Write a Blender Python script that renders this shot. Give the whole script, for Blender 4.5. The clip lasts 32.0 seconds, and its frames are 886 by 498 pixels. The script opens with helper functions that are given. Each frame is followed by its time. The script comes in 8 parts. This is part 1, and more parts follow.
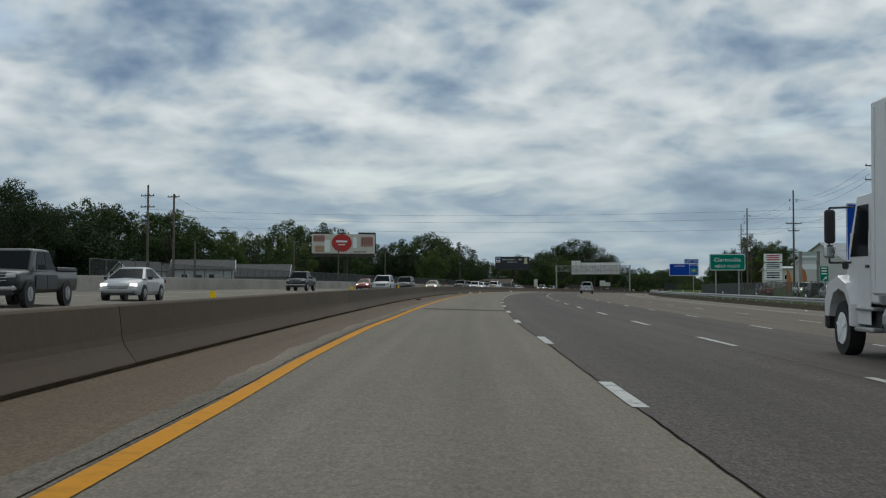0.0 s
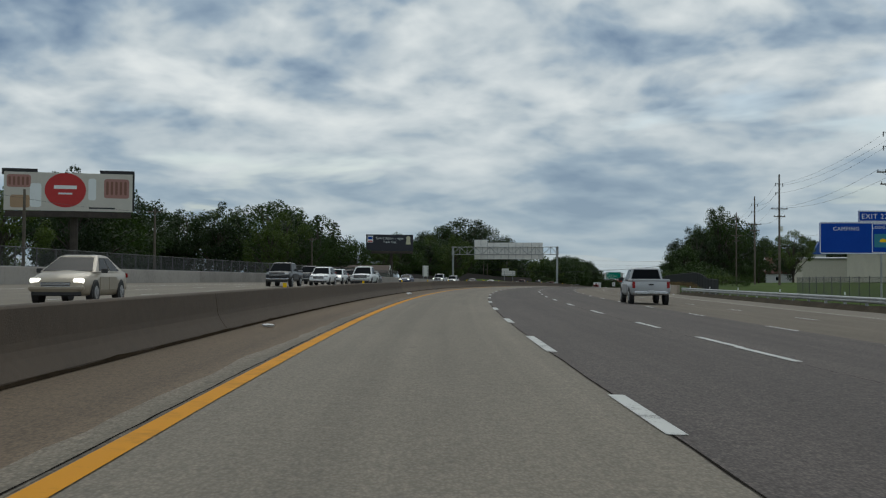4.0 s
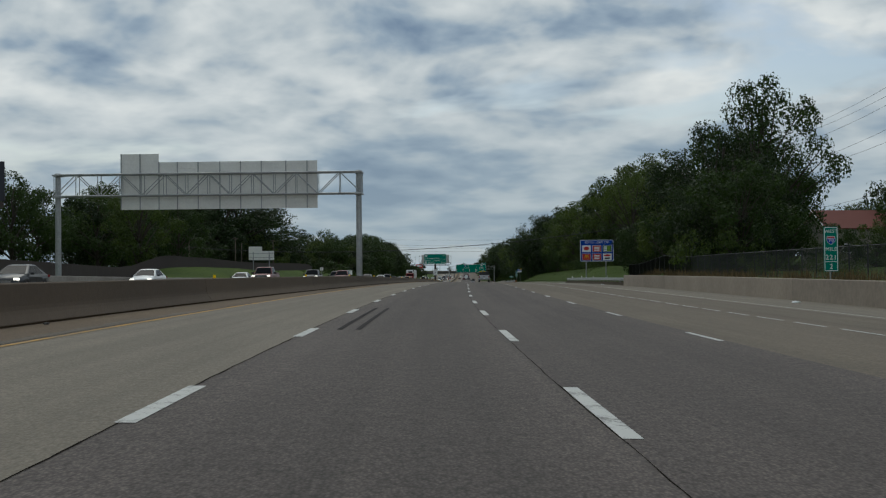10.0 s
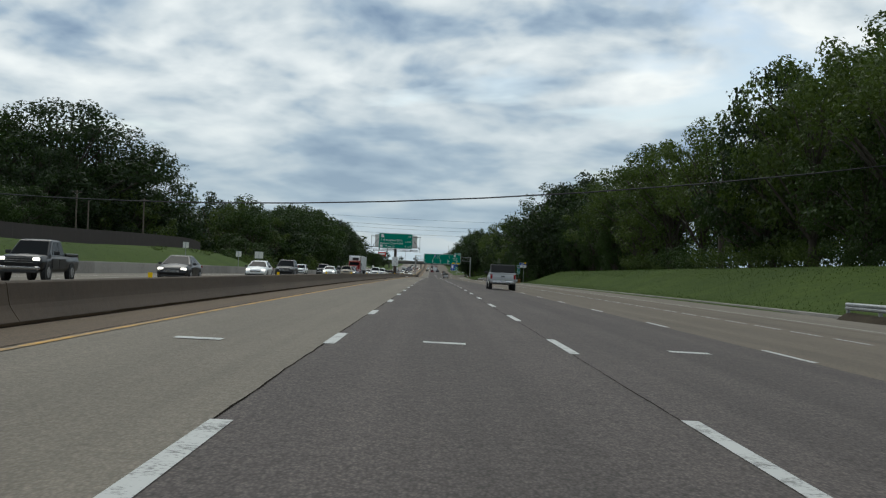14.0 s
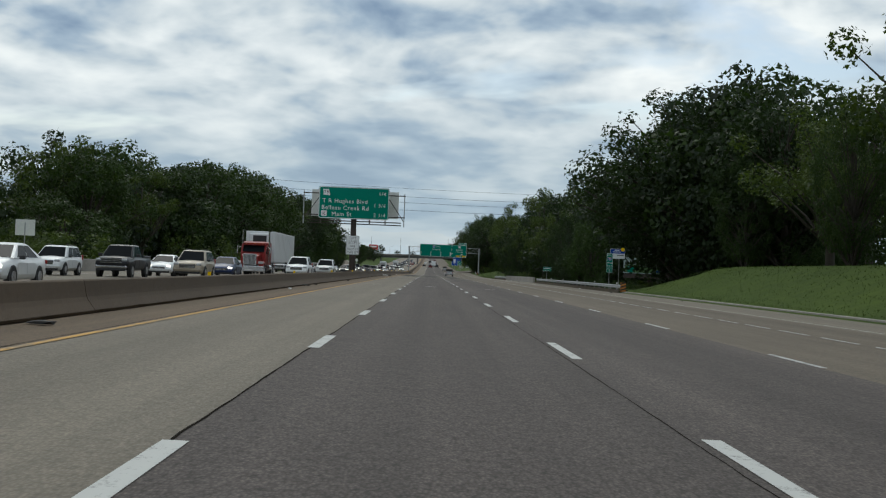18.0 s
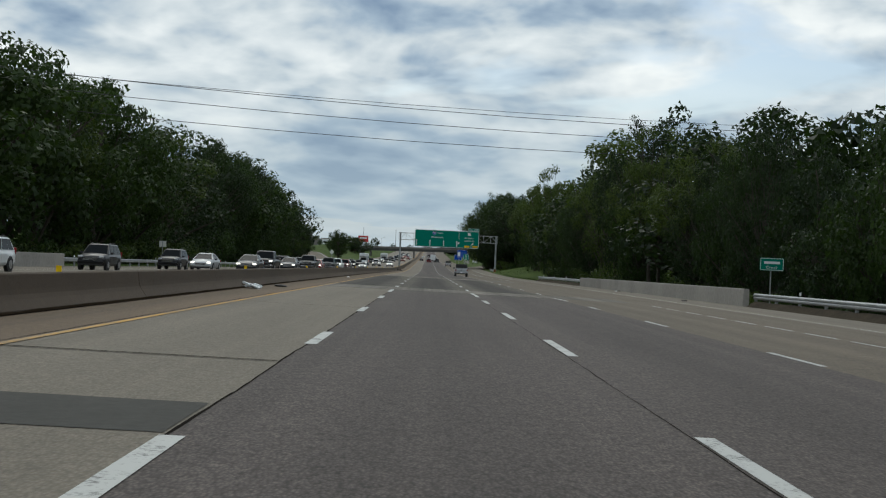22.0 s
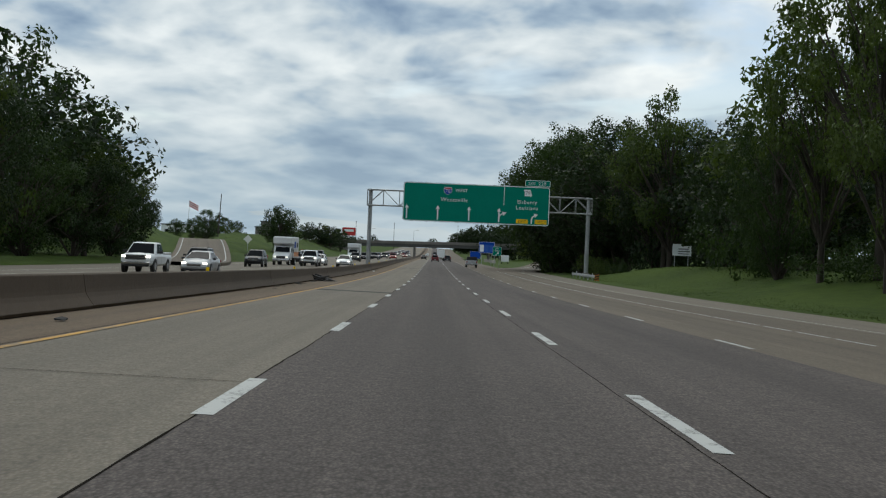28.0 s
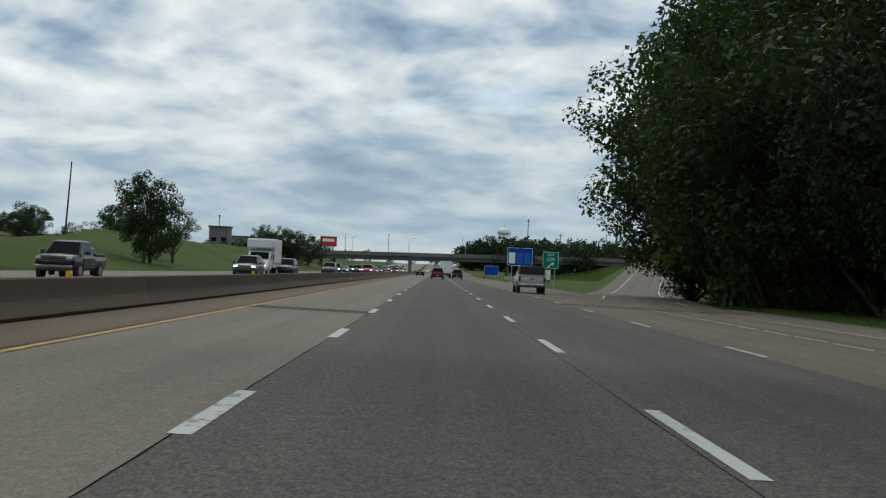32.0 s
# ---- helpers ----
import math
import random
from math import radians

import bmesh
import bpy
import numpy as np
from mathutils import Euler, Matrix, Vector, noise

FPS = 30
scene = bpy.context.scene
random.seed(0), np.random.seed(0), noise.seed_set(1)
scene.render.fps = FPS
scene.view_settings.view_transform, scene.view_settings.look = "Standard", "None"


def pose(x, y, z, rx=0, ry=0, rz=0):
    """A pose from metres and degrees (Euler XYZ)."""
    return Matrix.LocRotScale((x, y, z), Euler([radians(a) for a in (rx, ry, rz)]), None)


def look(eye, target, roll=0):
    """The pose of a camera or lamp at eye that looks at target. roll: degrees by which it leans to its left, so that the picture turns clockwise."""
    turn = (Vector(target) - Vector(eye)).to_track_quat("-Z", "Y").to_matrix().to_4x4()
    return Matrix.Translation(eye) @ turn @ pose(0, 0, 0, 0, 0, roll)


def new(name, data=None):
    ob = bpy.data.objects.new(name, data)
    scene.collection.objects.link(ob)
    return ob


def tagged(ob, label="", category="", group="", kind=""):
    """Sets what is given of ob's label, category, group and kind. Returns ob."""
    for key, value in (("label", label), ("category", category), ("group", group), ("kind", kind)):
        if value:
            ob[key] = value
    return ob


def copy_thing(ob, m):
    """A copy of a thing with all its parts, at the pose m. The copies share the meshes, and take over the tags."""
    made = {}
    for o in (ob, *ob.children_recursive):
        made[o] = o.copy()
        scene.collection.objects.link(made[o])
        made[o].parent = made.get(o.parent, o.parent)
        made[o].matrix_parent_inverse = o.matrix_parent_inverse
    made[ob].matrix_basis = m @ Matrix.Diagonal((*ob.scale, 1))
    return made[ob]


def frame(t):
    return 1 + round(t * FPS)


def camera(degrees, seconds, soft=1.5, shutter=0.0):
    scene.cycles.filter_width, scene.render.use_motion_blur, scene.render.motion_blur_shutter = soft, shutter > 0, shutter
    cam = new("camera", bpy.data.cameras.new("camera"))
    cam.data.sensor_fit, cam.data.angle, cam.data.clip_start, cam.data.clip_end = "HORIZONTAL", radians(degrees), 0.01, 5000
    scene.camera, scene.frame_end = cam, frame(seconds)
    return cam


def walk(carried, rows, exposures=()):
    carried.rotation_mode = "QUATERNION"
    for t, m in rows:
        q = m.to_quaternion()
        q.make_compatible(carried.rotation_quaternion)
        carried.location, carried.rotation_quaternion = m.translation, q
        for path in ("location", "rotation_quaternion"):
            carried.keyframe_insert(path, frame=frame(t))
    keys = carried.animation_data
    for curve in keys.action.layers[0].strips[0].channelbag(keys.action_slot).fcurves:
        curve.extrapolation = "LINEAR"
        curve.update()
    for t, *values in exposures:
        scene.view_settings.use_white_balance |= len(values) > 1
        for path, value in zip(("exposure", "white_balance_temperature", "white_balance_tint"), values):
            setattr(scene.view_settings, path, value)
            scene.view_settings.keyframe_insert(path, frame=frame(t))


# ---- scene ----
cam = camera(39.4, 32.0, soft=1.2)
PATH = [
    (0.0, pose(56.17, -41.82, -2.94, 92.38, -0.05, 16.74)),
    (0.5, pose(51.31, -25.51, -2.68, 92.12, -0.03, 15.92)),
    (1.0, pose(46.69, -9.15, -2.43, 92.00, -0.06, 15.07)),
    (1.5, pose(42.20, 7.30, -2.18, 91.85, -0.13, 14.26)),
    (2.0, pose(37.92, 23.83, -1.94, 91.91, -0.24, 13.58)),
    (2.5, pose(33.73, 40.45, -1.72, 91.86, -0.32, 12.99)),
    (3.0, pose(29.68, 57.12, -1.50, 91.86, 0.11, 12.48)),
    (3.5, pose(25.91, 73.85, -1.29, 91.87, -0.09, 11.72)),
    (5.5, pose(13.28, 141.34, -0.55, 91.65, 0.04, 7.58)),
    (6.0, pose(10.99, 158.28, -0.40, 91.53, 0.10, 6.61)),
    (6.5, pose(8.97, 175.24, -0.27, 91.54, -0.13, 5.70)),
    (7.0, pose(7.21, 192.25, -0.14, 91.49, -0.09, 4.83)),
    (7.5, pose(5.73, 209.31, -0.03, 91.46, 0.08, 4.06)),
    (8.0, pose(4.48, 226.39, 0.07, 91.43, 0.25, 3.35)),
    (8.5, pose(3.46, 243.47, 0.16, 91.27, 0.36, 2.71)),
    (9.0, pose(2.67, 260.56, 0.25, 91.29, 0.24, 2.10)),
    (9.5, pose(2.06, 277.70, 0.33, 91.24, 0.55, 1.51)),
    (10.0, pose(1.61, 294.85, 0.41, 91.24, 0.60, 1.06)),
    (10.5, pose(1.17, 311.94, 0.48, 91.24, 0.63, 0.68)),
    (11.0, pose(0.77, 329.00, 0.55, 91.26, 0.67, 0.48)),
    (11.5, pose(0.40, 346.01, 0.61, 91.06, 0.41, 0.40)),
    (12.0, pose(0.05, 363.05, 0.67, 91.14, -0.21, 0.27)),
    (12.5, pose(-0.18, 380.12, 0.71, 91.14, -0.77, -0.11)),
    (13.0, pose(-0.32, 397.20, 0.73, 90.96, -1.40, -0.34)),
    (13.5, pose(-0.40, 414.21, 0.73, 91.01, -1.89, -0.40)),
    (14.0, pose(-0.45, 431.20, 0.72, 90.84, -2.17, -0.53)),
    (14.5, pose(-0.47, 448.18, 0.69, 90.84, -2.23, -0.55)),
    (16.5, pose(-0.29, 515.94, 0.43, 90.73, -2.19, -0.66)),
    (17.0, pose(-0.30, 532.75, 0.35, 90.69, -2.23, -0.58)),
    (17.5, pose(-0.30, 549.56, 0.27, 90.68, -2.25, -0.53)),
    (18.0, pose(-0.29, 566.37, 0.18, 90.62, -2.26, -0.61)),
    (18.5, pose(-0.31, 583.19, 0.08, 90.62, -2.32, -0.47)),
    (19.0, pose(-0.35, 600.00, -0.02, 90.60, -2.37, -0.39)),
    (19.5, pose(-0.40, 616.76, -0.12, 90.63, -2.43, -0.28)),
    (20.0, pose(-0.44, 633.49, -0.22, 90.60, -2.50, -0.41)),
    (20.5, pose(-0.44, 650.20, -0.33, 90.56, -2.45, -0.54)),
    (21.0, pose(-0.40, 666.92, -0.45, 90.71, -2.40, -0.66)),
    (21.5, pose(-0.35, 683.68, -0.56, 90.66, -2.42, -0.74)),
    (22.0, pose(-0.31, 700.45, -0.68, 90.41, -2.49, -0.68)),
    (22.5, pose(-0.27, 717.23, -0.80, 90.63, -2.49, -0.62)),
    (23.0, pose(-0.23, 734.00, -0.92, 90.61, -2.52, -0.69)),
    (23.5, pose(-0.24, 750.79, -1.04, 90.70, -2.45, -0.74)),
    (24.0, pose(-0.26, 767.57, -1.17, 90.77, -2.37, -0.60)),
    (24.5, pose(-0.24, 784.36, -1.29, 90.63, -2.44, -0.55)),
    (25.0, pose(-0.26, 801.14, -1.43, 90.54, -2.44, -0.44)),
    (25.5, pose(-0.32, 817.91, -1.56, 90.42, -2.49, -0.41)),
    (27.5, pose(-0.21, 884.59, -2.15, 90.44, -2.40, -0.48)),
    (28.0, pose(-0.25, 901.38, -2.31, 90.46, -2.43, -0.42)),
    (28.5, pose(-0.29, 918.19, -2.45, 90.40, -2.51, -0.38)),
    (29.0, pose(-0.31, 935.01, -2.56, 90.64, -2.56, -0.56)),
    (29.5, pose(-0.28, 951.87, -2.67, 90.66, -2.39, -0.64)),
    (30.0, pose(-0.25, 968.77, -2.75, 90.78, -2.57, -0.62)),
    (30.5, pose(-0.21, 985.74, -2.80, 91.01, -2.44, -0.45)),
    (31.0, pose(-0.19, 1002.69, -2.81, 91.02, -2.53, -0.40)),
    (31.5, pose(-0.22, 1019.49, -2.79, 91.22, -2.54, -0.43)),
    (32.0, pose(-0.27, 1036.29, -2.76, 91.30, -2.56, -0.36)),
]
walk(cam, PATH, ((0.0, -0.20, 6500, 5), (6.0, -0.18, 6500, 5), (9.8, -0.30, 6500, 5), (10.6, -0.10, 6500, 5), (11.2, 0.06, 6500, 5), (12.2, 0.14, 6500, 5), (13.5, 0.10, 6500, 5), (22.5, 0.08, 6500, 5), (24.2, 0.02, 6500, 5), (26.0, 0.08, 6500, 5), (32.0, 0.08, 6500, 5)))

# ---- light: broken overcast sky, soft sun ahead of the drive ----
SUN_EL, SUN_AZ = 48.0, -12.0
world = bpy.data.worlds.new("sky")
scene.world = world
world.use_nodes = True
wn, wl = world.node_tree.nodes, world.node_tree.links
wn.clear()


def wnode(kind, **kw):
    n = wn.new(kind)
    for k, v in kw.items():
        n.inputs[k].default_value = v
    return n


def wmath(op, a, b=None):
    n = wn.new("ShaderNodeMath")
    n.operation = op
    for i, v in enumerate((a, b)):
        if v is None:
            continue
        if isinstance(v, (int, float)):
            n.inputs[i].default_value = v
        else:
            wl.new(v, n.inputs[i])
    return n.outputs[0]


wsky = wn.new("ShaderNodeTexSky")
wsky.sky_type, wsky.sun_disc = "NISHITA", False
wsky.sun_elevation, wsky.sun_rotation = radians(SUN_EL), radians(SUN_AZ)
wsky.air_density, wsky.dust_density, wsky.ozone_density = 1.0, 1.5, 1.5
wco = wn.new("ShaderNodeTexCoord")
wsep = wn.new("ShaderNodeSeparateXYZ")
wl.new(wco.outputs["Generated"], wsep.inputs[0])
# the cloud layer draws together towards the horizon: height is read on a logarithmic scale
up = wmath("MAXIMUM", wsep.outputs[2], 0.0)
rise = wmath("MULTIPLY", wmath("LOGARITHM", wmath("ADD", up, 0.075), math.e), 0.50)
wcomb = wn.new("ShaderNodeCombineXYZ")
wl.new(wsep.outputs[0], wcomb.inputs[0])
wl.new(wsep.outputs[1], wcomb.inputs[1])
wl.new(rise, wcomb.inputs[2])


def wnoise(scale, detail, rough, dist, shift, stretch=1.0):
    m = wn.new("ShaderNodeMapping")
    m.inputs["Location"].default_value = shift
    m.inputs["Scale"].default_value = (stretch, stretch, 1.0)
    wl.new(wcomb.outputs[0], m.inputs[0])
    n = wnode("ShaderNodeTexNoise", Scale=scale, Detail=detail, Roughness=rough, Distortion=dist)
    wl.new(m.outputs[0], n.inputs["Vector"])
    return n.outputs["Fac"]


def wramp(fac, stops):
    r = wn.new("ShaderNodeValToRGB")
    while len(r.color_ramp.elements) < len(stops):
        r.color_ramp.elements.new(0.5)
    for e, (p, c) in zip(r.color_ramp.elements, stops):
        e.position, e.color = p, (*c, 1)
    wl.new(fac, r.inputs[0])
    return r.outputs[0]


def wpuff(scale, shift, warp):
    """Rounded heaps: smooth cells on a warped layer."""
    n = wnode("ShaderNodeTexNoise", Scale=scale * 0.7, Detail=3, Roughness=0.5)
    wl.new(wcomb.outputs[0], n.inputs["Vector"])
    bend = wn.new("ShaderNodeVectorMath")
    bend.operation = "MULTIPLY_ADD"
    wl.new(n.outputs["Color"], bend.inputs[0])
    bend.inputs[1].default_value, bend.inputs[2].default_value = (warp, warp, warp), shift
    add = wn.new("ShaderNodeVectorMath")
    wl.new(wcomb.outputs[0], add.inputs[0])
    wl.new(bend.outputs[0], add.inputs[1])
    v = wn.new("ShaderNodeTexVoronoi")
    v.feature, v.normalize = "SMOOTH_F1", True
    for key, value in (("Scale", scale), ("Detail", 2.0), ("Roughness", 0.55), ("Smoothness", 0.7)):
        v.inputs[key].default_value = value
    wl.new(add.outputs[0], v.inputs["Vector"])
    return v.outputs["Distance"]


def cloud_depth(lean):
    """Thickness of the cloud layer, sampled a little towards the sun by lean."""
    masses = wnoise(4.6, 3, 0.50, 0.3, (3.1, 1.7, lean), 0.85)
    heaps = wnoise(11.5, 5, 0.50, 0.25, (7.7, 4.4, lean), 0.95)
    puffs = wmath("SUBTRACT", 0.80, wpuff(17.0, (0.4, 2.3, lean), 0.075))
    return wmath("ADD", wmath("ADD", wmath("MULTIPLY", masses, 0.40), wmath("MULTIPLY", heaps, 0.34)), wmath("MULTIPLY", puffs, 0.26))


depth = cloud_depth(0.0)
relief = wmath("SUBTRACT", depth, cloud_depth(0.026))
# thick cloud is dark underneath, its sunward rims are white
light = wmath("ADD", wmath("SUBTRACT", 1.0, depth), wmath("MULTIPLY", relief, 1.1))
cloud_col = wramp(light, [(0.38, (0.205, 0.295, 0.44)), (0.445, (0.385, 0.485, 0.61)), (0.50, (0.635, 0.70, 0.765)), (0.555, (0.84, 0.88, 0.92)), (0.64, (1.08, 1.09, 1.09))])
cover = wramp(wnoise(5.0, 5, 0.55, 0.3, (1.2, 9.4, 0.3), 0.7), [(0.33, (0, 0, 0)), (0.43, (1, 1, 1))])
# far clouds merge into a pale layer towards the horizon
haze = wramp(up, [(0.0, (1, 1, 1)), (0.03, (0.88, 0.88, 0.88)), (0.16, (0, 0, 0))])
cover_low = wmath("MAXIMUM", cover, haze)
hmix = wn.new("ShaderNodeMixRGB")
wl.new(wmath("MULTIPLY", haze, 0.78), hmix.inputs[0])
wl.new(cloud_col, hmix.inputs[1])
hmix.inputs[2].default_value = (0.415, 0.515, 0.60, 1)
bg_sky = wnode("ShaderNodeBackground", Strength=0.10)
wl.new(wsky.outputs[0], bg_sky.inputs[0])
bg_cloud = wnode("ShaderNodeBackground", Strength=0.92)
wl.new(hmix.outputs[0], bg_cloud.inputs[0])
wmix = wn.new("ShaderNodeMixShader")
wl.new(cover_low, wmix.inputs[0])
wl.new(bg_sky.outputs[0], wmix.inputs[1])
wl.new(bg_cloud.outputs[0], wmix.inputs[2])
wout = wn.new("ShaderNodeOutputWorld")
wl.new(wmix.outputs[0], wout.inputs[0])

sun_data = bpy.data.lights.new("sun", "SUN")
sun_data.energy, sun_data.angle, sun_data.color = 0.8, radians(35), (1.0, 0.96, 0.90)
sun = new("sun", sun_data)
sun.matrix_world = look((0, 0, 100), (math.sin(radians(-SUN_AZ)) * math.cos(radians(SUN_EL)), -math.cos(radians(SUN_AZ)) * math.cos(radians(SUN_EL)), 100 - math.sin(radians(SUN_EL))))
scene.view_settings.exposure = 0.0

# ---- materials ----
def material(name, col_a, col_b=None, rough=0.8, metal=0.0, grain=8.0, stain=0.4, bump=0.0, bump_scale=60.0, streak=None,
             by_object=0.0, by_island=0.0, space="world", gloss=0.5, contrast=(0.35, 0.65)):
    """A procedural surface: two colours mixed by a fine grain and a broad stain, with relief."""
    m = bpy.data.materials.new(name)
    m.use_nodes = True
    n, l = m.node_tree.nodes, m.node_tree.links
    n.clear()
    out, bsdf = n.new("ShaderNodeOutputMaterial"), n.new("ShaderNodeBsdfPrincipled")
    l.new(bsdf.outputs[0], out.inputs[0])
    bsdf.inputs["Roughness"].default_value, bsdf.inputs["Metallic"].default_value = rough, metal
    bsdf.inputs["Specular IOR Level"].default_value = gloss
    if col_b is None:
        col_b = tuple(c * 0.8 for c in col_a)
    if space == "world":
        src = n.new("ShaderNodeNewGeometry").outputs["Position"]
    else:
        src = n.new("ShaderNodeTexCoord").outputs["Object"]
    vec = src
    if streak:
        mp = n.new("ShaderNodeMapping")
        mp.inputs["Scale"].default_value = streak
        l.new(src, mp.inputs[0])
        vec = mp.outputs[0]

    def noise_tex(scale, detail, v):
        t = n.new("ShaderNodeTexNoise")
        t.inputs["Scale"].default_value, t.inputs["Detail"].default_value = scale, detail
        t.inputs["Roughness"].default_value = 0.6
        l.new(v, t.inputs["Vector"])
        return t.outputs["Fac"]

    fine, broad = noise_tex(grain, 6, src), noise_tex(stain, 5, vec)
    mix = n.new("ShaderNodeMath")
    mix.operation = "MULTIPLY_ADD"
    l.new(fine, mix.inputs[0])
    mix.inputs[1].default_value = 0.45
    half = n.new("ShaderNodeMath")
    half.operation = "MULTIPLY"
    l.new(broad, half.inputs[0])
    half.inputs[1].default_value = 0.55
    l.new(half.outputs[0], mix.inputs[2])
    fac = mix.outputs[0]
    for amount, kind, socket in ((by_object, "ShaderNodeObjectInfo", "Random"), (by_island, "ShaderNodeNewGeometry", "Random Per Island")):
        if amount:
            rnd = n.new(kind)
            sc = n.new("ShaderNodeMath")
            sc.operation = "MULTIPLY_ADD"
            l.new(rnd.outputs[socket], sc.inputs[0])
            sc.inputs[1].default_value = amount
            off_ = n.new("ShaderNodeMath")
            off_.operation = "SUBTRACT"
            l.new(fac, off_.inputs[0])
            off_.inputs[1].default_value = amount / 2
            l.new(off_.outputs[0], sc.inputs[2])
            fac = sc.outputs[0]
    ramp = n.new("ShaderNodeValToRGB")
    ramp.color_ramp.elements[0].position, ramp.color_ramp.elements[1].position = contrast
    ramp.color_ramp.elements[0].color, ramp.color_ramp.elements[1].color = (*col_b, 1), (*col_a, 1)
    l.new(fac, ramp.inputs[0])
    l.new(ramp.outputs[0], bsdf.inputs["Base Color"])
    if bump:
        bn, tex = n.new("ShaderNodeBump"), noise_tex(bump_scale, 4, src)
        bn.inputs["Strength"].default_value, bn.inputs["Distance"].default_value = bump, 0.02
        l.new(tex, bn.inputs["Height"])
        l.new(bn.outputs[0], bsdf.inputs["Normal"])
    return m


def plain(name, col, rough=0.5, metal=0.0, gloss=0.5, space="object", var=0.12):
    return material(name, col, tuple(c * (1 - var) for c in col), rough, metal, grain=6.0, stain=0.7, space=space, gloss=gloss)


def glowing(name, col, strength):
    m = bpy.data.materials.new(name)
    m.use_nodes = True
    b = m.node_tree.nodes["Principled BSDF"]
    b.inputs["Base Color"].default_value = (*col, 1)
    b.inputs["Emission Color"].default_value = (*col, 1)
    b.inputs["Emission Strength"].default_value = strength
    return m


def leafy(name, dark, light):
    m = material(name, light, dark, 0.62, grain=1.4, stain=0.25, by_object=0.25, by_island=0.35, gloss=0.25, contrast=(0.30, 0.72))
    n, l = m.node_tree.nodes, m.node_tree.links
    bsdf, out = n["Principled BSDF"], n["Material Output"]
    tr = n.new("ShaderNodeBsdfTranslucent")
    tr.inputs[0].default_value = (light[0] * 1.5, light[1] * 1.7, light[2] * 0.8, 1)
    mx = n.new("ShaderNodeMixShader")
    mx.inputs[0].default_value = 0.22
    l.new(bsdf.outputs[0], mx.inputs[1])
    l.new(tr.outputs[0], mx.inputs[2])
    l.new(mx.outputs[0], out.inputs[0])
    return m


def road_surface(name, stone, binder, speck, wear, dark=0.72, lanes=0.0, rough=0.9):
    """Pavement laid out along the road: aggregate speckle, long tyre-track bands, blotches and fine cracks."""
    m = bpy.data.materials.new(name)
    m.use_nodes = True
    n, l = m.node_tree.nodes, m.node_tree.links
    bsdf = n["Principled BSDF"]
    bsdf.inputs["Roughness"].default_value, bsdf.inputs["Specular IOR Level"].default_value = rough, 0.35
    geo, uv = n.new("ShaderNodeNewGeometry"), n.new("ShaderNodeUVMap")
    uv.uv_map = "along"

    def tex(src, scale, detail, stretch=(1, 1, 1), rough_=0.6):
        mp, t = n.new("ShaderNodeMapping"), n.new("ShaderNodeTexNoise")
        mp.inputs["Scale"].default_value = stretch
        l.new(src, mp.inputs[0])
        l.new(mp.outputs[0], t.inputs["Vector"])
        t.inputs["Scale"].default_value, t.inputs["Detail"].default_value, t.inputs["Roughness"].default_value = scale, detail, rough_
        return t.outputs["Fac"]

    def remap(src, a0, a1, b0, b1):
        r = n.new("ShaderNodeMapRange")
        for i, v in enumerate((a0, a1, b0, b1)):
            r.inputs[i + 1].default_value = v
        l.new(src, r.inputs[0])
        return r.outputs[0]

    def times(p, q):
        k = n.new("ShaderNodeMath")
        k.operation = "MULTIPLY"
        l.new(p, k.inputs[0])
        l.new(q, k.inputs[1])
        return k.outputs[0]

    vor = n.new("ShaderNodeTexVoronoi")
    vor.inputs["Scale"].default_value = 46.0
    vmap = n.new("ShaderNodeMapping")
    vmap.inputs["Scale"].default_value = (1, 0.42, 1)
    l.new(uv.outputs[0], vmap.inputs[0])
    l.new(vmap.outputs[0], vor.inputs["Vector"])
    pebble = remap(vor.outputs["Distance"], 0.0, 0.75, 1.0 + speck, 1.0 - speck)
    grain = remap(tex(uv.outputs[0], 22.0, 5, (1, 0.34, 1)), 0.3, 0.7, 1.0 - speck * 0.9, 1.0 + speck * 0.9)
    bands = remap(tex(uv.outputs[0], 1.0, 4, (1.5, 0.006, 1)), 0.34, 0.66, 1.0 - wear, 1.0 + wear * 0.7)
    blotch = remap(tex(uv.outputs[0], 1.0, 6, (0.55, 0.10, 1)), 0.32, 0.68, 1.0 - wear * 0.7, 1.0 + wear * 0.5)
    drops = remap(tex(uv.outputs[0], 1.0, 4, (2.6, 0.9, 1)), 0.66, 0.78, 1.0, dark)
    mottle = remap(tex(geo.outputs["Position"], 5.0, 3), 0.3, 0.7, 1.0 - speck * 0.35, 1.0 + speck * 0.35)
    value = times(times(times(pebble, grain), times(bands, blotch)), times(drops, mottle))
    if lanes:
        # oil and rubber darken the middle of each lane
        sep = n.new("ShaderNodeSeparateXYZ")
        l.new(uv.outputs[0], sep.inputs[0])
        wave = n.new("ShaderNodeMath")
        wave.operation = "COSINE"
        phase = n.new("ShaderNodeMath")
        phase.operation = "MULTIPLY"
        l.new(sep.outputs[0], phase.inputs[0])
        phase.inputs[1].default_value = 2 * math.pi / 3.72
        l.new(phase.outputs[0], wave.inputs[0])
        value = times(value, remap(wave.outputs[0], -0.65, 0.55, 1.0 + lanes * 0.25, 1.0 - lanes))
    mixc = n.new("ShaderNodeMix")
    mixc.data_type = "RGBA"
    l.new(tex(uv.outputs[0], 1.0, 4, (0.8, 0.03, 1)), mixc.inputs[0])
    mixc.inputs[6].default_value, mixc.inputs[7].default_value = (*binder, 1), (*stone, 1)
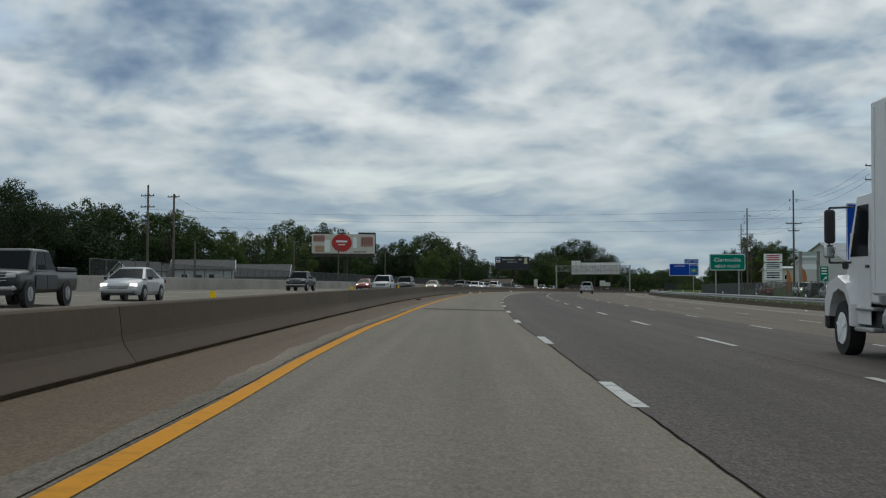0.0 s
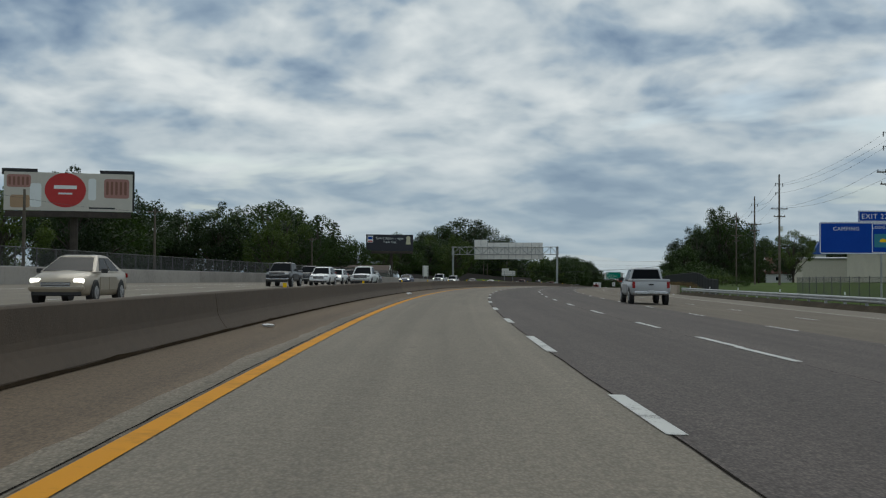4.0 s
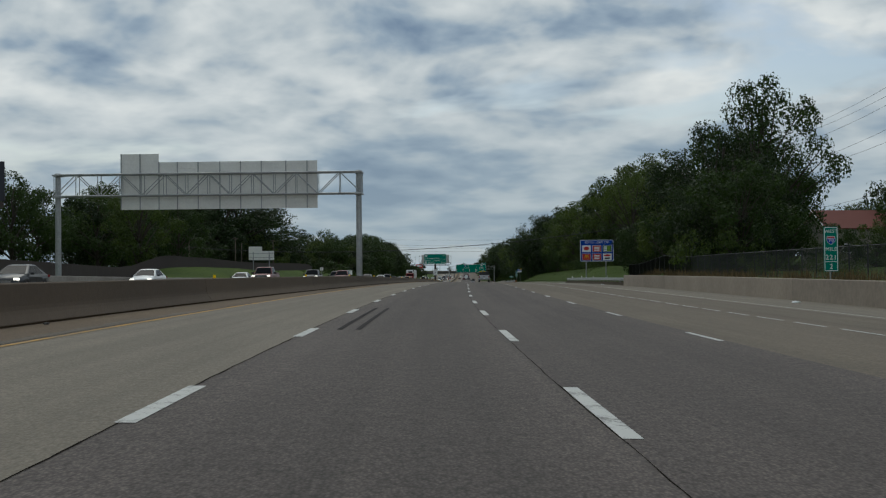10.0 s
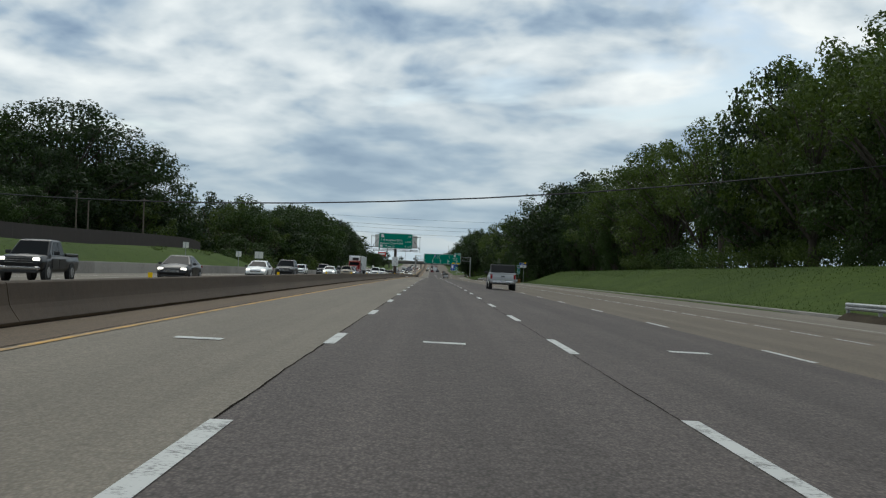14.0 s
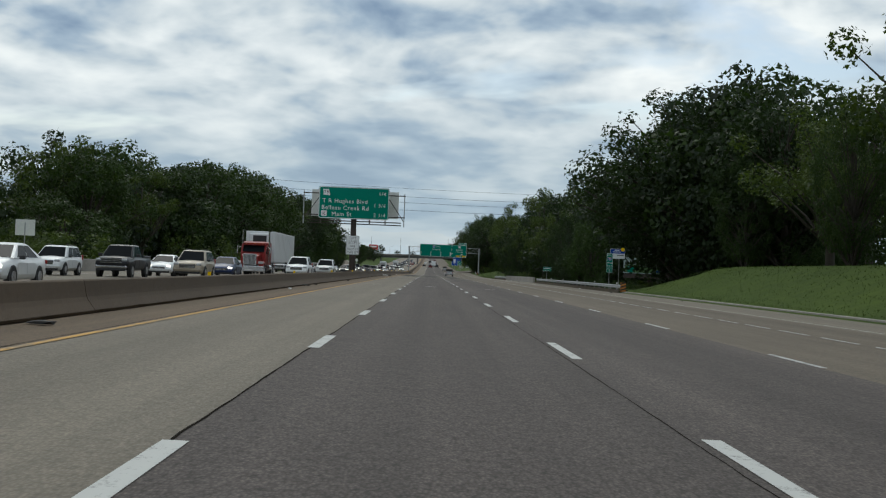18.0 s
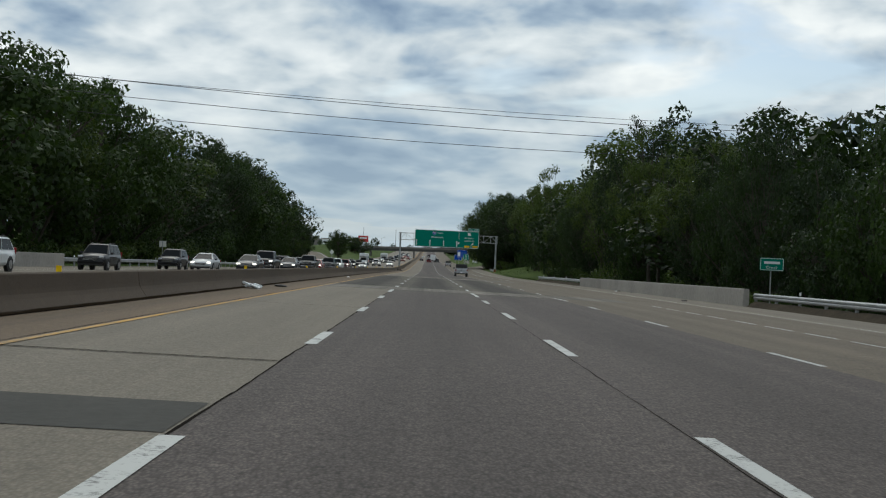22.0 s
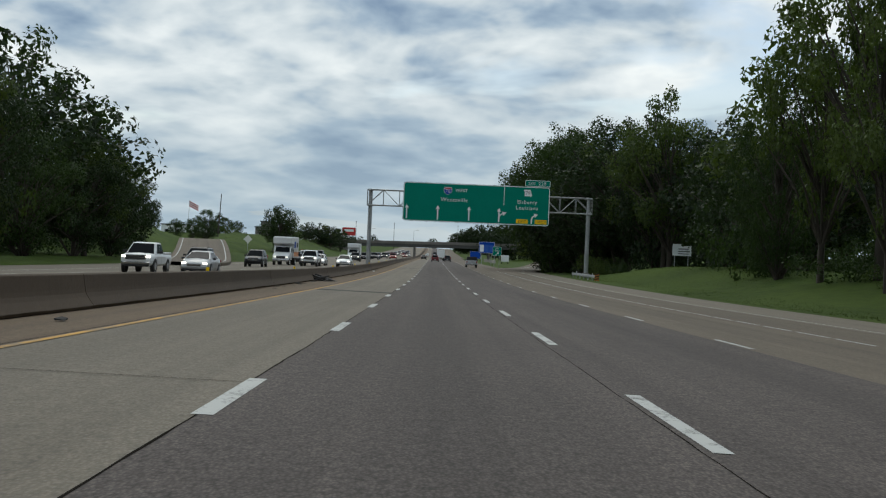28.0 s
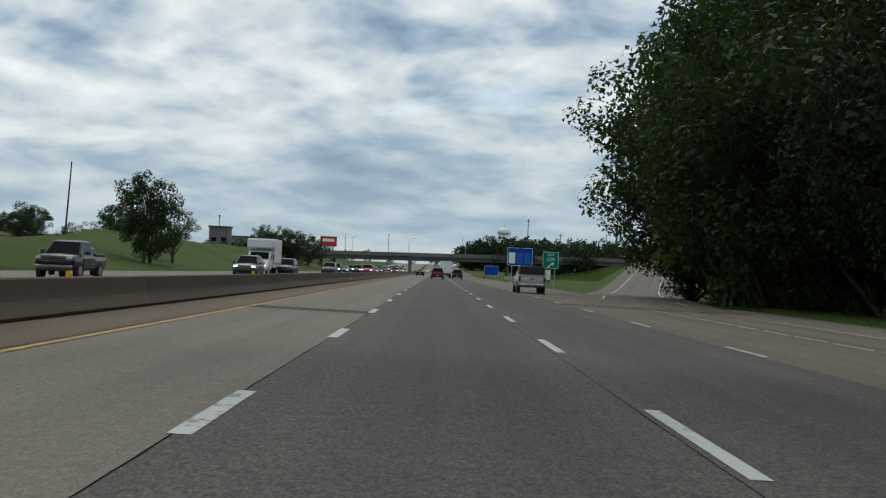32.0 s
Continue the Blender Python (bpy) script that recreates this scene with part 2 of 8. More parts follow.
    sc = n.new("ShaderNodeVectorMath")
    sc.operation = "SCALE"
    l.new(mixc.outputs[2], sc.inputs[0])
    l.new(value, sc.inputs["Scale"])
    l.new(sc.outputs[0], bsdf.inputs["Base Color"])
    bn = n.new("ShaderNodeBump")
    bn.inputs["Strength"].default_value, bn.inputs["Distance"].default_value = 0.5, 0.008
    l.new(vor.outputs["Distance"], bn.inputs["Height"])
    l.new(bn.outputs[0], bsdf.inputs["Normal"])
    return m


M_ASPHALT = road_surface("asphalt", (0.120, 0.097, 0.086), (0.086, 0.070, 0.061), 0.38, 0.16, lanes=0.10)
M_CONCRETE = road_surface("lane_concrete", (0.226, 0.194, 0.150), (0.176, 0.150, 0.114), 0.20, 0.12, 0.80, lanes=0.04)
M_BROWN = road_surface("shoulder_concrete", (0.165, 0.115, 0.070), (0.118, 0.082, 0.050), 0.26, 0.16)
M_EDGE = road_surface("edge_strip_concrete", (0.215, 0.185, 0.142), (0.140, 0.113, 0.080), 0.28, 0.40)
M_OUTER = road_surface("outer_lane_concrete", (0.182, 0.147, 0.108), (0.130, 0.104, 0.075), 0.28, 0.16)
M_SLAB = road_surface("approach_slab_concrete", (0.235, 0.210, 0.172), (0.120, 0.106, 0.086), 0.28, 0.40, 0.50)
M_BRIDGE = road_surface("bridge_concrete", (0.112, 0.096, 0.073), (0.072, 0.062, 0.048), 0.28, 0.24, 0.6, lanes=0.55)
M_PATCH = material("new_patch", (0.100, 0.096, 0.086), (0.070, 0.067, 0.060), 0.9, grain=12, stain=0.3, bump=0.2, gloss=0.08)
M_JOINT = plain("joint_sealant", (0.024, 0.021, 0.018), 1.0, gloss=0.0, space="world")
M_WHITE = material("white_line_paint", (0.50, 0.50, 0.47), (0.15, 0.145, 0.135), 0.7, grain=26, stain=3.0, contrast=(0.38, 0.48))
M_YELLOW = material("yellow_line_paint", (0.60, 0.255, 0.005), (0.34, 0.155, 0.012), 0.75, grain=7, stain=1.1, contrast=(0.28, 0.5), gloss=0.12)
M_YELLOW_WORN = material("worn_yellow_paint", (0.52, 0.27, 0.030), (0.22, 0.150, 0.070), 0.75, grain=8, stain=0.9, contrast=(0.40, 0.56))
M_BARRIER = material("barrier_concrete", (0.098, 0.067, 0.041), (0.050, 0.034, 0.021), 0.9, grain=5, stain=0.25, bump=0.35, bump_scale=40, streak=(1, 0.5, 1.4), by_object=0.3, contrast=(0.25, 0.75))
M_WALL = material("wall_concrete", (0.34, 0.315, 0.28), (0.20, 0.185, 0.165), 0.9, grain=4, stain=0.22, bump=0.3, bump_scale=40, by_object=0.2)
M_GRASS = material("grass", (0.070, 0.104, 0.018), (0.036, 0.060, 0.012), 0.95, grain=1.2, stain=0.06, bump=0.8, bump_scale=9, gloss=0.1)
M_BLADES = material("grass_blades", (0.078, 0.114, 0.021), (0.044, 0.070, 0.014), 0.8, grain=1.0, stain=0.08, by_island=0.3, gloss=0.15)
M_STEEL = material("galvanised_steel", (0.42, 0.43, 0.43), (0.26, 0.27, 0.27), 0.5, 0.55, grain=7, stain=0.8, space="world")
M_SIGNBACK = material("sign_back_aluminium", (0.80, 0.79, 0.75), (0.66, 0.65, 0.62), 0.55, 0.05, grain=5, stain=0.6, space="world")
M_GREEN = plain("sign_green", (0.003, 0.215, 0.150), 0.5, gloss=0.08)
M_BLUE = plain("sign_blue", (0.008, 0.062, 0.38), 0.5, gloss=0.08)
M_SIGNWHITE = plain("sign_white", (0.80, 0.82, 0.82), 0.5, var=0.06)
M_SIGNYELLOW = plain("sign_yellow", (0.95, 0.60, 0.015), 0.5, gloss=0.05)
M_BLACK = plain("black_paint", (0.015, 0.015, 0.016), 0.6)
M_RED = plain("red_print", (0.50, 0.022, 0.022), 0.5)
M_RUST = material("weathering_steel", (0.085, 0.066, 0.055), (0.040, 0.032, 0.028), 0.8, 0.2, grain=7, stain=1.0, space="world")
M_WOOD = material("pole_wood", (0.155, 0.125, 0.098), (0.085, 0.068, 0.054), 0.9, grain=3, stain=0.7, streak=(6, 6, 0.4), space="world")
M_BARK = material("bark", (0.070, 0.056, 0.043), (0.032, 0.026, 0.020), 0.95, grain=4, stain=0.8, streak=(4, 4, 0.6), bump=0.6, bump_scale=14, space="object")
M_LEAF = leafy("leaves", (0.0104, 0.0224, 0.0056), (0.0368, 0.0624, 0.0136))
M_LEAF_LIGHT = leafy("leaves_light", (0.0208, 0.0368, 0.0080), (0.0760, 0.1040, 0.0240))
M_LEAF_DARK = leafy("leaves_dark", (0.0080, 0.0160, 0.0064), (0.0256, 0.0440, 0.0136))
M_WIRE = plain("wire", (0.02, 0.02, 0.022), 0.6)
M_GLASS = plain("vehicle_glass", (0.008, 0.010, 0.012), 0.14, gloss=0.03)
M_TYRE = plain("tyre_rubber", (0.018, 0.018, 0.018), 0.85)
M_RIM = plain("wheel_rim", (0.45, 0.45, 0.46), 0.3, 0.8)
M_CHROME = plain("chrome", (0.62, 0.62, 0.63), 0.18, 0.9)
M_DARKTRIM = plain("dark_trim", (0.022, 0.022, 0.023), 0.6)
M_LAMP = glowing("headlight_on", (1.0, 0.96, 0.86), 1.6)
M_LENS = plain("headlight_lens", (0.55, 0.56, 0.57), 0.12, 0.3)
M_TAIL = plain("tail_light", (0.30, 0.010, 0.010), 0.25)

# ---- the road's line, heights and cross-fall ----
RY = (-300, -100, -40, 20, 80, 140, 200, 260, 320, 380, 440, 500, 560, 620, 680, 740, 800, 860, 920, 980, 1040, 1120, 1250, 1404, 1520, 1750, 2050, 2300, 6000)
RZ = (-8.22, -5.08, -4.13, -3.23, -2.44, -1.78, -1.27, -0.9, -0.62, -0.44, -0.45, -0.65, -0.94, -1.29, -1.69, -2.11, -2.57, -3.07, -3.61, -3.94, -3.9, -3.55, -3.0, -2.3, -1.3, 2.1, 7.1, 8.1, 8.1)
_h = [(RZ[i + 1] - RZ[i]) / (RY[i + 1] - RY[i]) for i in range(len(RY) - 1)]
_m = [_h[0]] + [(a + b) / 2 for a, b in zip(_h, _h[1:])] + [_h[-1]]
BEND = (1.7127, 0.9065, -0.11269)


def ease(a, b, v):
    t = min(1.0, max(0.0, (v - a) / (b - a)))
    return t * t * (3 - 2 * t)


def road_z(y):
    y = min(5999.0, max(-300.0, y))
    i = max(k for k in range(len(RY) - 1) if RY[k] <= y)
    w = RY[i + 1] - RY[i]
    t = (y - RY[i]) / w
    return (2 * t**3 - 3 * t * t + 1) * RZ[i] + (t**3 - 2 * t * t + t) * w * _m[i] + (-2 * t**3 + 3 * t * t) * RZ[i + 1] + (t**3 - t * t) * w * _m[i + 1]


def centre(y):
    u = max(0.0, (370 - y) / 100)
    c = min(u, 4.6)
    a, b, d = BEND
    return a * c**2 + b * c**3 + d * c**4 + max(0.0, u - 4.6) * (2 * a * 4.6 + 3 * b * 4.6**2 + 4 * d * 4.6**3)


def tilt(y):
    return 0.025 - 0.010 * min(1.0, max(0.0, (y - 300) / 120))


def pave_z(y, o):
    z = road_z(y) - tilt(y) * (min(16.9, max(-7.5, o)) + 1.5)
    if o < -7.5:
        z += (min(31.0, -o) - 7.5) * (0.022 - 0.032 * ease(300, 440, y))
    return z


def slope_x(y):
    return (centre(y + 1) - centre(y - 1)) / 2


def at(y, o, dz=0.0, z=None):
    """The place o metres right of the second lane's middle, at station y."""
    s = slope_x(y)
    k = math.sqrt(1 + s * s)
    return Vector((centre(y) + o / k, y - o * s / k, (pave_z(y, o) if z is None else z) + dz))


def heading(y):
    """Turn about z that faces along the road."""
    return math.degrees(math.atan2(-slope_x(y), 1))


def stations(y0, y1, step=6.0):
    n = max(1, round((y1 - y0) / step))
    return [y0 + (y1 - y0) * i / n for i in range(n + 1)]


# ---- mesh helpers ----
def mesh_object(name, verts, faces, mat, parent=None, smooth=False, label=""):
    me = bpy.data.meshes.new(name)
    me.from_pydata([tuple(v) for v in verts], [], faces)
    for m in (mat if isinstance(mat, (list, tuple)) else [mat]):
        me.materials.append(m)
    if smooth:
        me.shade_smooth()
    me.update()
    ob = new(name, me)
    if parent is not None:
        ob.parent = parent
    if label:
        ob["label"] = label
    return ob


def part(name, bm, mat, parent, label="", smooth=False):
    me = bpy.data.meshes.new(name)
    bmesh.ops.recalc_face_normals(bm, faces=bm.faces)
    bm.to_mesh(me)
    bm.free()
    me.materials.append(mat)
    if smooth:
        me.shade_smooth()
    ob = new(name, me)
    if parent is not None:
        ob.parent = parent
    if label:
        ob["label"] = label
    return ob


def add_box(bm, size, at_=(0, 0, 0), rot=None, bevel=0.0):
    r = bmesh.ops.create_cube(bm, size=1.0)
    vs = r["verts"]
    bmesh.ops.scale(bm, vec=size, verts=vs)
    if bevel:
        es = list({e for v in vs for e in v.link_edges})
        vs = bmesh.ops.bevel(bm, geom=es, offset=bevel, segments=1, affect="EDGES")["verts"]
        vs = list({v for v in vs} | {v for f in {f for v in vs for f in v.link_faces} for v in f.verts})
    if rot is not None:
        bmesh.ops.rotate(bm, matrix=rot, verts=vs)
    bmesh.ops.translate(bm, vec=at_, verts=vs)
    return vs


def box(size, at_=(0, 0, 0), rot=None, bevel=0.0):
    bm = bmesh.new()
    add_box(bm, size, at_, rot, bevel)
    return bm


def add_rod(bm, a, b, r0, r1=None, n=8):
    a, b = Vector(a), Vector(b)
    d = b - a
    q = d.to_track_quat("Z", "Y").to_matrix().to_4x4()
    bmesh.ops.create_cone(bm, cap_ends=True, segments=n, radius1=r0, radius2=r0 if r1 is None else r1, depth=d.length, matrix=Matrix.Translation((a + b) / 2) @ q)


def rod(a, b, r0, r1=None, n=8):
    bm = bmesh.new()
    add_rod(bm, a, b, r0, r1, n)
    return bm


def lay_out(ob, pairs):
    """Coordinates across and along the road, for its surface patterns."""
    uv = ob.data.uv_layers.new(name="along")
    for lp in ob.data.loops:
        uv.data[lp.index].uv = pairs[lp.vertex_index]
    return ob


def ribbon(name, ys, offs, mat, dz=0.0, parent=None, label=""):
    """A sheet along the road. offs: (offset, extra height) from left to right."""
    vs, fs, k = [], [], len(offs)
    for y in ys:
        for o, e in offs:
            vs.append(at(y, o, dz + e))
    for i in range(len(ys) - 1):
        for j in range(k - 1):
            a = i * k + j
            fs.append((a, a + 1, a + k + 1, a + k))
    return lay_out(mesh_object(name, vs, fs, mat, parent, label=label), [(o, y) for y in ys for o, e in offs])


def sweep(name, ys, profile, mat, parent=None, label="", base=None, shift=None):
    """A closed profile of (offset, height) swept along the road."""
    vs, fs, k = [], [], len(profile)
    for y in ys:
        b = base(y) if base else 0.0
        for o, h in profile:
            vs.append(at(y, o + (shift(y) if shift else 0.0), h, None if not base else b))
    for i in range(len(ys) - 1):
        for j in range(k):
            a, c = i * k + j, i * k + (j + 1) % k
            fs.append((a, c, c + k, a + k))
    fs.append(tuple(range(k - 1, -1, -1)))
    fs.append(tuple(range((len(ys) - 1) * k, len(ys) * k)))
    return mesh_object(name, vs, fs, mat, parent, label=label)


# ---- carriageway ----
FULL = stations(-120, 420, 6) + stations(430, 2300, 10)
Y_BR0, Y_BR1 = 757.0, 838.0


def between(a, b):
    return [a] + [y for y in FULL if a < y < b] + [b]


def pavement(name, o0, o1, mat, ys, label, dz=0.0, mids=()):
    ob = ribbon(name, ys, [(o, 0.0) for o in (o0, *mids, o1)], mat, dz)
    return tagged(ob, label, "road surface", kind="structure")


def along_table(rows, y):
    """Value at station y of a few (station, value) rows, eased between them."""
    if y <= rows[0][0]:
        return rows[0][1]
    for (a, u), (b, v) in zip(rows, rows[1:]):
        if y < b:
            return u + (v - u) * ease(a, b, y)
    return rows[-1][1]


def drift(y):
    """Sideways shift of the median barrier along the way."""
    return 7.27 + along_table(((-30, -7.68), (70, -7.75), (172, -7.45), (245, -7.58), (318, -7.62), (385, -6.85), (449, -6.64), (590, -6.62), (650, -6.70), (720, -6.97), (990, -6.95)), y)


def barrier_h(y):
    return along_table(((40, 0.76), (175, 0.69), (317, 0.83), (385, 0.80), (449, 0.64), (590, 0.61), (790, 0.66), (1040, 0.67)), y)


def edge_line(y):
    """Offset of the yellow line."""
    return along_table(((-40, -5.66), (-30, -5.74), (-21, -5.90), (-12, -5.93), (-3, -5.84), (20, -5.83), (67, -5.80), (170, -5.66), (240, -5.74), (314, -5.82), (381, -5.58), (446, -5.25), (580, -5.04), (720, -5.12), (985, -5.08)), y)


def lane_edge(y):
    return edge_line(y) - 0.12


def inner_seam(y):
    """Joint between the concrete inner lane and the asphalt."""
    return along_table(((-35, -1.95), (-20, -1.99), (-6, -2.12), (4, -2.08), (30, -2.06), (70, -2.03), (120, -1.93), (235, -1.94), (304, -1.98), (350, -1.98), (385, -2.01), (420, -2.0), (448, -1.98), (480, -1.92), (575, -1.88), (710, -1.91), (925, -1.94), (945, -1.97), (980, -1.93), (1005, -1.89), (1030, -1.91), (1047, -1.96)), y)


def strip(name, left, right, mat, ys, label, dz=0.0):
    """Pavement between two edges that may wander along the road."""
    vs, fs = [], []
    for i, y in enumerate(ys):
        vs += [at(y, left(y), dz), at(y, right(y), dz)]
        if i:
            fs.append((2 * i - 2, 2 * i - 1, 2 * i + 1, 2 * i))
    ob = lay_out(mesh_object(name, vs, fs, mat), [(e(y), y) for y in ys for e in (left, right)])
    return tagged(ob, label, "road surface", kind="structure")


strip("road_median_shoulder", lambda y: -8.7, lane_edge, M_BROWN, FULL, "narrow brown concrete shoulder along the median barrier")
for a, b in ((-120, Y_BR0), (Y_BR1, 2300)):
    strip("road_inner_lane", lane_edge, inner_seam, M_CONCRETE, between(a, b), "pale grey concrete inner lane, worn and lightly stained")
    strip("road_middle_lanes", inner_seam, lambda y: 5.62, M_ASPHALT, between(a, b), "dark grey worn asphalt of the two middle lanes", 0.004)
pavement("road_bridge_deck", -5.3, 5.62, M_BRIDGE, between(Y_BR0, Y_BR1), "patchy brown-grey concrete bridge deck, blackened by tyres", 0.002, (-1.9, 1.85))
strip("road_edge_strip", lambda y: lane_edge(y) - 0.30 - 0.22 * abs(noise.noise((y * 0.21, 3.0, 0.0))) - 0.10 * noise.noise((y * 1.3, 5.0, 0.0)), lane_edge, M_EDGE, stations(-60, 330, 0.8), "pale worn concrete strip beside the yellow line", 0.003)
pavement("road_outer_lane", 5.62, 12.6, M_OUTER, between(-120, 1500), "brownish concrete outer lanes", 0.0, (9.2,))
pavement("road_right_shoulder", 12.6, 17.2, M_CONCRETE, between(-120, 1106), "light concrete right shoulder")
pavement("road_outer_lane", 5.62, 14.5, M_OUTER, between(1500, 2300), "brownish concrete outer lanes")
pavement("road_opposite", -31.2, -8.7, M_CONCRETE, FULL, "pale concrete lanes of the opposite carriageway", 0.0, (-12, -16, -20, -24, -28))


def dashes(name, o, y0, y1, first, period, length, width, mat, label, z=0.010):
    """A broken line, laid out by the length along its own bend."""
    vs, fs = [], []
    y = first
    while y > y0:
        y -= period / math.sqrt(1 + slope_x(y - period / 2) ** 2)
    while y < y1:
        k = 1 / math.sqrt(1 + slope_x(y) ** 2)
        jit = random.uniform(-0.06, 0.06)
        ends = (y + jit, y + (length * 0.5) * k, y + length * k + random.uniform(-0.08, 0.08))
        b = len(vs)
        mid = o(y) if callable(o) else o
        for e in ends:
            vs += [at(e, mid - width / 2, z), at(e, mid + width / 2, z)]
        fs += [(b, b + 1, b + 3, b + 2), (b + 2, b + 3, b + 5, b + 4)]
        y += period / math.sqrt(1 + slope_x(y + period / 2) ** 2)
    ob = mesh_object(name, vs, fs, mat)
    return tagged(ob, label, "lane marking", kind="structure")


def second_line(y):
    return along_table(((120, 1.80), (420, 1.78), (450, 1.76), (520, 1.84), (575, 1.86), (640, 1.80), (700, 1.80)), y)


for a, b, p1, p2, p3, w2, w3 in ((-80, 120, 17.5, 18.6, 18.0, 1.85, 5.40), (120, 420, 608.9, 608.3, 609.2, second_line, 5.50), (420, 757, 607.7, 608.3, 609.2, second_line, 5.68), (758, 1900, 812.9, 812.4, 814.7, 1.81, 5.75)):
    dashes("lane_line_first", lambda y: inner_seam(y) + (0.07 if 425 < y < 480 else 0.04), a, b, p1, 12.19, 3.05, 0.17, M_WHITE, "broken white lane line, worn, beside the asphalt seam")
    dashes("lane_line_second", w2, a, b, p2, 12.19, 3.9, 0.155, M_WHITE, "broken white lane line between asphalt lanes")
    dashes("lane_line_third", w3, a, b, p3, 12.19, 3.05, 0.12, M_WHITE, "broken white lane line at the asphalt edge")
dashes("lane_line_fourth", 9.2, -60, 300, 206.0, 12.19, 3.05, 0.12, M_WHITE, "faded broken white lane line on brown concrete")
dashes("lane_line_dotted", 9.4, 300, 752, 400.0, 3.66, 2.7, 0.10, M_WHITE, "thin dotted white line beside the exit lane")
dashes("lane_line_dotted", 9.6, 850, 1120, 1037.5, 3.3, 2.75, 0.10, M_WHITE, "thin dotted white line beside the exit lane")


for ya, yb, mat, wd in ((-100, 290, M_YELLOW, 0.095), (290, 2000, M_YELLOW_WORN, 0.06)):
    vs, fs = [], []
    for y in between(ya, yb):
        vs += [at(y, edge_line(y) - wd, 0.009), at(y, edge_line(y) + wd, 0.009)]
    for i in range(len(vs) // 2 - 1):
        fs.append((2 * i, 2 * i + 1, 2 * i + 3, 2 * i + 2))
    tagged(mesh_object("edge_line_yellow", vs, fs, mat), "solid yellow left edge line, scuffed" if wd > 0.09 else "worn and dirty yellow left edge line", "lane marking", kind="structure")
tagged(ribbon("edge_line_white", between(-100, 1085), [(12.9, 0), (12.98, 0)], M_WHITE, 0.011), "thin faded white right edge line", "lane marking", kind="structure")
for o in (-9.3, -24.2):
    tagged(ribbon("edge_line_opposite", between(-100, 2000), [(o, 0), (o + 0.13, 0)], M_YELLOW if o > -10 else M_WHITE, 0.011), "edge line of the opposite carriageway", "lane marking", kind="structure")
for o in (-13.0, -16.7, -20.4):
    dashes("lane_line_opposite", o, -60, 1500, 300.0, 12.19, 3.05, 0.13, M_WHITE, "broken white line of the opposite carriageway")


def seam(o, y0, y1, width, wobble=0.02):
    """An open joint with ragged edges; o is an offset or a function of the station."""
    ys = stations(y0, y1, 0.3)
    vs, fs = [], []
    for i, y in enumerate(ys):
        m = o(y) if callable(o) else o
        c = m + wobble * (0.55 * noise.noise((y * 0.3, m, 0)) + 0.45 * noise.noise((y * 1.4, m, 4)))
        w = width * (0.5 + 0.9 * abs(noise.noise((y * 0.5, m, 9))))
        rag = width * 0.55
        vs += [at(y, c - w / 2 - rag * abs(noise.noise((y * 3.1, m, 2))), 0.0065), at(y, c + w / 2 + rag * abs(noise.noise((y * 2.7, m, 6))), 0.0065)]
        if i:
            b = 2 * i
            fs.append((b - 2, b - 1, b + 1, b))
    return tagged(mesh_object("joint_seam", vs, fs, M_JOINT), "dark cracked joint between lanes", "road joint", kind="structure")


seam(inner_seam, -60, 757, 0.026, 0.035)
seam(inner_seam, 838, 1300, 0.022, 0.03)
seam(1.70, -60, 757, 0.012, 0.03)
seam(1.66, 838, 1300, 0.014, 0.03)
seam(-3.21, 757, 838, 0.012)
seam(lambda y: lane_edge(y) - 0.03, -60, 1200, 0.020, 0.03)


def cross_patch(y, o0, o1, depth, mat, label, z=0.006, skew=0.0):
    n = 8
    vs, fs = [], []
    for i in range(n + 1):
        o = o0 + (o1 - o0) * i / n
        for e in (0, depth):
            vs.append(at(y + e + skew * (o - o0) + 0.02 * noise.noise((o * 2, y, e)), o, z))
        if i:
            b = 2 * i
            fs.append((b - 2, b, b + 1, b - 1))
    return tagged(mesh_object("road_patch", vs, fs, mat), label, "road patch", kind="structure")


for y in (7.9, 708.4, 951.6, 1068.0):
    cross_patch(y, -5.55 if y < 10 else -5.0, -1.96, 1.9 if y > 900 or y < 10 else 1.7, M_PATCH, "dark patch across the concrete lane", 0.005)
for y, o0, o1, d in ((757.0, -1.9, 5.6, 0.14), (764.5, -5.4, 12.0, 0.10), (827.0, -5.4, 12.0, 0.10), (838.0, -1.9, 5.6, 0.12), (714.3, -5.2, -1.95, 0.07), (732.0, -5.2, -1.95, 0.05), (164.5, -5.0, -2.2, 0.02), (640.0, -5.2, -2.0, 0.02), (913.0, -5.2, -2.0, 0.025)):
    cross_patch(y, o0, o1, d, M_JOINT, "dark transverse joint", 0.0105)
for a, b in ((757.1, 764.4), (827.2, 837.9)):
    pavement("road_approach_slab", -5.25, 9.1, M_SLAB, stations(a, b, 4), "worn pale concrete approach slab, stained by tyres", 0.008, (-1.9, 1.85, 5.6))
# transverse speed-check bars painted in each lane
for y in (450.7, 650.4):
    for o in (-3.75, -0.2, 3.9):
        cross_patch(y - (1.9 if o < -3 else -0.9 if o > 3 else 0.0), o - 0.34, o + 0.34, 0.42, M_WHITE, "short white bar painted across the lane", 0.010)
M_SKID = material("tyre_mark", (0.040, 0.037, 0.036), (0.060, 0.055, 0.052), 0.9, grain=18, stain=0.4, contrast=(0.35, 0.6), gloss=0.03)
for dx in (-0.38, -0.02):
    ys = stations(319, 333, 2)
    tagged(ribbon("skid_mark", ys, [(-1.1 + dx, 0), (-1.1 + dx + 0.11, 0)], M_SKID, 0.012), "dark tyre skid mark on asphalt", "skid mark", kind="structure")

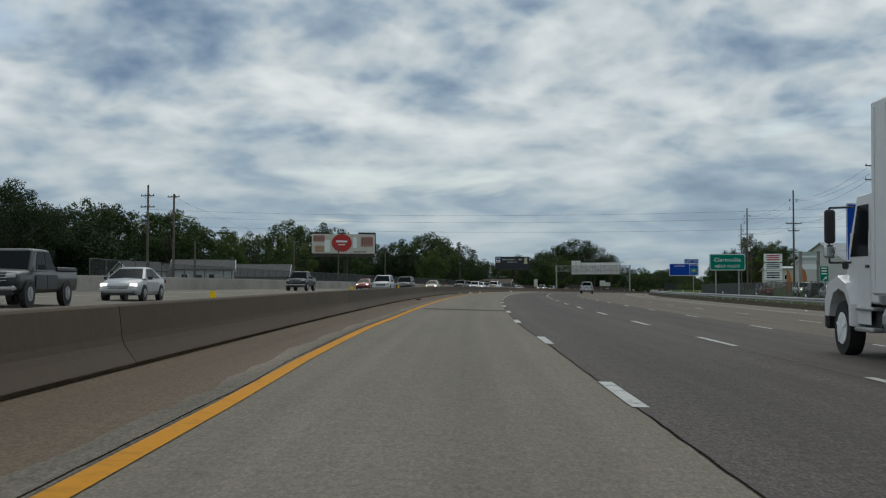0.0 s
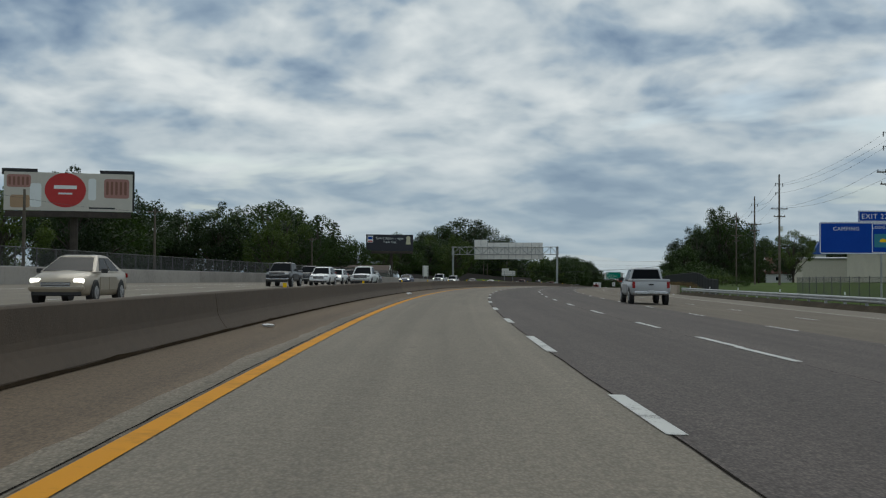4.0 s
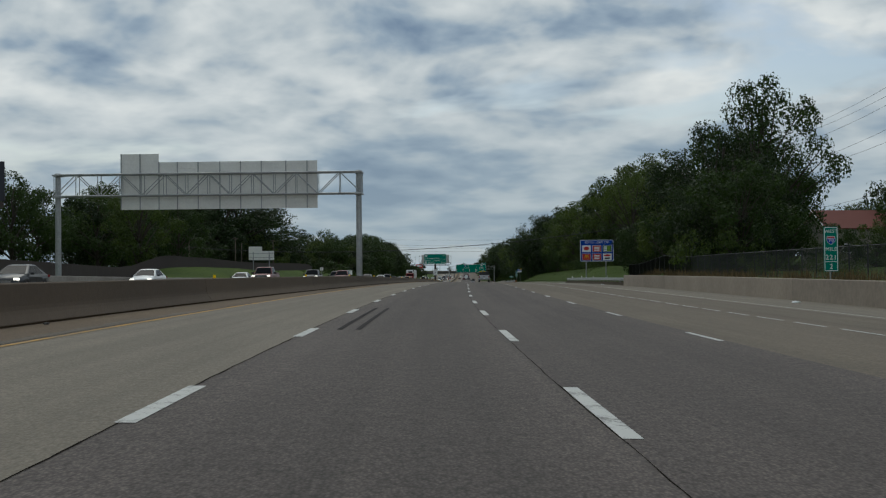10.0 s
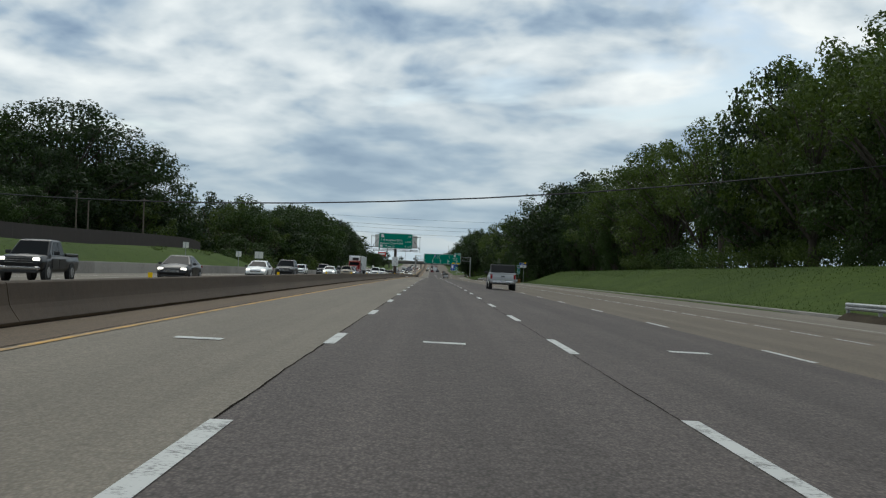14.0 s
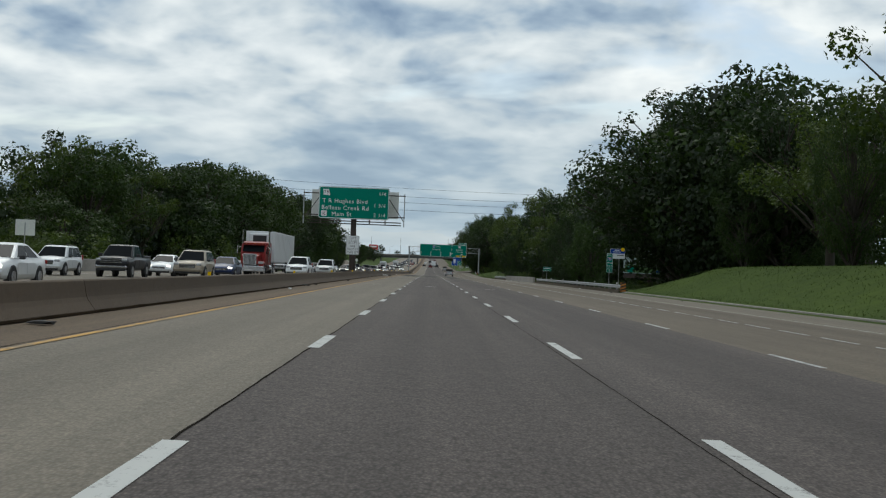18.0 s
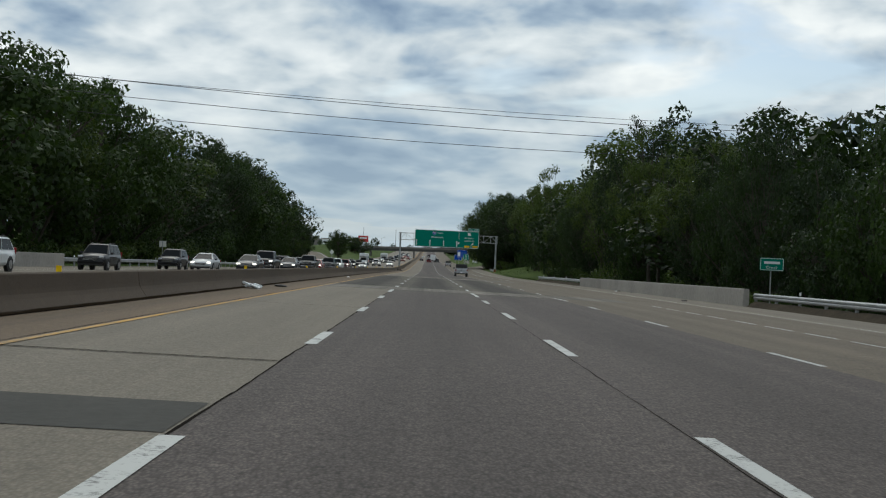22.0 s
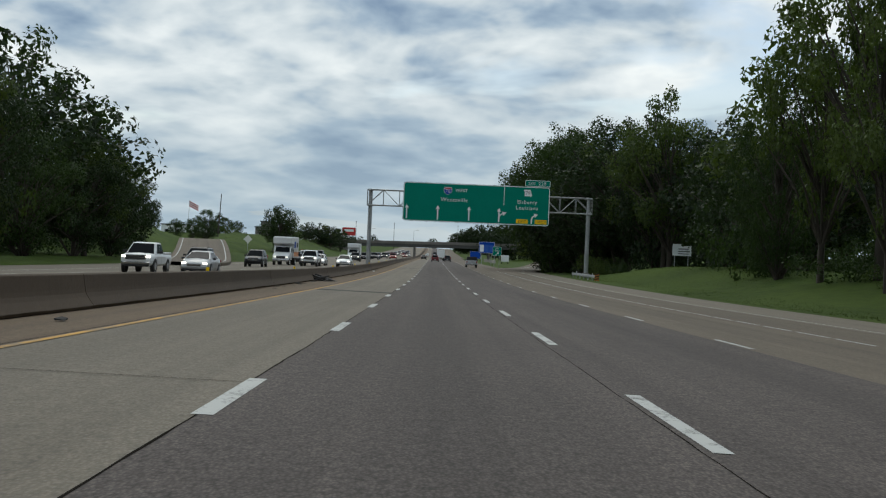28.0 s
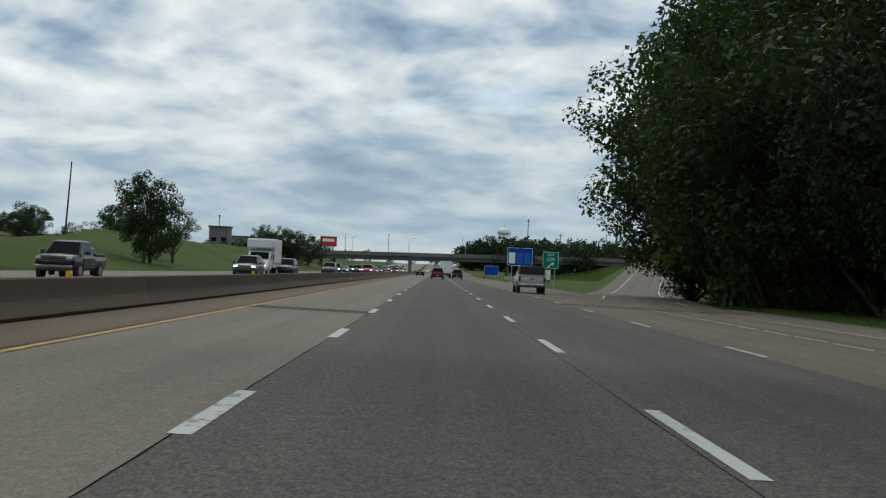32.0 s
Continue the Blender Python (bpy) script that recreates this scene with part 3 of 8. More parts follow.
# ---- median barrier in cast lengths ----
median_barrier = tagged(new("median_barrier"), "long brown stained concrete median barrier", "road barrier", kind="structure")


def barrier_ring(y):
    """Outline across the barrier: low toe, sloping foot, steep upper face."""
    h = barrier_h(y)
    half = ((0.33, 0.0), (0.33, 0.05), (0.21, 0.21), (0.165, 0.29), (0.145, 0.37), (0.105, h - 0.025), (0.08, h))
    return [(-7.6 - u, v) for u, v in half] + [(-7.6 + u, v) for u, v in reversed(half)]


def barrier_piece(y0, y1):
    ys = stations(y0, y1, 7)
    vs, fs, k = [], [], 14
    for i, y in enumerate(ys):
        vs += [at(y, u + drift(y), v) for u, v in barrier_ring(y)]
        if i:
            for j in range(k):
                a, c = (i - 1) * k + j, (i - 1) * k + (j + 1) % k
                fs.append((a, c, c + k, a + k))
    fs += [tuple(range(k - 1, -1, -1)), tuple(range((len(ys) - 1) * k, len(ys) * k))]
    return mesh_object("barrier_length", vs, fs, M_BARRIER, median_barrier)


yy_ = -110.0
while yy_ < 1900:
    ln = 28.0 if yy_ < 1200 else 90.0
    barrier_piece(yy_, yy_ + ln - 0.03)
    yy_ += ln
# shaded, dirty gap at the barrier's foot, put in as a dark coloured strip
M_FOOT_SHADE = material("foot_shade_dirt", (0.040, 0.029, 0.019), (0.020, 0.015, 0.010), 1.0, grain=6, stain=0.6, gloss=0.0)
vs, fs = [], []
for i, y in enumerate(stations(-60, 1300, 0.8)):
    w, h = 0.03 + 0.03 * abs(noise.noise((y * 0.4, 1.0, 0.0))), 0.055 + 0.022 * noise.noise((y * 0.7, 8.0, 0.0))
    vs += [at(y, -7.268 + drift(y) - 0.03, h), at(y, -7.268 + drift(y) + 0.012, h - 0.02), at(y, -7.268 + drift(y) + w, 0.006)]
    if i:
        b = 3 * i
        fs += [(b - 3, b - 2, b + 1, b), (b - 2, b - 1, b + 2, b + 1)]
tagged(mesh_object("barrier_foot_joint", vs, fs, M_FOOT_SHADE), "dark strip for the shaded, dirty gap along the foot of the median barrier", "road joint", kind="structure")
# yellow reflector tabs on the barrier
for y in range(-20, 1100, 24):
    bm = box((0.10, 0.03, 0.12))
    t_ = part("barrier_reflector", bm, M_SIGNYELLOW, None)
    t_.location = at(y, -7.6 + drift(y), barrier_h(y) + 0.06)
    tagged(t_, "small yellow reflector tab on the barrier", "reflector", group="barrier reflectors")


def parapet(name, o, y0, y1, h, label, mat=M_WALL, length=18.0, parent_kind="concrete wall"):
    wall = tagged(new(name), label, parent_kind, kind="structure")
    y = y0
    while y < y1 - 0.5:
        e = min(y + length, y1)
        sweep("wall_panel", stations(y, e - 0.025, 9), ((o - 0.18, -0.3), (o - 0.15, h - 0.03), (o - 0.12, h), (o + 0.12, h), (o + 0.15, h - 0.03), (o + 0.18, -0.3)), mat, wall)
        y = e
    return wall


parapet("wall_right", 16.65, 225.8, 412.0, 1.0, "tan concrete parapet wall along the right shoulder", material("tan_concrete", (0.36, 0.30, 0.235), (0.23, 0.19, 0.15), 0.9, grain=4, stain=0.22, bump=0.3, bump_scale=40, by_object=0.15))
parapet("wall_bridge_right", 16.65, 766.0, 836.7, 0.95, "grey concrete bridge parapet")
parapet("wall_left", -29.6, -110, 800, 1.05, "weathered pale concrete wall beside the opposite carriageway", length=24.0)


# ---- steel guardrails ----
def guardrail(o, y0, y1, face=-1, flare=0.0):
    """W-beam on posts; face -1: towards the road on its left."""
    g = tagged(new("guardrail"), "galvanised steel w-beam guardrail on short posts", "guardrail")
    prof = ((0.0, 0.42), (0.05, 0.47), (0.05, 0.53), (0.0, 0.575), (0.05, 0.62), (0.05, 0.68), (0.0, 0.735))
    ys = stations(y0, y1, 4)
    vs, fs, k = [], [], len(prof)
    for i, y in enumerate(ys):
        fl = flare * max(0.0, 1 - (y1 - y) / 12.0) ** 2
        for d, h in prof:
            vs.append(at(y, o + fl + face * d, h))
        for d, h in prof:
            vs.append(at(y, o + fl + face * (d - 0.02), h))
        if i:
            b, c = (i - 1) * 2 * k, i * 2 * k
            for j in range(k - 1):
                fs += [(b + j, b + j + 1, c + j + 1, c + j), (b + k + j + 1, b + k + j, c + k + j, c + k + j + 1)]
    mesh_object("beam", vs, fs, M_STEEL, g)
    n = max(2, round((y1 - y0) / 3.81))
    for i in range(n + 1):
        y = y0 + (y1 - y0) * i / n
        fl = flare * max(0.0, 1 - (y1 - y) / 12.0) ** 2
        p = part("post", box((0.12, 0.16, 1.1), (0, 0, 0.12)), M_STEEL, g)
        p.matrix_local = Matrix.Translation(at(y, o + fl - face * 0.10)) @ pose(0, 0, 0, 0, 0, heading(y))
        if i % 4 == 1:
            r = part("reflector", box((0.09, 0.03, 0.16)), M_SIGNWHITE, g, "white reflector")
            r.location = at(y, o + fl - face * 0.10, 0.86)
    return g


guardrail(17.0, -90, 225.5)
guardrail(17.0, 412.3, 483)
guardrail(17.0, 677, 765.7)
guardrail(17.0, 837, 893)
guardrail(18.0, 1040, 1064)
guardrail(-29.8, 800.5, 905, 1)
M_EARTH = material("verge_earth", (0.075, 0.060, 0.042), (0.034, 0.028, 0.020), 0.95, grain=7, stain=0.7, bump=0.7, bump_scale=22, gloss=0.05)
for a, b in ((-90, 225.3), (412.5, 482.8), (677.2, 765.5), (837.2, 892.8)):
    vs, fs = [], []
    for i, y in enumerate(stations(a, b, 1.2)):
        k = 0.30 + 0.07 * noise.noise((y * 0.5, 2.0, 0.0))
        vs += [at(y, o_, z_) for o_, z_ in ((16.55 + 0.12 * noise.noise((y * 0.6, 7.0, 0.0)), 0.004), (16.86, k * 0.75), (17.05, k), (17.5, k * 0.9), (18.1, -0.05))]
        if i:
            for j in range(4):
                c = 5 * (i - 1) + j
                fs.append((c, c + 1, c + 6, c + 5))
    tagged(mesh_object("earth_bank", vs, fs, M_EARTH, smooth=True), "low bank of dark earth and gravel under the guardrail", "earth bank", kind="structure")
# kerb along the grass mound
tagged(sweep("kerb", stations(483, 676, 8), ((17.0, -0.1), (17.0, 0.14), (17.04, 0.16), (17.22, 0.16), (17.22, -0.1)), M_WALL), "low concrete kerb at the grass edge", "kerb", kind="structure")


# ---- ground ----
def bump2(y, a, b, w=25.0):
    return ease(a - w, a + w, y) * (1 - ease(b - w, b + w, y))


def land(y, o):
    """Height of the ground beside the road, over the road's own height."""
    if o > 16:
        d = o - 17.0
        h = 0.05 + 0.9 * bump2(y, 226, 412, 8) * ease(0.0, 0.8, d) + 0.6 * bump2(y, 405, 490, 10) * ease(0, 3, d)
        h += bump2(y, 490, 684, 12) * (0.15 + 2.5 * ease(0, 9, d) + 1.2 * ease(10, 40, d))
        h -= bump2(y, 735, 880, 25) * 2.2 * ease(0.5, 9, d)
        h += bump2(y, 965, 1070, 20) * (2.1 * ease(0, 13, d) + 1.5 * ease(12, 40, d))
        h += 5.5 * ease(60, 300, d)
        return h
    d = -o - 31.0
    h = 0.02 + 0.5 * ease(0.5, 3, d)
    h += bump2(y, -60, 420, 30) * 0.5 * ease(0, 4, d)
    h += bump2(y, 470, 682, 20) * (2.3 * ease(0.5, 8, d) + 1.1 * ease(6, 14, d) * ease(545, 665, y))
    h -= bump2(y, 700, 880, 40) * 2.0 * ease(0.5, 9, d)
    h += bump2(y, 1085, 1700, 40) * (5.0 * ease(3, 24, d))
    h += 6.0 * ease(70, 320, d)
    return h


def ramp_right(y):
    """Exit ramp: middle offset, height."""
    d = max(0.0, y - 1090)
    o = 9.5 + 0.125 * d + 0.0003 * d * d
    return o, pave_z(y, min(o, 16.9)) + 6.5 * ease(1170, 1330, y)


def ramp_left(y):
    t = (y - 1030) / 100.0
    return -25.8 - 17.5 * max(0.0, t) ** 1.15, road_z(y) + 0.25 + 2.8 * ease(1052, 1130, y)


def ground_z(y, o):
    base = road_z(min(2300.0, y))
    if -31.0 <= o <= 17.2 and y < 1060:
        return base - 0.75
    if -31.0 <= o <= 16:
        z = base - 0.75
    else:
        z = (pave_z(y, o) if abs(o) < 40 else base) + land(y, o) + 0.35 * noise.noise((y * 0.03, o * 0.05, 2.0)) * ease(25, 60, abs(o))
    if 1085 < y < 1404 and o > 8:
        ro, rz = ramp_right(y)
        w = 1 - ease(4.6, 4.6 + max(3.0, (rz - base) * 2.2), abs(o - ro))
        z = z * (1 - w) + (rz - 0.35) * w if o < ro or abs(o - ro) < 8 else max(z, (rz - 0.35))
    if 1030 < y < 1300 and o < -20:
        ro, rz = ramp_left(y)
        w = 1 - ease(4.2, 4.2 + max(3.0, (rz - base) * 2.5), abs(o - ro))
        z = z * (1 - w) + (rz - 0.35) * w
    return z


def flat_at(y, o, z):
    s = slope_x(min(y, 370))
    k = math.sqrt(1 + s * s)
    if abs(o) > 150:
        return Vector((centre(y) + o, y, z))
    return Vector((centre(y) + o / k, y - o * s / k, z))


gy = stations(-400, 1440, 8) + stations(1470, 2300, 40) + [2600, 3000, 3600, 4600]
go = [-2600, -1500, -900, -550, -350, -240, -170, -130, -105, -90, -78, -68, -60, -54, -48, -44, -40, -37, -34.5, -32.5, -31.05, -30.95, -20, -8, 6, 16.0, 17.25, 17.6, 18.6, 20, 22, 24, 26, 29, 32, 36, 40, 45, 50, 56, 64, 74, 86, 100, 125, 160, 230, 340, 540, 900, 1500, 2600]
gv, gf = [], []
for i, y in enumerate(gy):
    for j, o in enumerate(go):
        gv.append(flat_at(y, o, ground_z(y, o)))
        if i and j:
            a = i * len(go) + j
            gf.append((a - len(go) - 1, a - len(go), a, a - 1))
ground = tagged(mesh_object("ground", gv, gf, M_GRASS, smooth=True), "mown green grass verge and land reaching the horizon", "ground", kind="structure")


def stand(y, o):
    """A point on the ground sheet."""
    return flat_at(y, o, ground_z(y, o))


# ramps
def ramp_mesh(fn, y0, y1, half, mat, label):
    vs, fs = [], []
    ys = stations(y0, y1, 6)
    for i, y in enumerate(ys):
        o, z = fn(y)
        for e in (-half, half):
            vs.append(flat_at(y, o + e, z + 0.02 + (pave_z(y, min(16.9, o + e)) - pave_z(y, min(16.9, o)) if o > 0 else 0.0)))
        for e in (half, -half):
            vs.append(flat_at(y, o + e, z - 0.35))
        if i:
            b, c = 4 * (i - 1), 4 * i
            for j in range(4):
                fs.append((b + j, b + (j + 1) % 4, c + (j + 1) % 4, c + j))
    ob = lay_out(mesh_object("road_ramp", vs, fs, mat), [(e, y) for y in ys for e in (-half, half, half, -half)])
    return tagged(ob, label, "ramp road", kind="structure")


ramp_mesh(ramp_right, 1094, 1396, 4.4, M_OUTER, "concrete exit ramp climbing to the overpass road")
ramp_mesh(ramp_left, 1022, 1290, 4.0, M_OUTER, "brownish concrete entry ramp coming down a grass bank")


def ramp_line(fn, y0, y1, off_, width=0.13):
    ys = stations(y0, y1, 5)
    vs, fs = [], []
    for i, y in enumerate(ys):
        o, z = fn(y)
        for e in (off_ - width / 2, off_ + width / 2):
            vs.append(flat_at(y, o + e, z + 0.032 + (pave_z(y, min(16.9, o + e)) - pave_z(y, min(16.9, o)) if o > 0 else 0.0)))
        if i:
            fs.append((2 * i - 2, 2 * i - 1, 2 * i + 1, 2 * i))
    tagged(mesh_object("edge_line_ramp", vs, fs, M_WHITE), "white edge line of the ramp", "lane marking", kind="structure")


ramp_line(ramp_right, 1108, 1300, 2.6)
ramp_line(ramp_right, 1116, 1300, -2.4)
ramp_line(ramp_left, 1040, 1285, 3.3)
ramp_line(ramp_left, 1040, 1285, -3.3)

# ---- lettering and sign parts ----
def glyphs(text, height, mat, parent, u, v, d, align="CENTER", name="lettering", squeeze=1.0):
    """Letters as a thin mesh on a panel that faces -y; u, v: baseline point."""
    cu = bpy.data.curves.new("lettering", "FONT")
    cu.body, cu.size, cu.align_x, cu.extrude, cu.resolution_u = text, height * 1.40, align, 0.004, 2
    cu.space_character = 1.12
    tmp = bpy.data.objects.new("lettering", cu)
    me = bpy.data.meshes.new_from_object(tmp)
    bpy.data.objects.remove(tmp)
    me.materials.append(mat)
    ob = new(name, me)
    ob.parent = parent
    ob.matrix_local = Matrix.Translation((u, d, v)) @ pose(0, 0, 0, 90) @ Matrix.Diagonal((squeeze, 1, 1, 1))
    return ob


def shape(name, pts, mat, parent, d, thick=0.006, label=""):
    """A flat cut-out on a panel: points as (u, v)."""
    bm = bmesh.new()
    f = bm.faces.new([bm.verts.new((u, 0, v)) for u, v in pts])
    r = bmesh.ops.extrude_face_region(bm, geom=[f])
    bmesh.ops.translate(bm, vec=(0, -thick, 0), verts=[g for g in r["geom"] if isinstance(g, bmesh.types.BMVert)])
    bmesh.ops.translate(bm, vec=(0, d, 0), verts=bm.verts)
    return part(name, bm, mat, parent, label)


def rounded(w, h, r, u0=0.0, v0=0.0, n=4):
    pts = []
    for cx, cy, a0 in ((w - r, r, -90), (w - r, h - r, 0), (r, h - r, 90), (r, r, 180)):
        for i in range(n + 1):
            a = radians(a0 + 90 * i / n)
            pts.append((u0 + cx + r * math.cos(a), v0 + cy + r * math.sin(a)))
    return pts


def panel(w, h, mat, parent, u0=0.0, v0=0.0, d=0.0, border=0.07, r=0.18, name="panel"):
    """A sign face with a white rim, its lower left corner at (u0, v0)."""
    p = shape(name, rounded(w, h, r, u0, v0), mat, parent, d, 0.05)
    if border:
        out, inn = rounded(w - 0.04, h - 0.04, r, u0 + 0.02, v0 + 0.02), rounded(w - 0.04 - 2 * border, h - 0.04 - 2 * border, max(0.02, r - border), u0 + 0.02 + border, v0 + 0.02 + border)
        n = len(out)
        vs = [(a, d - 0.056, b) for a, b in out] + [(a, d - 0.056, b) for a, b in inn]
        mesh_object("border", vs, [(i, (i + 1) % n, n + (i + 1) % n, n + i) for i in range(n)], M_SIGNWHITE, parent, label="white border")
    return p


FACE = -0.058


def bar(w, h, mat, parent, u, v, d=FACE, name="text_bar"):
    return shape(name, [(u, v), (u + w, v), (u + w, v + h), (u, v + h)], mat, parent, d, 0.005)


def arrow_up(parent, u, v, h, d=FACE, head=0.42, w=0.17):
    shape("arrow", [(u - w / 2, v), (u + w / 2, v), (u + w / 2, v + h - 0.42), (u + head / 1.5, v + h - 0.48), (u, v + h), (u - head / 1.5, v + h - 0.48), (u - w / 2, v + h - 0.42)], M_SIGNWHITE, parent, d)


def arrow_bend(parent, u, v, w, h, d=FACE, t=0.16):
    """An arrow that starts upright and bends to the right."""
    outer, inner = [], []
    for i in range(7):
        a = radians(180 - 68 * i / 6)
        cx, cy = u + w * 0.72, v + h * 0.28
        outer.append((cx + (w * 0.72 + t / 2) * math.cos(a), cy + (h * 0.55 + t / 2) * math.sin(a)))
        inner.append((cx + (w * 0.72 - t / 2) * math.cos(a), cy + (h * 0.55 - t / 2) * math.sin(a)))
    n = len(outer)
    pts = [(u - t / 2, v), (u + t / 2, v)] + inner + outer[::-1]
    shape("arrow", pts, M_SIGNWHITE, parent, d)
    ex, ey = (outer[-1][0] + inner[-1][0]) / 2, (outer[-1][1] + inner[-1][1]) / 2
    q = Vector((math.cos(radians(20)), math.sin(radians(20))))
    s = Vector((-q.y, q.x))
    e = Vector((ex, ey))
    shape("arrow_head", [tuple(e + s * 0.27 - q * 0.05), tuple(e - s * 0.27 - q * 0.05), tuple(e + q * 0.46)], M_SIGNWHITE, parent, d - 0.001)


def state_marker(parent, u, v, s, number):
    """White state-outline route marker with a number; (u, v) is its middle."""
    out = [(-0.46, 0.46), (0.34, 0.46), (0.36, 0.30), (0.44, 0.22), (0.42, 0.06), (0.52, -0.10), (0.50, -0.30), (0.40, -0.50), (0.33, -0.36), (-0.40, -0.36), (-0.40, 0.20), (-0.50, 0.32)]
    shape("route_marker", [(u + a * s, v + b * s) for a, b in out], M_SIGNWHITE, parent, FACE, label="white state-outline route marker")
    glyphs(number, s * 0.46, M_BLACK, parent, u, v - s * 0.18, FACE - 0.010)


def interstate(parent, u, v, s, number):
    blue = [(-0.50, 0.22), (0.50, 0.22), (0.52, 0.02), (0.42, -0.24), (0.0, -0.52), (-0.42, -0.24), (-0.52, 0.02)]
    rim = [(a * 1.1, b * 1.09) for a, b in blue[2:]] + [(-0.55, 0.24), (-0.44, 0.54), (-0.22, 0.50), (0, 0.54), (0.22, 0.50), (0.44, 0.54), (0.55, 0.24)]
    shape("shield_rim", [(u + a * s, v + b * s) for a, b in rim], M_SIGNWHITE, parent, FACE)
    shape("shield_blue", [(u + a * s, v + b * s) for a, b in blue], M_BLUE, parent, FACE - 0.008)
    shape("shield_red", [(u + a * s, v + b * s) for a, b in ((-0.49, 0.26), (-0.40, 0.47), (-0.2, 0.44), (0, 0.48), (0.2, 0.44), (0.40, 0.47), (0.49, 0.26))], M_RED, parent, FACE - 0.008)
    glyphs(number, s * 0.46, M_SIGNWHITE, parent, u, v - s * 0.24, FACE - 0.016)


def place(ob, x, y, z, turn=0.0):
    ob.matrix_world = pose(x, y, z, 0, 0, turn)
    return ob


def lattice(parent, x0, x1, z0, z1, ys, n, r=0.055, mat=M_STEEL):
    """A box truss of chords, uprights and diagonals between x0 and x1."""
    for y in ys:
        for z in (z0, z1):
            part("chord", rod((x0, y, z), (x1, y, z), r * 1.3), mat, parent)
        for i in range(n + 1):
            x = x0 + (x1 - x0) * i / n
            part("upright", rod((x, y, z0), (x, y, z1), r * 0.7, n=6), mat, parent)
            if i < n:
                x2 = x0 + (x1 - x0) * (i + 1) / n
                part("diagonal", rod((x, y, z1 if i % 2 else z0), (x2, y, z0 if i % 2 else z1), r * 0.7, n=6), mat, parent)
    for z in (z0, z1):
        bm = bmesh.new()
        for i in range(n):
            xa, xb = x0 + (x1 - x0) * i / n, x0 + (x1 - x0) * (i + 1) / n
            add_rod(bm, (xa, ys[0 if i % 2 else 1], z), (xb, ys[1 if i % 2 else 0], z), r * 0.55, n=6)
        part("cross_bracing", bm, mat, parent)


# ---- overhead gantry over the opposite side, seen from behind ----
g1 = tagged(new("sign_gantry"), "galvanised overhead sign gantry with bare aluminium sign backs", "sign gantry")
place(g1, 0, 404, 0)
for x in (-7.8, -34.6):
    zb = pave_z(404, x) - 0.3
    post = part("post", rod((x, 0.2, zb), (x, 0.2, 9.85), 0.27, 0.24, 14), M_STEEL, g1, smooth=False)
    part("base_plate", box((0.9, 0.9, 0.6), (x, 0.2, zb + 0.75)), M_WALL, post, "concrete footing")
    for z in (7.75, 9.65):
        part("bracket", box((0.75, 1.3, 0.12), (x, 0.3, z)), M_STEEL, post)
lattice(g1, -34.8, -7.5, 7.8, 9.7, (-0.3, 0.75), 14)
x = -29.2
for i, w in enumerate((1.70, 1.70, 1.66, 1.86, 1.95, 1.86, 1.86, 2.2, 1.90, 0.95)):
    top = 11.6 if i < 2 else 10.85
    nrib = int((top - 6.6) / 0.3)
    bp = part("sign_back_panel", box((w - 0.01, 0.02, top - 6.6), (x + w / 2, 1.07, (top + 6.6) / 2)), M_SIGNBACK, g1, "bare ribbed aluminium sign back")
    for k in range(nrib):
        part("plank", box((w - 0.01, 0.03, (top - 6.6) / nrib - 0.025), (x + w / 2, 1.04, 6.6 + (k + 0.5) * (top - 6.6) / nrib)), M_SIGNBACK, bp)
    part("stiffener", box((0.09, 0.09, top - 6.6), (x + 0.03, 0.98, (top + 6.6) / 2)), M_STEEL, g1)
    x += w

# ---- median sign on a single post ----
ms = tagged(new("median_sign"), "green distance sign on a rusty single post in the median", "road sign")
place(ms, 0, 692, 0)
part("post", rod((-8.2, 0.55, -2.0), (-8.2, 0.55, 4.4), 0.36, 0.27, 12), M_RUST, ms, "dark rusty tapered post")
part("post_base", box((1.5, 1.1, 0.95), (-8.0, 0.45, -1.45), bevel=0.12), M_BARRIER, ms, "stained concrete plinth")
pn = panel(7.15, 3.25, M_GREEN, ms, -11.8, 4.2, 0.0, 0.07, 0.22)
state_marker(pn, -11.05, 6.83, 0.72, "79")
glyphs("T R Hughes Blvd", 0.43, M_SIGNWHITE, pn, -11.42, 5.80, FACE, "LEFT")
glyphs("Belleau Creek Rd", 0.43, M_SIGNWHITE, pn, -11.50, 5.12, FACE, "LEFT")
shape("letter_tile", rounded(0.56, 0.56, 0.05, -11.5, 4.42), M_SIGNWHITE, pn, FACE)
glyphs("K", 0.36, M_BLACK, pn, -11.22, 4.52, FACE - 0.010)
glyphs("Main St", 0.43, M_SIGNWHITE, pn, -10.45, 4.48, FACE, "LEFT")
for txt, v in (("1/4", 6.65), ("1 3/4", 5.48), ("2 1/4", 4.50)):
    glyphs(txt, 0.38, M_SIGNWHITE, pn, -5.0, v, FACE, "RIGHT")
for z in (6.75, 4.55, 4.0, 3.75):
    part("frame_beam", box((10.4 if z > 4.2 else 9.6, 0.12, 0.10), (-8.2, 0.45 + (0.5 if z < 3.9 else 0), z)), M_RUST, ms)
for x in (-13.35, -3.1):
    part("frame_end", box((0.09, 0.10, 3.4), (x, 0.5, 5.3)), M_STEEL, ms)
    s_ = 1 if x < -8 else -1
    part("frame_brace", rod((x, 0.5, 4.1), (x + 1.8 * s_, 0.5, 6.7), 0.04), M_RUST, ms)
for x in (-11.6, -9.9, -8.2, -6.6, -5.0):
    part("hanger", box((0.10, 0.7, 0.55), (x, 0.45, 4.0)), M_RUST, ms)
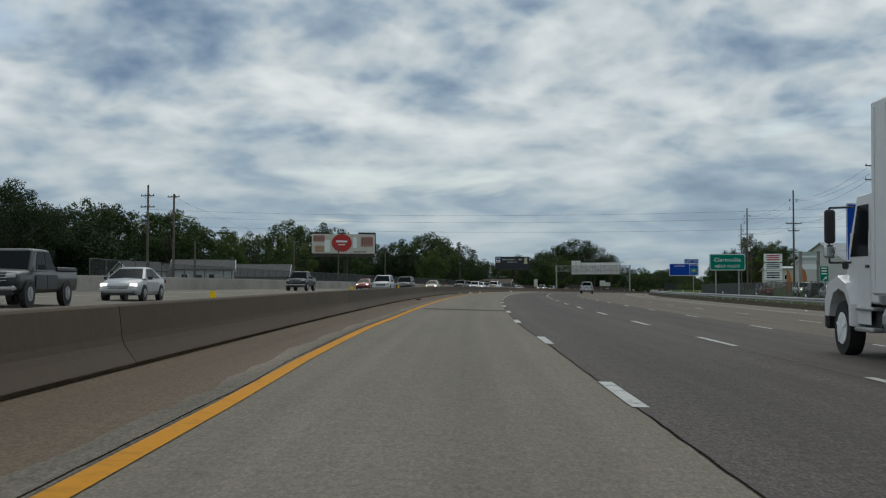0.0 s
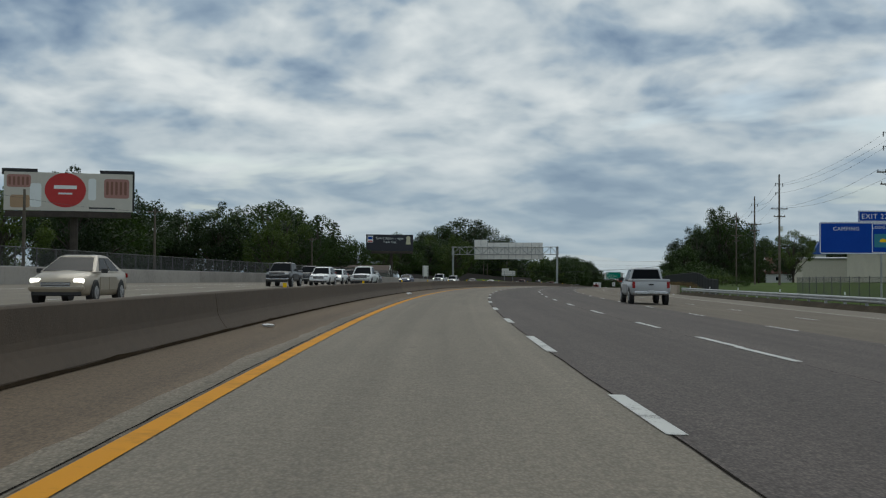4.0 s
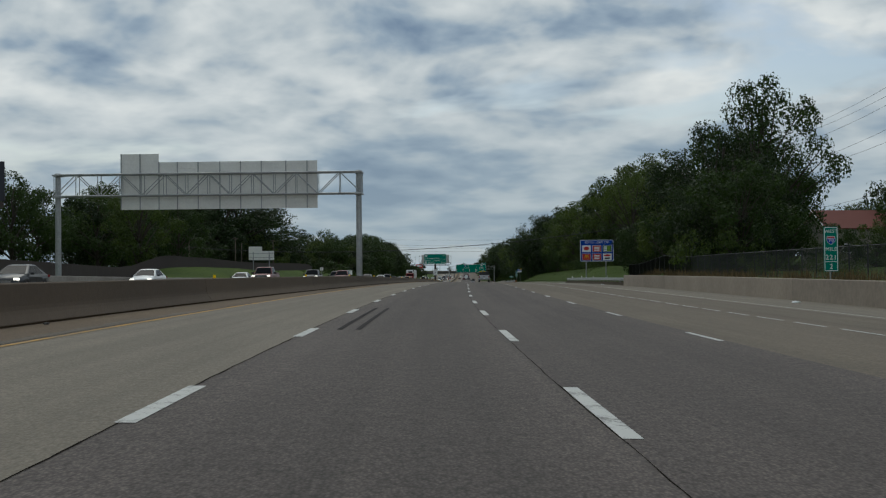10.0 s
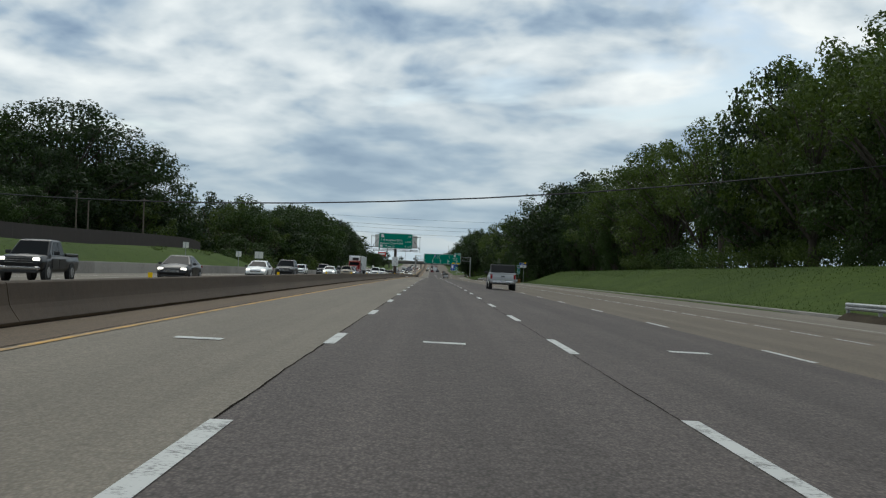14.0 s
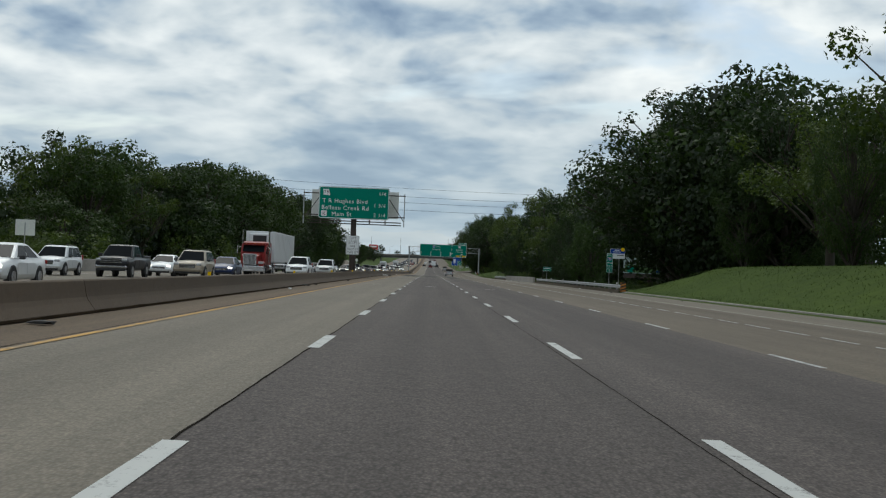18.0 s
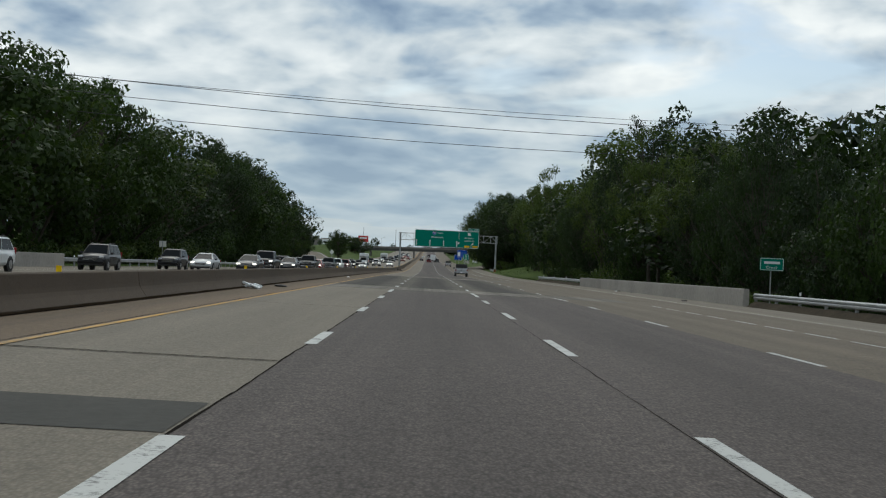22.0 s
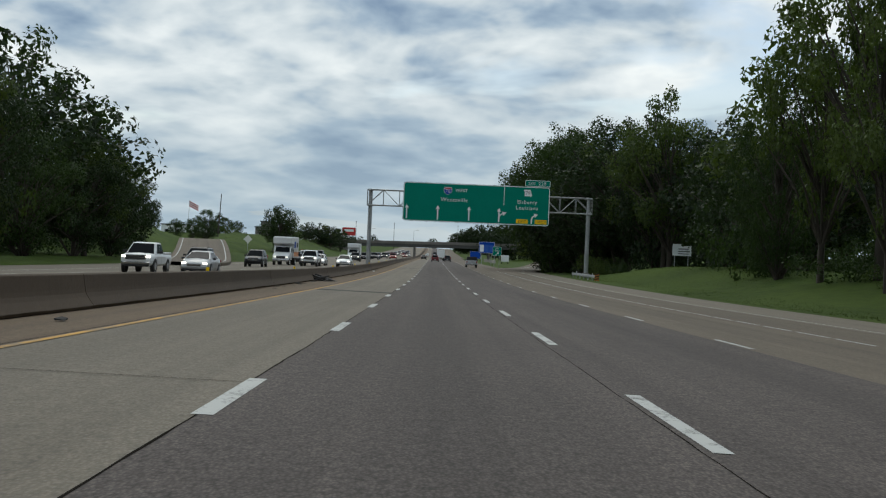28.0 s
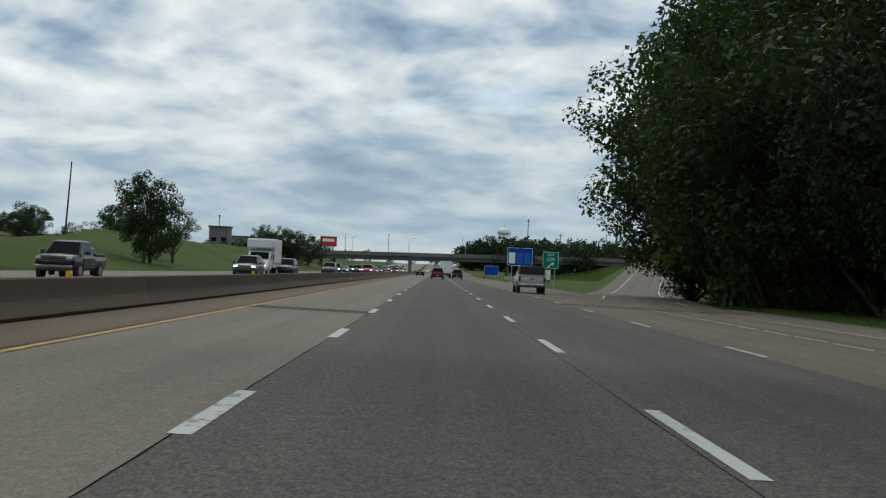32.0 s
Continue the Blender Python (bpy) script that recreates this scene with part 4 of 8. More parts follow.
bp = part("sign_back_panel", box((8.9, 0.02, 2.72), (-8.15, 1.03, 5.79)), M_SIGNBACK, ms, "ribbed aluminium back of the opposite sign")
for k in range(10):
    part("plank", box((8.9, 0.03, 0.25), (-8.15, 1.0, 4.55 + k * 0.275)), M_SIGNBACK, bp)
nt = tagged(new("truck_lane_sign"), "white regulatory sign on the rusty median post", "road sign")
place(nt, 0, 691.55, 0)
p_ = panel(1.32, 1.92, M_SIGNWHITE, nt, -8.82, 0.60, 0.0, 0.0, 0.06)
shape("border_line", rounded(1.26, 1.86, 0.05, -8.79, 0.63), M_BLACK, p_, -0.051, 0.004)
shape("face", rounded(1.22, 1.82, 0.05, -8.77, 0.65), M_SIGNWHITE, p_, -0.055, 0.004)
for txt, v, sq in (("LEFT", 2.16, 1.0), ("LANE", 1.82, 1.0), ("NO", 1.36, 1.0), ("TRUCKS", 1.05, 0.92), ("OVER 12T", 0.74, 0.80)):
    glyphs(txt, 0.215, M_BLACK, p_, -8.16, v, -0.062, squeeze=sq)
bar(0.9, 0.02, M_BLACK, p_, -8.61, 1.70, -0.06, "divider")

# ---- large exit gantry ----
g2 = tagged(new("exit_gantry"), "galvanised overhead gantry with a wide green exit sign", "sign gantry")
place(g2, 0, 1057.5, 0)
for x in (-8.6, 19.1):
    zb = pave_z(1057, x) - 0.4 if x < 0 else -3.9
    post = part("post", rod((x, 0.9, zb), (x, 0.9, 6.2), 0.28, 0.24, 14), M_STEEL, g2)
    part("base_plate", box((0.8, 0.8, 0.5), (x, 0.9, zb + 0.3)), M_WALL, post, "concrete footing")
    for z in (4.1, 6.05):
        part("bracket", box((0.8, 1.4, 0.12), (x, 0.9, z)), M_STEEL, post)
lattice(g2, -9.0, 19.5, 4.15, 6.1, (0.35, 1.4), 14)
pn = panel(18.5, 4.9, M_GREEN, g2, -4.45, 2.35, 0.0, 0.085, 0.34)
U = -4.45
V = 2.35
interstate(pn, U + 5.6, V + 3.95, 0.92, "70")
glyphs("WEST", 0.40, M_SIGNWHITE, pn, U + 6.55, V + 3.86, FACE, "LEFT")
glyphs("Wentzville", 0.50, M_SIGNWHITE, pn, U + 6.45, V + 2.62, FACE)
for u in (0.50, 4.42, 8.36):
    arrow_up(pn, U + u, V + 0.28, 1.78)
arrow_up(pn, U + 12.15, V + 0.28, 1.78)
arrow_bend(pn, U + 12.2, V + 0.70, 1.05, 0.85, FACE - 0.005)
bar(0.06, 2.3, M_SIGNWHITE, pn, U + 12.7, V + 2.45, FACE, "divider")
state_marker(pn, U + 15.7, V + 4.05, 0.98, "79")
glyphs("Elsberry", 0.48, M_SIGNWHITE, pn, U + 15.65, V + 2.72, FACE)
glyphs("Louisiana", 0.48, M_SIGNWHITE, pn, U + 15.65, V + 1.98, FACE)
for txt, u in (("EXIT", 14.35), ("ONLY", 16.72)):
    t_ = shape("yellow_panel", [(U + u, V + 0.22), (U + u + 1.48, V + 0.22), (U + u + 1.48, V + 0.76), (U + u, V + 0.76)], M_SIGNYELLOW, pn, FACE)
    glyphs(txt, 0.34, M_BLACK, pn, U + u + 0.74, V + 0.32, FACE - 0.012)
arrow_bend(pn, U + 16.28, V + 0.25, 0.85, 1.3)
tab = panel(3.2, 0.82, M_GREEN, g2, U + 15.32, V + 4.93, 0.0, 0.06, 0.12, "exit_tab")
glyphs("EXIT", 0.30, M_SIGNWHITE, tab, U + 15.72, V + 5.18, FACE, "LEFT")
glyphs("220", 0.42, M_SIGNWHITE, tab, U + 17.0, V + 5.14, FACE, "LEFT")
for u in range(1, 19, 2):
    part("mount_bar", box((0.10, 0.10, 5.0), (U + u, 0.16, V + 2.45)), M_STEEL, g2)


# ---- roadside signs ----
def ground_sign(name, label, x, y, z0, w, h, mat, legs, foot, turn=0.0, border=0.06, leg_r=0.07, r=0.15):
    s = tagged(new(name), label, "road sign")
    place(s, x, y, 0, turn)
    p = panel(w, h, mat, s, -w / 2, z0, 0.0, border, r)
    for u in legs:
        part("leg", rod((u, 0.12, foot), (u, 0.12, z0 + h * 0.9), leg_r, n=8), M_STEEL, s)
    return s, p


gz = lambda x, y: ground_z(y, (x - centre(y)) / math.sqrt(1 + slope_x(y) ** 2)) - 0.1
s, p = ground_sign("destination_sign", "green highway sign on two posts behind the fence line", 47.3, 92.0, 0.25, 3.75, 1.75, M_GREEN, (-1.2, 1.2), gz(47.3, 92), 13)
glyphs("Clarksville", 0.42, M_SIGNWHITE, p, 0, 1.18, FACE)
glyphs("NEXT RIGHT", 0.30, M_SIGNWHITE, p, 0, 0.55, FACE)
s, p = ground_sign("services_sign", "blue services sign with an exit tab on one visible post", 34.2, 177.6, 1.4, 5.05, 2.15, M_BLUE, (1.6,), gz(34, 177), 7)
glyphs("CAMPING", 0.26, M_SIGNWHITE, p, -0.75, 2.98, FACE)
shape("picture_tile", rounded(1.45, 1.95, 0.06, 0.95, 1.5), M_SIGNWHITE, p, FACE, 0.004)
shape("picture_ground", rounded(1.37, 1.87, 0.05, 0.99, 1.54), M_BLUE, p, FACE - 0.005, 0.004)
glyphs("LODGING", 0.21, M_SIGNWHITE, p, 1.68, 3.10, FACE - 0.010)
M_TEAL = plain("logo_teal", (0.02, 0.22, 0.30), 0.5)
shape("logo_tile", rounded(1.15, 0.9, 0.05, 1.1, 1.85), M_TEAL, p, FACE - 0.010, 0.004)
shape("logo_sun", [(1.68 + 0.24 * math.cos(a / 10 * math.pi), 2.2 + 0.24 * math.sin(a / 10 * math.pi)) for a in range(11)], M_SIGNYELLOW, p, FACE - 0.015, 0.004)
t_ = panel(2.45, 0.75, M_BLUE, s, 0.05, 3.57, 0.0, 0.05, 0.08, "exit_tab")
glyphs("EXIT 220", 0.34, M_SIGNWHITE, t_, 1.27, 3.78, FACE)

s, p = ground_sign("food_sign", "blue food sign with six coloured logo tiles", 21.2, 480.0, 2.3, 5.0, 3.25, M_BLUE, (-1.6, 1.35), gz(21, 480) - 0.2, 0, 0.07, 0.09, 0.2)
glyphs("FOOD - EXIT 220", 0.30, M_SIGNWHITE, p, 0, 5.02, FACE)
M_LGREEN = plain("logo_green", (0.25, 0.42, 0.02), 0.5)
for i in range(6):
    u, v = -2.2 + (i % 3) * 1.55, (3.72 if i < 3 else 2.48)
    base = (M_SIGNWHITE, M_RED, plain("logo_deep_green", (0.01, 0.10, 0.03), 0.5), M_RED, M_RED, M_SIGNWHITE)[i]
    shape("logo_tile", rounded(1.3, 1.0, 0.03, u, v), M_SIGNWHITE, p, FACE, 0.004)
    t_ = shape("logo_ground", rounded(1.22, 0.92, 0.03, u + 0.04, v + 0.04), base, p, FACE - 0.006, 0.004)
    if i == 0:
        shape("logo_oval", [(u + 0.65 + 0.42 * math.cos(a), v + 0.55 + 0.28 * math.sin(a)) for a in [k * math.pi / 8 for k in range(16)]], M_RED, t_, FACE - 0.012, 0.004)
    elif i in (1, 4):
        for k in range(3):
            bar(0.8, 0.14, M_SIGNWHITE, t_, u + 0.25, v + 0.2 + k * 0.22, FACE - 0.012, "logo_bar")
    elif i == 2:
        for k in range(3):
            bar(0.5, 0.17, M_LGREEN, t_, u + 0.62, v + 0.15 + k * 0.25, FACE - 0.012, "logo_bar")
            bar(0.45, 0.17, M_SIGNWHITE, t_, u + 0.14, v + 0.15 + k * 0.25, FACE - 0.012, "logo_bar")
    elif i == 3:
        for k in (-1, 1):
            shape("logo_arch", [(u + 0.65 + k * 0.14 + 0.16 * math.cos(a), v + 0.3 + 0.5 * math.sin(a)) for a in [j * math.pi / 8 for j in range(9)]] + [(u + 0.65 + k * 0.14 + 0.09 * math.cos(a), v + 0.3 + 0.38 * math.sin(a)) for a in [(8 - j) * math.pi / 8 for j in range(9)]], M_SIGNYELLOW, t_, FACE - 0.012, 0.004)
    else:
        shape("logo_oval", [(u + 0.65 + 0.5 * math.cos(a), v + 0.72 + 0.16 * math.sin(a)) for a in [k * math.pi / 8 for k in range(16)]], M_RED, t_, FACE - 0.012, 0.004)
        bar(0.7, 0.22, M_BLACK, t_, u + 0.30, v + 0.18, FACE - 0.014, "logo_bar")


def mile_marker(x, y, last, z0):
    s, p = ground_sign("mile_marker", "tall narrow green mile marker on a thin post", x, y, z0, 0.62, 1.95, M_GREEN, (0.0,), gz(x, y), 0, 0.03, 0.035, 0.05)
    glyphs("WEST", 0.15, M_SIGNWHITE, p, 0, z0 + 1.68, FACE)
    interstate(p, 0, z0 + 1.36, 0.34, "70")
    glyphs("MILE", 0.16, M_SIGNWHITE, p, 0, z0 + 0.90, FACE)
    glyphs("221", 0.22, M_SIGNWHITE, p, 0, z0 + 0.52, FACE)
    bar(0.5, 0.02, M_SIGNWHITE, p, -0.25, z0 + 0.42, FACE, "divider")
    glyphs(last, 0.22, M_SIGNWHITE, p, 0, z0 + 0.12, FACE)
    return s


mile_marker(17.5, 349.0, "2", 0.42)
mile_marker(17.8, 690.8, "0", -0.18)
s, p = ground_sign("sponsor_sign", "small blue and white sponsor sign on a thin post", 18.75, 692.0, 1.25, 1.5, 1.0, M_SIGNWHITE, (0.2,), gz(18.7, 692) - 0.3, 0, 0.0, 0.04, 0.04)
shape("blue_band", [(-0.73, 1.78), (0.73, 1.78), (0.73, 2.22), (-0.73, 2.22)], M_BLUE, p, FACE)
bar(0.5, 0.07, M_SIGNWHITE, p, -0.3, 2.06, FACE - 0.007)
bar(0.8, 0.07, M_SIGNWHITE, p, -0.5, 1.90, FACE - 0.007)
bar(0.7, 0.07, M_DARKTRIM, p, -0.05, 1.55, FACE)
shape("emblem", [(0.5 + 0.2 * math.cos(a * math.pi / 8), 2.18 + 0.2 * math.sin(a * math.pi / 8)) for a in range(16)], M_SIGNYELLOW, p, FACE - 0.008)
s, p = ground_sign("creek_sign", "small green creek name sign on a thin post", 19.05, 770.0, -0.6, 1.35, 0.72, M_GREEN, (0.0,), gz(19, 770), 0, 0.03, 0.04, 0.06)
bar(0.9, 0.14, M_SIGNWHITE, p, -0.45, -0.22, FACE)
glyphs("Creek", 0.17, M_SIGNWHITE, p, 0, -0.50, FACE)
s, p = ground_sign("white_board", "small white board with faint lettering on two legs", 32.5, 1065.0, -0.55, 2.5, 1.3, M_SIGNWHITE, (-0.9, 0.9), gz(32, 1065) - 0.2, 0, 0.0, 0.05, 0.02)
shape("board_top", [(-1.2, 0.75), (-0.1, 0.75), (-0.1, 0.98), (-1.2, 0.98)], M_SIGNWHITE, p, 0.0, 0.05)
for k in range(3):
    bar(1.4 + 0.2 * (k % 2), 0.10, M_DARKTRIM, p, -0.5, -0.35 + 0.32 * k, FACE)
s, p = ground_sign("services_sign", "wide blue services sign with logo tiles near the exit", 15.0, 1262.0, -0.1, 4.6, 3.3, M_BLUE, (-1.4, 1.4), gz(15, 1262) - 0.5, 0, 0.06, 0.08, 0.15)
for u in (-2.0, -0.6, 0.8):
    shape("logo_tile", rounded(1.15, 2.0, 0.04, u, 0.3), M_SIGNWHITE if u < -1.5 else plain("blue_tile", (0.01, 0.09, 0.42), 0.5), p, FACE)
s, p = ground_sign("services_sign", "far blue services sign beyond the overpass pier", 17.0, 1420.0, -1.6, 4.4, 3.0, M_BLUE, (-1.4, 1.4), gz(17, 1420) - 0.8, 0, 0.06)
s, p = ground_sign("exit_gore_sign", "green exit number sign with an arrow in the gore", 14.9, 1200.0, -1.0, 2.1, 2.2, M_GREEN, (-0.6, 0.6), gz(15, 1200) - 0.4, 0, 0.05, 0.06, 0.12)
glyphs("EXIT", 0.30, M_SIGNWHITE, p, 0, 0.68, FACE)
glyphs("220", 0.46, M_SIGNWHITE, p, 0, 0.02, FACE)
shape("arrow", [(-0.42, -0.82), (-0.30, -0.92), (0.20, -0.46), (0.32, -0.62), (0.46, -0.16), (0.0, -0.26), (0.10, -0.38)], M_SIGNWHITE, p, FACE)
# sign backs beside the opposite side
bs = tagged(new("highway_sign"), "bare aluminium back of a stepped highway sign on two posts", "road sign")
place(bs, 0, 528, 0)
shape("panel", [(-39.4, 3.75), (-34.6, 3.75), (-34.6, 5.45), (-36.9, 5.45), (-36.9, 6.3), (-39.4, 6.3)], M_SIGNBACK, bs, 0.1, 0.06)
for x in (-38.5, -35.5):
    part("leg", rod((x, -0.05, ground_z(528, x) - 0.2), (x, -0.05, 5.3), 0.08), M_STEEL, bs)
for z in (4.2, 5.0):
    part("rail", box((4.6, 0.06, 0.08), (-37.0, 0.02, z)), M_STEEL, bs)
bs = tagged(new("highway_sign"), "tall narrow bare aluminium sign back behind the wall", "road sign")
place(bs, 0, 373, 0)
part("panel", box((1.35, 0.05, 2.5), (-35.45, 0, 3.05)), M_SIGNBACK, bs)
for x in (-35.9, -35.0):
    part("leg", rod((x, -0.08, ground_z(373, x) - 0.2), (x, -0.08, 4.1), 0.05), M_STEEL, bs)
for y, o, w, h in ((668, -33.5, 1.6, 1.3), (640, -33.0, 0.9, 0.9), (600, -34, 0.8, 0.8), (846, -31.5, 0.8, 0.7)):
    b0 = stand(y, o)
    bs = tagged(new("highway_sign"), "grey back of a small roadside sign", "road sign")
    bs.matrix_world = Matrix.Translation(b0)
    part("panel", box((w, 0.04, h), (0, 0, 2.6)), M_SIGNBACK, bs)
    part("leg", rod((0, -0.05, -0.2), (0, -0.05, 3.0), 0.045), M_STEEL, bs)
b0 = stand(1118, -32.9)
dia = tagged(new("diamond_sign"), "grey back of a diamond warning sign beside the entry ramp", "road sign")
dia.matrix_world = Matrix.Translation((b0.x, b0.y, 0))
shape("panel", [(0, -1.1), (0.78, -0.3), (0, 0.5), (-0.78, -0.3)], M_SIGNBACK, dia, 0, 0.04)
part("leg", rod((0, 0.05, b0.z - 0.2), (0, 0.05, 0.3), 0.05), M_STEEL, dia)
M_HAZARD = plain("faded_hazard_orange", (0.42, 0.16, 0.02), 0.55)
for y, o in ((676.5, 17.0), (1039.5, 18.0)):
    b0 = at(y, o)
    hm = tagged(new("hazard_marker"), "faded orange and black striped marker at the rail end", "hazard marker")
    hm.matrix_world = Matrix.Translation(b0)
    part("post", rod((0, 0, -0.2), (0, 0, 0.9), 0.04), M_STEEL, hm)
    p_ = shape("board", [(-0.25, 0.15), (0.25, 0.15), (0.25, 0.95), (-0.25, 0.95)], M_HAZARD, hm, -0.06, 0.02)
    for k in range(3):
        shape("stripe", [(-0.25, 0.2 + k * 0.27), (0.25, 0.36 + k * 0.27), (0.25, 0.48 + k * 0.27), (-0.25, 0.32 + k * 0.27)], M_BLACK, p_, -0.082, 0.003)


# ---- billboards ----
def billboard(name, label, mid, turn, w, h, z0, foot, face_mat, rust=M_RUST):
    b = tagged(new(name), label, "billboard")
    place(b, mid[0], mid[1], 0, turn)
    part("face", box((w, 0.12, h), (0, 0, z0 + h / 2)), face_mat, b, "printed face")
    part("apron", box((w * 0.98, 0.25, 0.7), (0, 0.15, z0 - 0.42)), rust, b, "dark apron under the face")
    part("walkway", box((w, 0.8, 0.06), (0, -0.5, z0 - 0.75)), rust, b)
    part("post", rod((0.6, 0.9, foot), (0.6, 0.9, z0 + h * 0.6), 0.48, n=14), rust, b, "thick dark steel column")
    part("back_frame", box((w * 0.95, 0.5, h * 0.8), (0, 0.6, z0 + h / 2)), M_BLACK, b)
    for k in range(7):
        x = -w / 2 + 0.5 + k * (w - 1) / 6
        part("strut", rod((x, -0.9, z0 - 0.75), (x, 0.4, z0 - 0.75), 0.05, n=6), rust, b)
    return b


bb = billboard("billboard", "wide billboard with a red disc on pale printed panels", (-48.5, 226.0), 25, 14.6, 4.5, 7.9, -2.0, plain("billboard_cream", (0.60, 0.56, 0.50), 0.6))
M_TAN = plain("print_tan", (0.42, 0.27, 0.16), 0.6)
M_PINK = plain("print_pink", (0.40, 0.20, 0.17), 0.6)
shape("red_disc", [(-0.4 + 2.35 * math.cos(a * math.pi / 14), 10.35 + 2.05 * math.sin(a * math.pi / 14)) for a in range(28)], M_RED, bb, -0.07, 0.01)
for k, (u, v, w, h, m) in enumerate(((-7.0, 10.6, 2.7, 1.5, M_PINK), (-6.6, 8.2, 2.2, 1.5, M_TAN), (-4.4, 8.3, 1.3, 2.8, M_SIGNWHITE), (4.0, 9.5, 2.9, 2.3, M_PINK), (2.2, 9.2, 0.9, 2.6, M_SIGNWHITE))):
    shape("printed_picture", rounded(w, h, 0.3, u, v), m, bb, -0.065, 0.006)
for k in range(5):
    shape("printed_picture", rounded(0.28, 1.6, 0.12, 4.25 + k * 0.52, 9.9), plain("print_brown", (0.22, 0.10, 0.07), 0.6), bb, -0.073, 0.006)
    shape("printed_picture", rounded(0.26, 1.0, 0.1, -6.8 + k * 0.5, 10.85), plain("print_brown", (0.22, 0.10, 0.07), 0.6), bb, -0.073, 0.006)
bar(2.6, 0.42, M_SIGNWHITE, bb, -1.7, 10.5, -0.082)
bar(1.6, 0.20, M_SIGNWHITE, bb, -1.2, 9.85, -0.082)
bar(3.0, 0.18, M_DARKTRIM, bb, 2.3, 8.2, -0.07)
for u in (-6.2, 4.9):
    part("top_extension", box((4.0, 0.5, 0.7), (u + 0.6, 0.7, 12.5)), M_BLACK, bb)
part("side_edge", box((0.35, 0.9, 4.6), (7.35, 0.55, 10.3)), M_BLACK, bb)
bk = billboard("billboard", "black digital billboard with pale lettering", (-59.4, 438.2), 18, 13.6, 4.7, 9.8, 0.0, plain("billboard_black", (0.012, 0.012, 0.022), 0.4))
glyphs("Ranked Highest ... Again", 0.62, M_SIGNWHITE, bk, 0.0, 13.15, -0.07, squeeze=0.82)
glyphs("Thank You!", 0.58, M_SIGNWHITE, bk, 0.0, 12.1, -0.07, squeeze=0.9)
shape("logo_tile", rounded(1.6, 1.9, 0.05, -6.4, 12.2), M_SIGNWHITE, bk, -0.065, 0.006)
shape("logo_blue", rounded(1.3, 0.75, 0.05, -6.25, 13.1), M_BLUE, bk, -0.073, 0.006)
shape("logo_red", rounded(1.3, 0.35, 0.05, -6.25, 12.35), M_RED, bk, -0.073, 0.006)
shape("trophy_disc", [(5.4 + 0.62 * math.cos(a * math.pi / 8), 13.5 + 0.62 * math.sin(a * math.pi / 8)) for a in range(16)], plain("pale_gold", (0.55, 0.52, 0.36), 0.4), bk, -0.065, 0.006)
shape("trophy_base", [(4.7, 11.7), (6.1, 11.7), (5.9, 13.2), (4.9, 13.2)], plain("pale_gold_base", (0.55, 0.52, 0.36), 0.4), bk, -0.066, 0.006)
bl = billboard("billboard", "pale property billboard half hidden by leaves", (34.6, 764.5), -3, 7.6, 3.7, -0.35, -5.0, plain("pale_print", (0.34, 0.42, 0.42), 0.6))
glyphs("LAKE LOTS &", 0.42, M_DARKTRIM, bl, -1.9, 2.75, -0.07, squeeze=0.8)
glyphs("CAR GARAGES", 0.42, M_DARKTRIM, bl, -1.9, 2.2, -0.07, squeeze=0.75)
shape("printed_house", [(-1.6, 0.7), (3.4, 0.7), (3.4, 1.3), (2.0, 1.9), (0.9, 1.4), (-0.4, 1.8), (-1.6, 1.2)], plain("print_grey", (0.15, 0.17, 0.18), 0.6), bl, -0.070, 0.005)
shape("printed_lawn", rounded(7.2, 1.25, 0.05, -3.6, -0.25), plain("print_green", (0.08, 0.16, 0.05), 0.6), bl, -0.066, 0.005)
shape("emblem", [(-2.7 + 0.6 * math.cos(a * math.pi / 8), 0.3 + 0.6 * math.sin(a * math.pi / 8)) for a in range(16)], M_GREEN, bl, -0.073, 0.005)
bar(2.6, 0.4, M_DARKTRIM, bl, 0.9, 2.75, -0.07)
bar(2.2, 0.3, M_BLUE, bl, 0.9, -0.1, -0.075)


